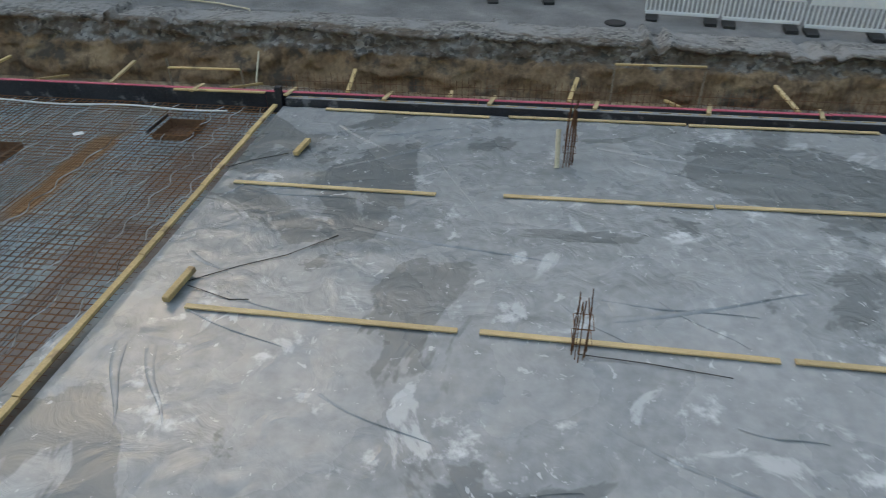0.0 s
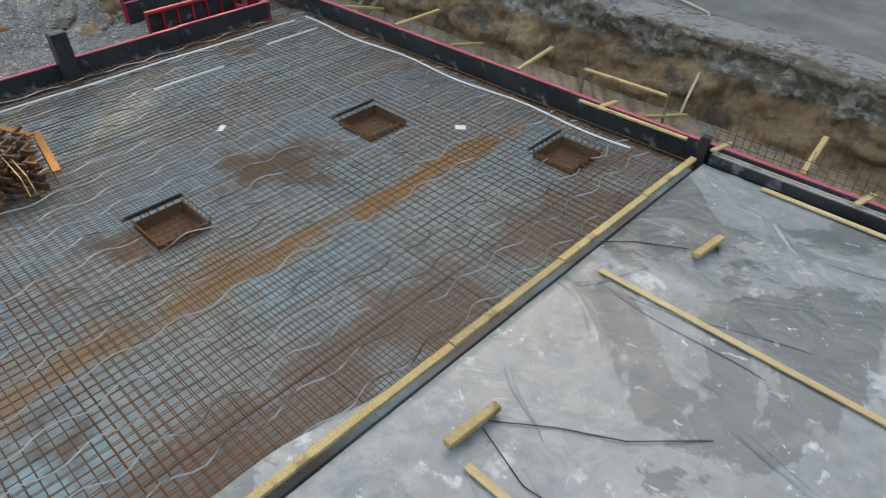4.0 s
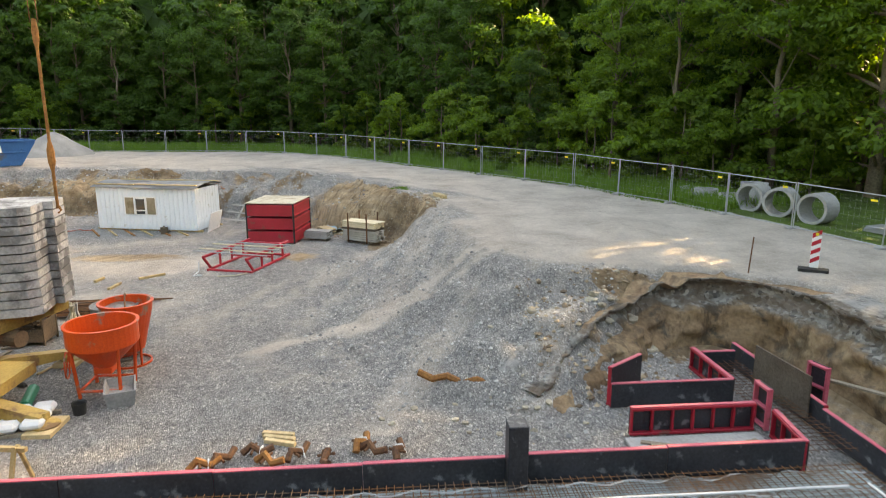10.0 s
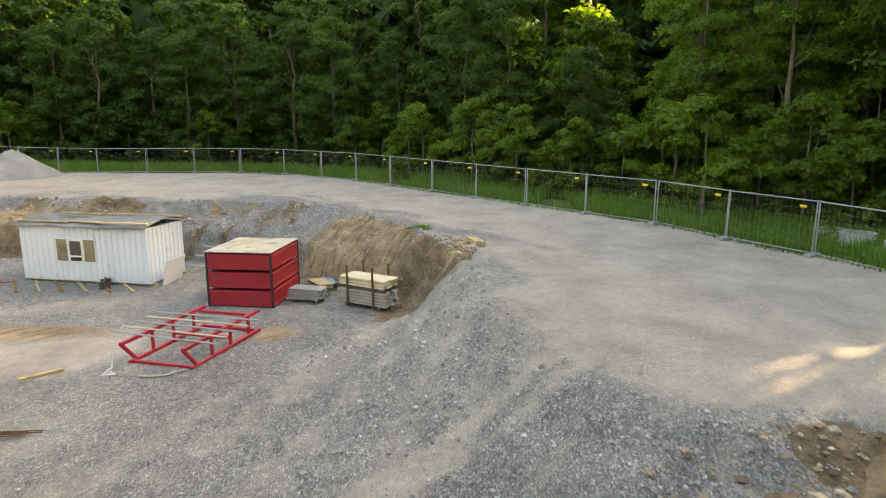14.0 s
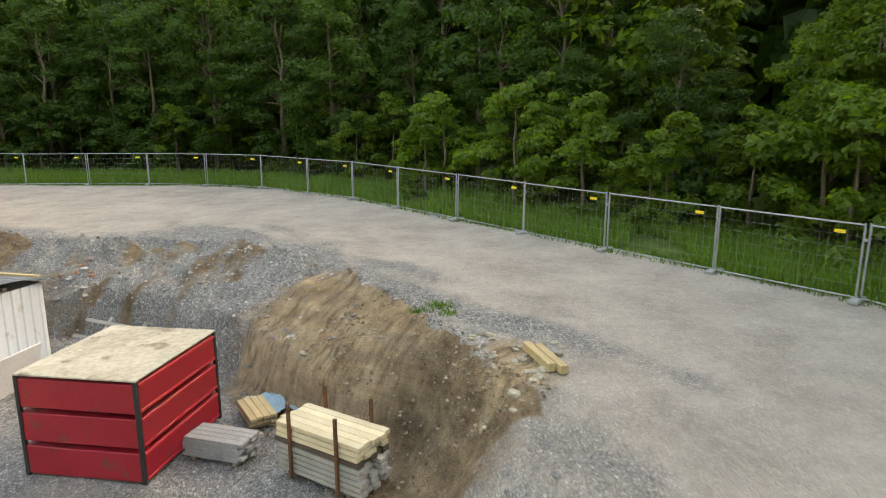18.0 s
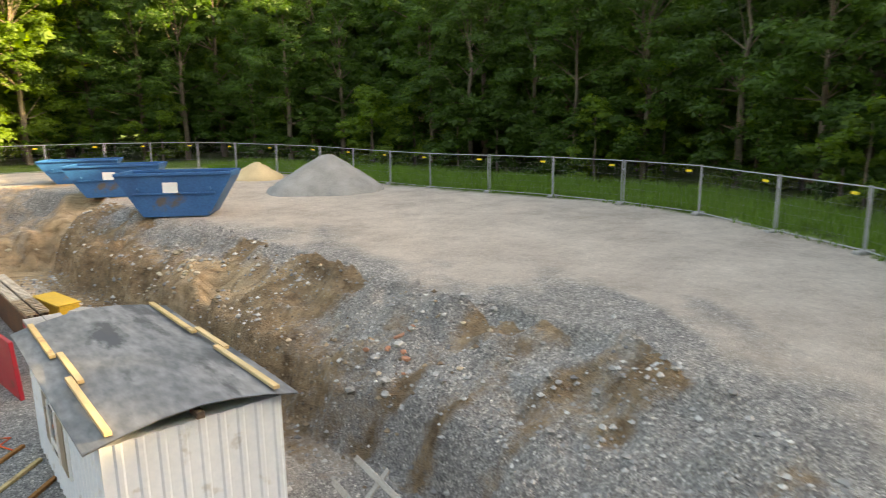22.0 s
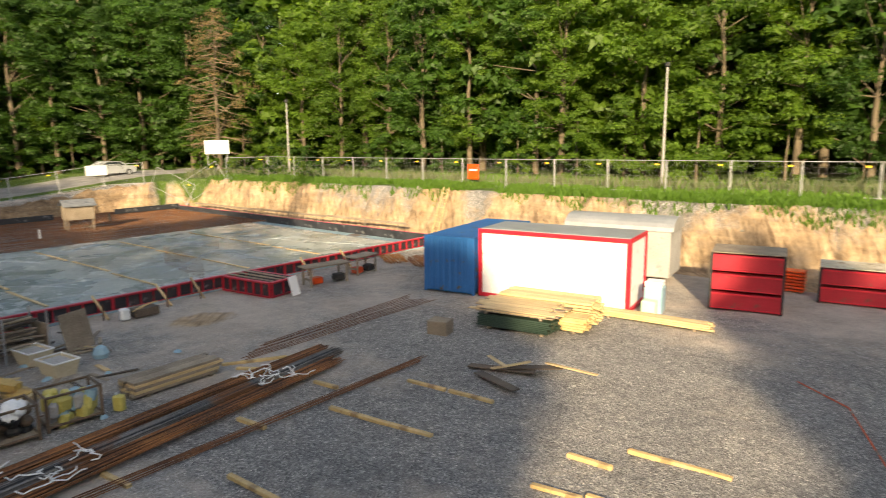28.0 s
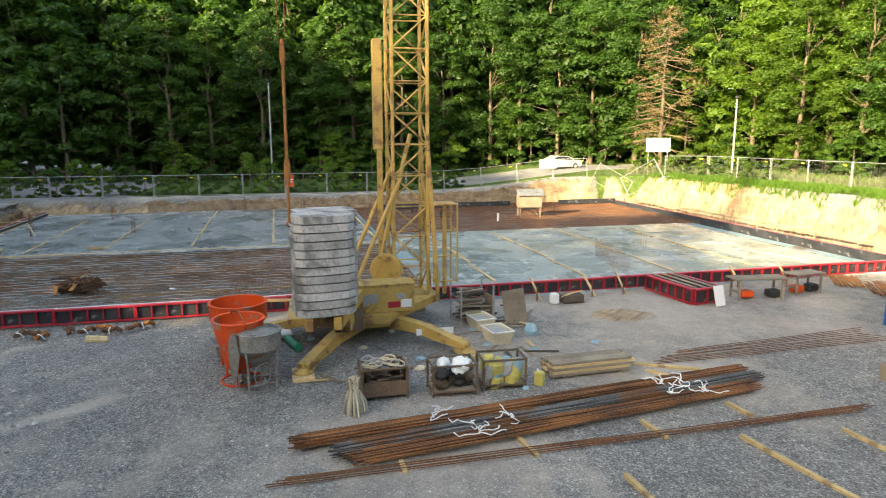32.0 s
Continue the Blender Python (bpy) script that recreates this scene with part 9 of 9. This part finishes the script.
solid("stone_block", MB().box((0, 0, 0.3), (0.7, 0.8, 0.6), bev=0.12), CONCRETE, "rough pale block beside the yellow crate", "block", m=pose(-51.1, -17.9, -0.1, 4, 3, 12))
solid("standing_formwork", MB().box((0, 0, 0.75), (0.1, 2.2, 1.5), bev=0.01), RED, "red formwork panel standing beside the hut", "formwork", m=pose(-47.45, -14.25, -0.1, 0, 3, -6.4))
solid("red_hose", MB().path([(-46.1, -10.5, -0.06), (-46.0, -11.0, -0.06), (-46.3, -11.2, -0.06), (-45.7, -11.8, -0.06), (-45.5, -12.5, -0.06), (-45.0, -13.6, -0.06), (-44.4, -14.5, -0.06), (-43.7, -15.5, -0.06), (-42.9, -16.5, -0.06), (-41.8, -19.5, -0.06), (-40.5, -20.6, -0.06)], 0.018, 6), ORANGE, "thin orange-red hose across the yard", "hose", smooth=True)
solid("sawhorse", MB().box((0, 0, 0.3), (0.8, 0.1, 0.1), bev=0.01).box((-0.3, 0, 0.14), (0.08, 0.4, 0.3), bev=0.01).box((0.3, 0, 0.14), (0.08, 0.4, 0.3), bev=0.01), WOOD_DARK, "dark wooden sawhorse beside the hut", "sawhorse", m=pose(-45.0, -6.2, -0.1, 0, 0, 20))

# ---- stones ----


def stone_mesh(seed, r):
    rnd = random.Random(seed)
    bm = bmesh.new()
    bmesh.ops.create_icosphere(bm, subdivisions=1, radius=r)
    for v in bm.verts:
        v.co *= rnd.uniform(0.7, 1.15)
        v.co.z *= 0.65
    me = bpy.data.meshes.new("stone")
    bm.to_mesh(me)
    bm.free()
    return me


STONE = surf("pale_rubble", (0.28, 0.24, 0.18), (0.5, 0.44, 0.34), 0.9, 0, 2.0, 14, 0.4, per_object=0.3)
GREYSTONE = surf("grey_rubble", (0.22, 0.215, 0.2), (0.42, 0.41, 0.39), 0.9, 0, 2.0, 14, 0.4, per_object=0.3)
BRICK_RED = surf("broken_brick", (0.32, 0.12, 0.07), (0.5, 0.25, 0.16), 0.9, 0, 2, 14, 0.3)
stones = {m_.name: [stone_mesh(70 + k, 0.1) for k in range(4)] for m_ in (STONE, GREYSTONE, BRICK_RED)}
for m_ in (STONE, GREYSTONE, BRICK_RED):
    for me in stones[m_.name]:
        me.materials.append(m_)
rs = random.Random(90)
for cx, cy, sx, sy, n, m_, lo, hi in ((-41.8, 8.2, 1.6, 0.8, 55, STONE, 0.4, 1.3), (-25.2, 12.4, 1.2, 1.4, 45, STONE, 0.5, 1.8), (-51.4, -5.0, 0.7, 0.5, 16, BRICK_RED, 0.5, 1.3), (-51.3, -4.6, 1.0, 0.8, 18, GREYSTONE, 0.5, 1.4),
                                      (-53.6, -16.0, 0.9, 2.0, 60, STONE, 0.4, 1.3), (-22.4, 8.6, 1.6, 2.0, 40, STONE, 0.3, 1.0), (-44.0, 3.6, 1.2, 1.0, 20, STONE, 0.4, 1.2), (-50.5, -2.0, 2.5, 3.0, 40, GREYSTONE, 0.3, 0.9), (-27.0, 9.0, 3.0, 3.0, 40, GREYSTONE, 0.25, 0.7),
                                      (-49.5, -30.0, 3.0, 2.0, 40, STONE, 0.5, 1.6), (-44.0, -33.6, 5.0, 0.4, 30, STONE, 0.4, 1.2)):
    for k in range(int(n * 0.72)):
        x, y = rs.gauss(cx, sx * 0.6), rs.gauss(cy, sy * 0.6)
        s = rs.uniform(lo, hi)
        st = new("stone", rs.choice(stones[m_.name]))
        z = float(ground_height(np.array([x]), np.array([y]))[0])
        st.matrix_basis = pose(x, y, z + 0.02 * s, rs.uniform(-20, 20), rs.uniform(-20, 20), rs.uniform(0, 360)) @ Matrix.Diagonal((s * 1.2, s, s, 1))
        tagged(st, "pale broken stone lying on the earth" if m_ is STONE else ("grey stone lying on the gravel" if m_ is GREYSTONE else "broken red brick on the slope"), "stone", "stones on the slopes")

# ---- loose scrap round the crane foot and the bins ----
rq = random.Random(120)
for k in range(26):
    x, y = rq.choice(((-26.2, -3.2), (-26.6, -5.2), (-23.3, -7.4), (-22.4, -10.4), (-25.2, -9.6), (-20.6, -9.6)))
    x, y = x + rq.gauss(0, 0.45), y + rq.gauss(0, 0.5)
    L = rq.uniform(0.35, 1.3)
    solid("scrap_board", MB().box((0, 0, 0.02), (L, rq.uniform(0.07, 0.14), 0.035), bev=0.004), rq.choice((WOOD_GREY, WOOD_DARK, WOOD, WOOD_GREY)), "short weathered board lying by the crane", "board", "scrap boards by the crane", m=pose(x, y, -0.09 + 0.012 * (k % 4), 0, rq.uniform(-2, 2), rq.uniform(0, 180)))
for k in range(14):
    x, y = rq.gauss(-24.6, 1.6), rq.gauss(-6.2, 2.4)
    solid("rag", MB().lathe([(0.16, 0), (0.13, 0.05), (0.05, 0.09), (0.001, 0.07)], 7, pose(0, 0, 0, 0, 0, 0)), rq.choice((PLASTIC_WHITE, PALE_BLUE, BLACK, GROUP_CREAM)), "crumpled plastic rag on the gravel", "rag", "rags by the crane", m=pose(x, y, -0.1, rq.uniform(-10, 10), rq.uniform(-10, 10), rq.uniform(0, 360)) @ Matrix.Diagonal((rq.uniform(0.7, 1.6), rq.uniform(0.6, 1.1), 1, 1)))

# ---- loose rubble on the slopes, past counting ----


def rubble(name, regions, label, material, seed):
    """Small broken stones, each a crushed octahedron, strewn on the ground."""
    rg = np.random.default_rng(seed)
    base = np.array([(1, 0, 0), (0, 1, 0), (-1, 0, 0), (0, -1, 0), (0, 0, 0.7), (0, 0, -0.7)])
    tri = np.array([(0, 1, 4), (1, 2, 4), (2, 3, 4), (3, 0, 4), (1, 0, 5), (2, 1, 5), (3, 2, 5), (0, 3, 5)])
    vs, fs, k = [], [], 0
    for x0, x1, y0, y1, n, lo, hi in regions:
        x, y = rg.uniform(x0, x1, n), rg.uniform(y0, y1, n)
        d, run = polygon_distance(x, y, FOOT)
        keep = (d > -1.5) & (d < run * 1.02) & (value_noise(x * 0.55, y * 0.55, seed) > rg.uniform(-1.0, 0.5, n))
        x, y = x[keep], y[keep]
        z = ground_height(x, y)
        for px, py, pz in zip(x, y, z):
            r = lo + (hi - lo) * rg.random() ** 3
            a = rg.uniform(0, 6.28)
            p = base * rg.uniform(0.65, 1.25, (6, 3)) * r
            c, q = math.cos(a), math.sin(a)
            p = np.stack([p[:, 0] * c - p[:, 1] * q, p[:, 0] * q + p[:, 1] * c, p[:, 2]], 1) + (px, py, pz + 0.2 * r)
            vs.append(p)
            fs.append(tri + k)
            k += 6
    me = bpy.data.meshes.new(name)
    me.from_pydata(np.concatenate(vs).tolist(), [], np.concatenate(fs).tolist())
    me.materials.append(material)
    tagged(new(name, me), label, "rubble", kind="stuff")


def rubble_material(name, stops):
    mt = surf(name, stops[0], stops[1], 0.9, 0, 3.0, 20, 0.3)
    nd, ln = mt.node_tree.nodes, mt.node_tree.links
    bs = nd["Principled BSDF"]
    geo, rp = nd.new("ShaderNodeNewGeometry"), nd.new("ShaderNodeValToRGB")
    rp.color_ramp.elements[0].color, rp.color_ramp.elements[1].color = (*stops[0], 1), (*stops[-1], 1)
    for i, c in enumerate(stops[1:-1]):
        e = rp.color_ramp.elements.new((i + 1) / (len(stops) - 1))
        e.color = (*c, 1)
    ln.new(geo.outputs["Random Per Island"], rp.inputs[0])
    ln.new(rp.outputs[0], bs.inputs["Base Color"])
    return mt


RUBBLE_GREY = rubble_material("mixed_grey_rubble", [(0.16, 0.155, 0.155), (0.27, 0.265, 0.26), (0.36, 0.35, 0.335), (0.62, 0.6, 0.57)])
RUBBLE_TAN = rubble_material("mixed_tan_rubble", [(0.13, 0.09, 0.06), (0.25, 0.18, 0.12), (0.36, 0.27, 0.18), (0.52, 0.42, 0.3)])
rubble("gravel_rubble", [(-38, -20.5, 3.5, 13.0, 5200, 0.02, 0.085), (-54, -45, -12, 6, 5200, 0.022, 0.09), (-57, -50, -27, -10, 2200, 0.03, 0.12)], "loose grey stones strewn over the gravel slopes", RUBBLE_GREY, 131)
rubble("earth_rubble", [(-48.5, -41, 2.0, 9.0, 2600, 0.015, 0.06), (-42.8, -40.2, 7.0, 9.0, 500, 0.02, 0.08), (-27.5, -22, 9.8, 14.5, 1100, 0.025, 0.12), (-56, -49, -26, -3, 1800, 0.02, 0.1)], "pale broken lumps of earth and stone on the banks", RUBBLE_TAN, 133)
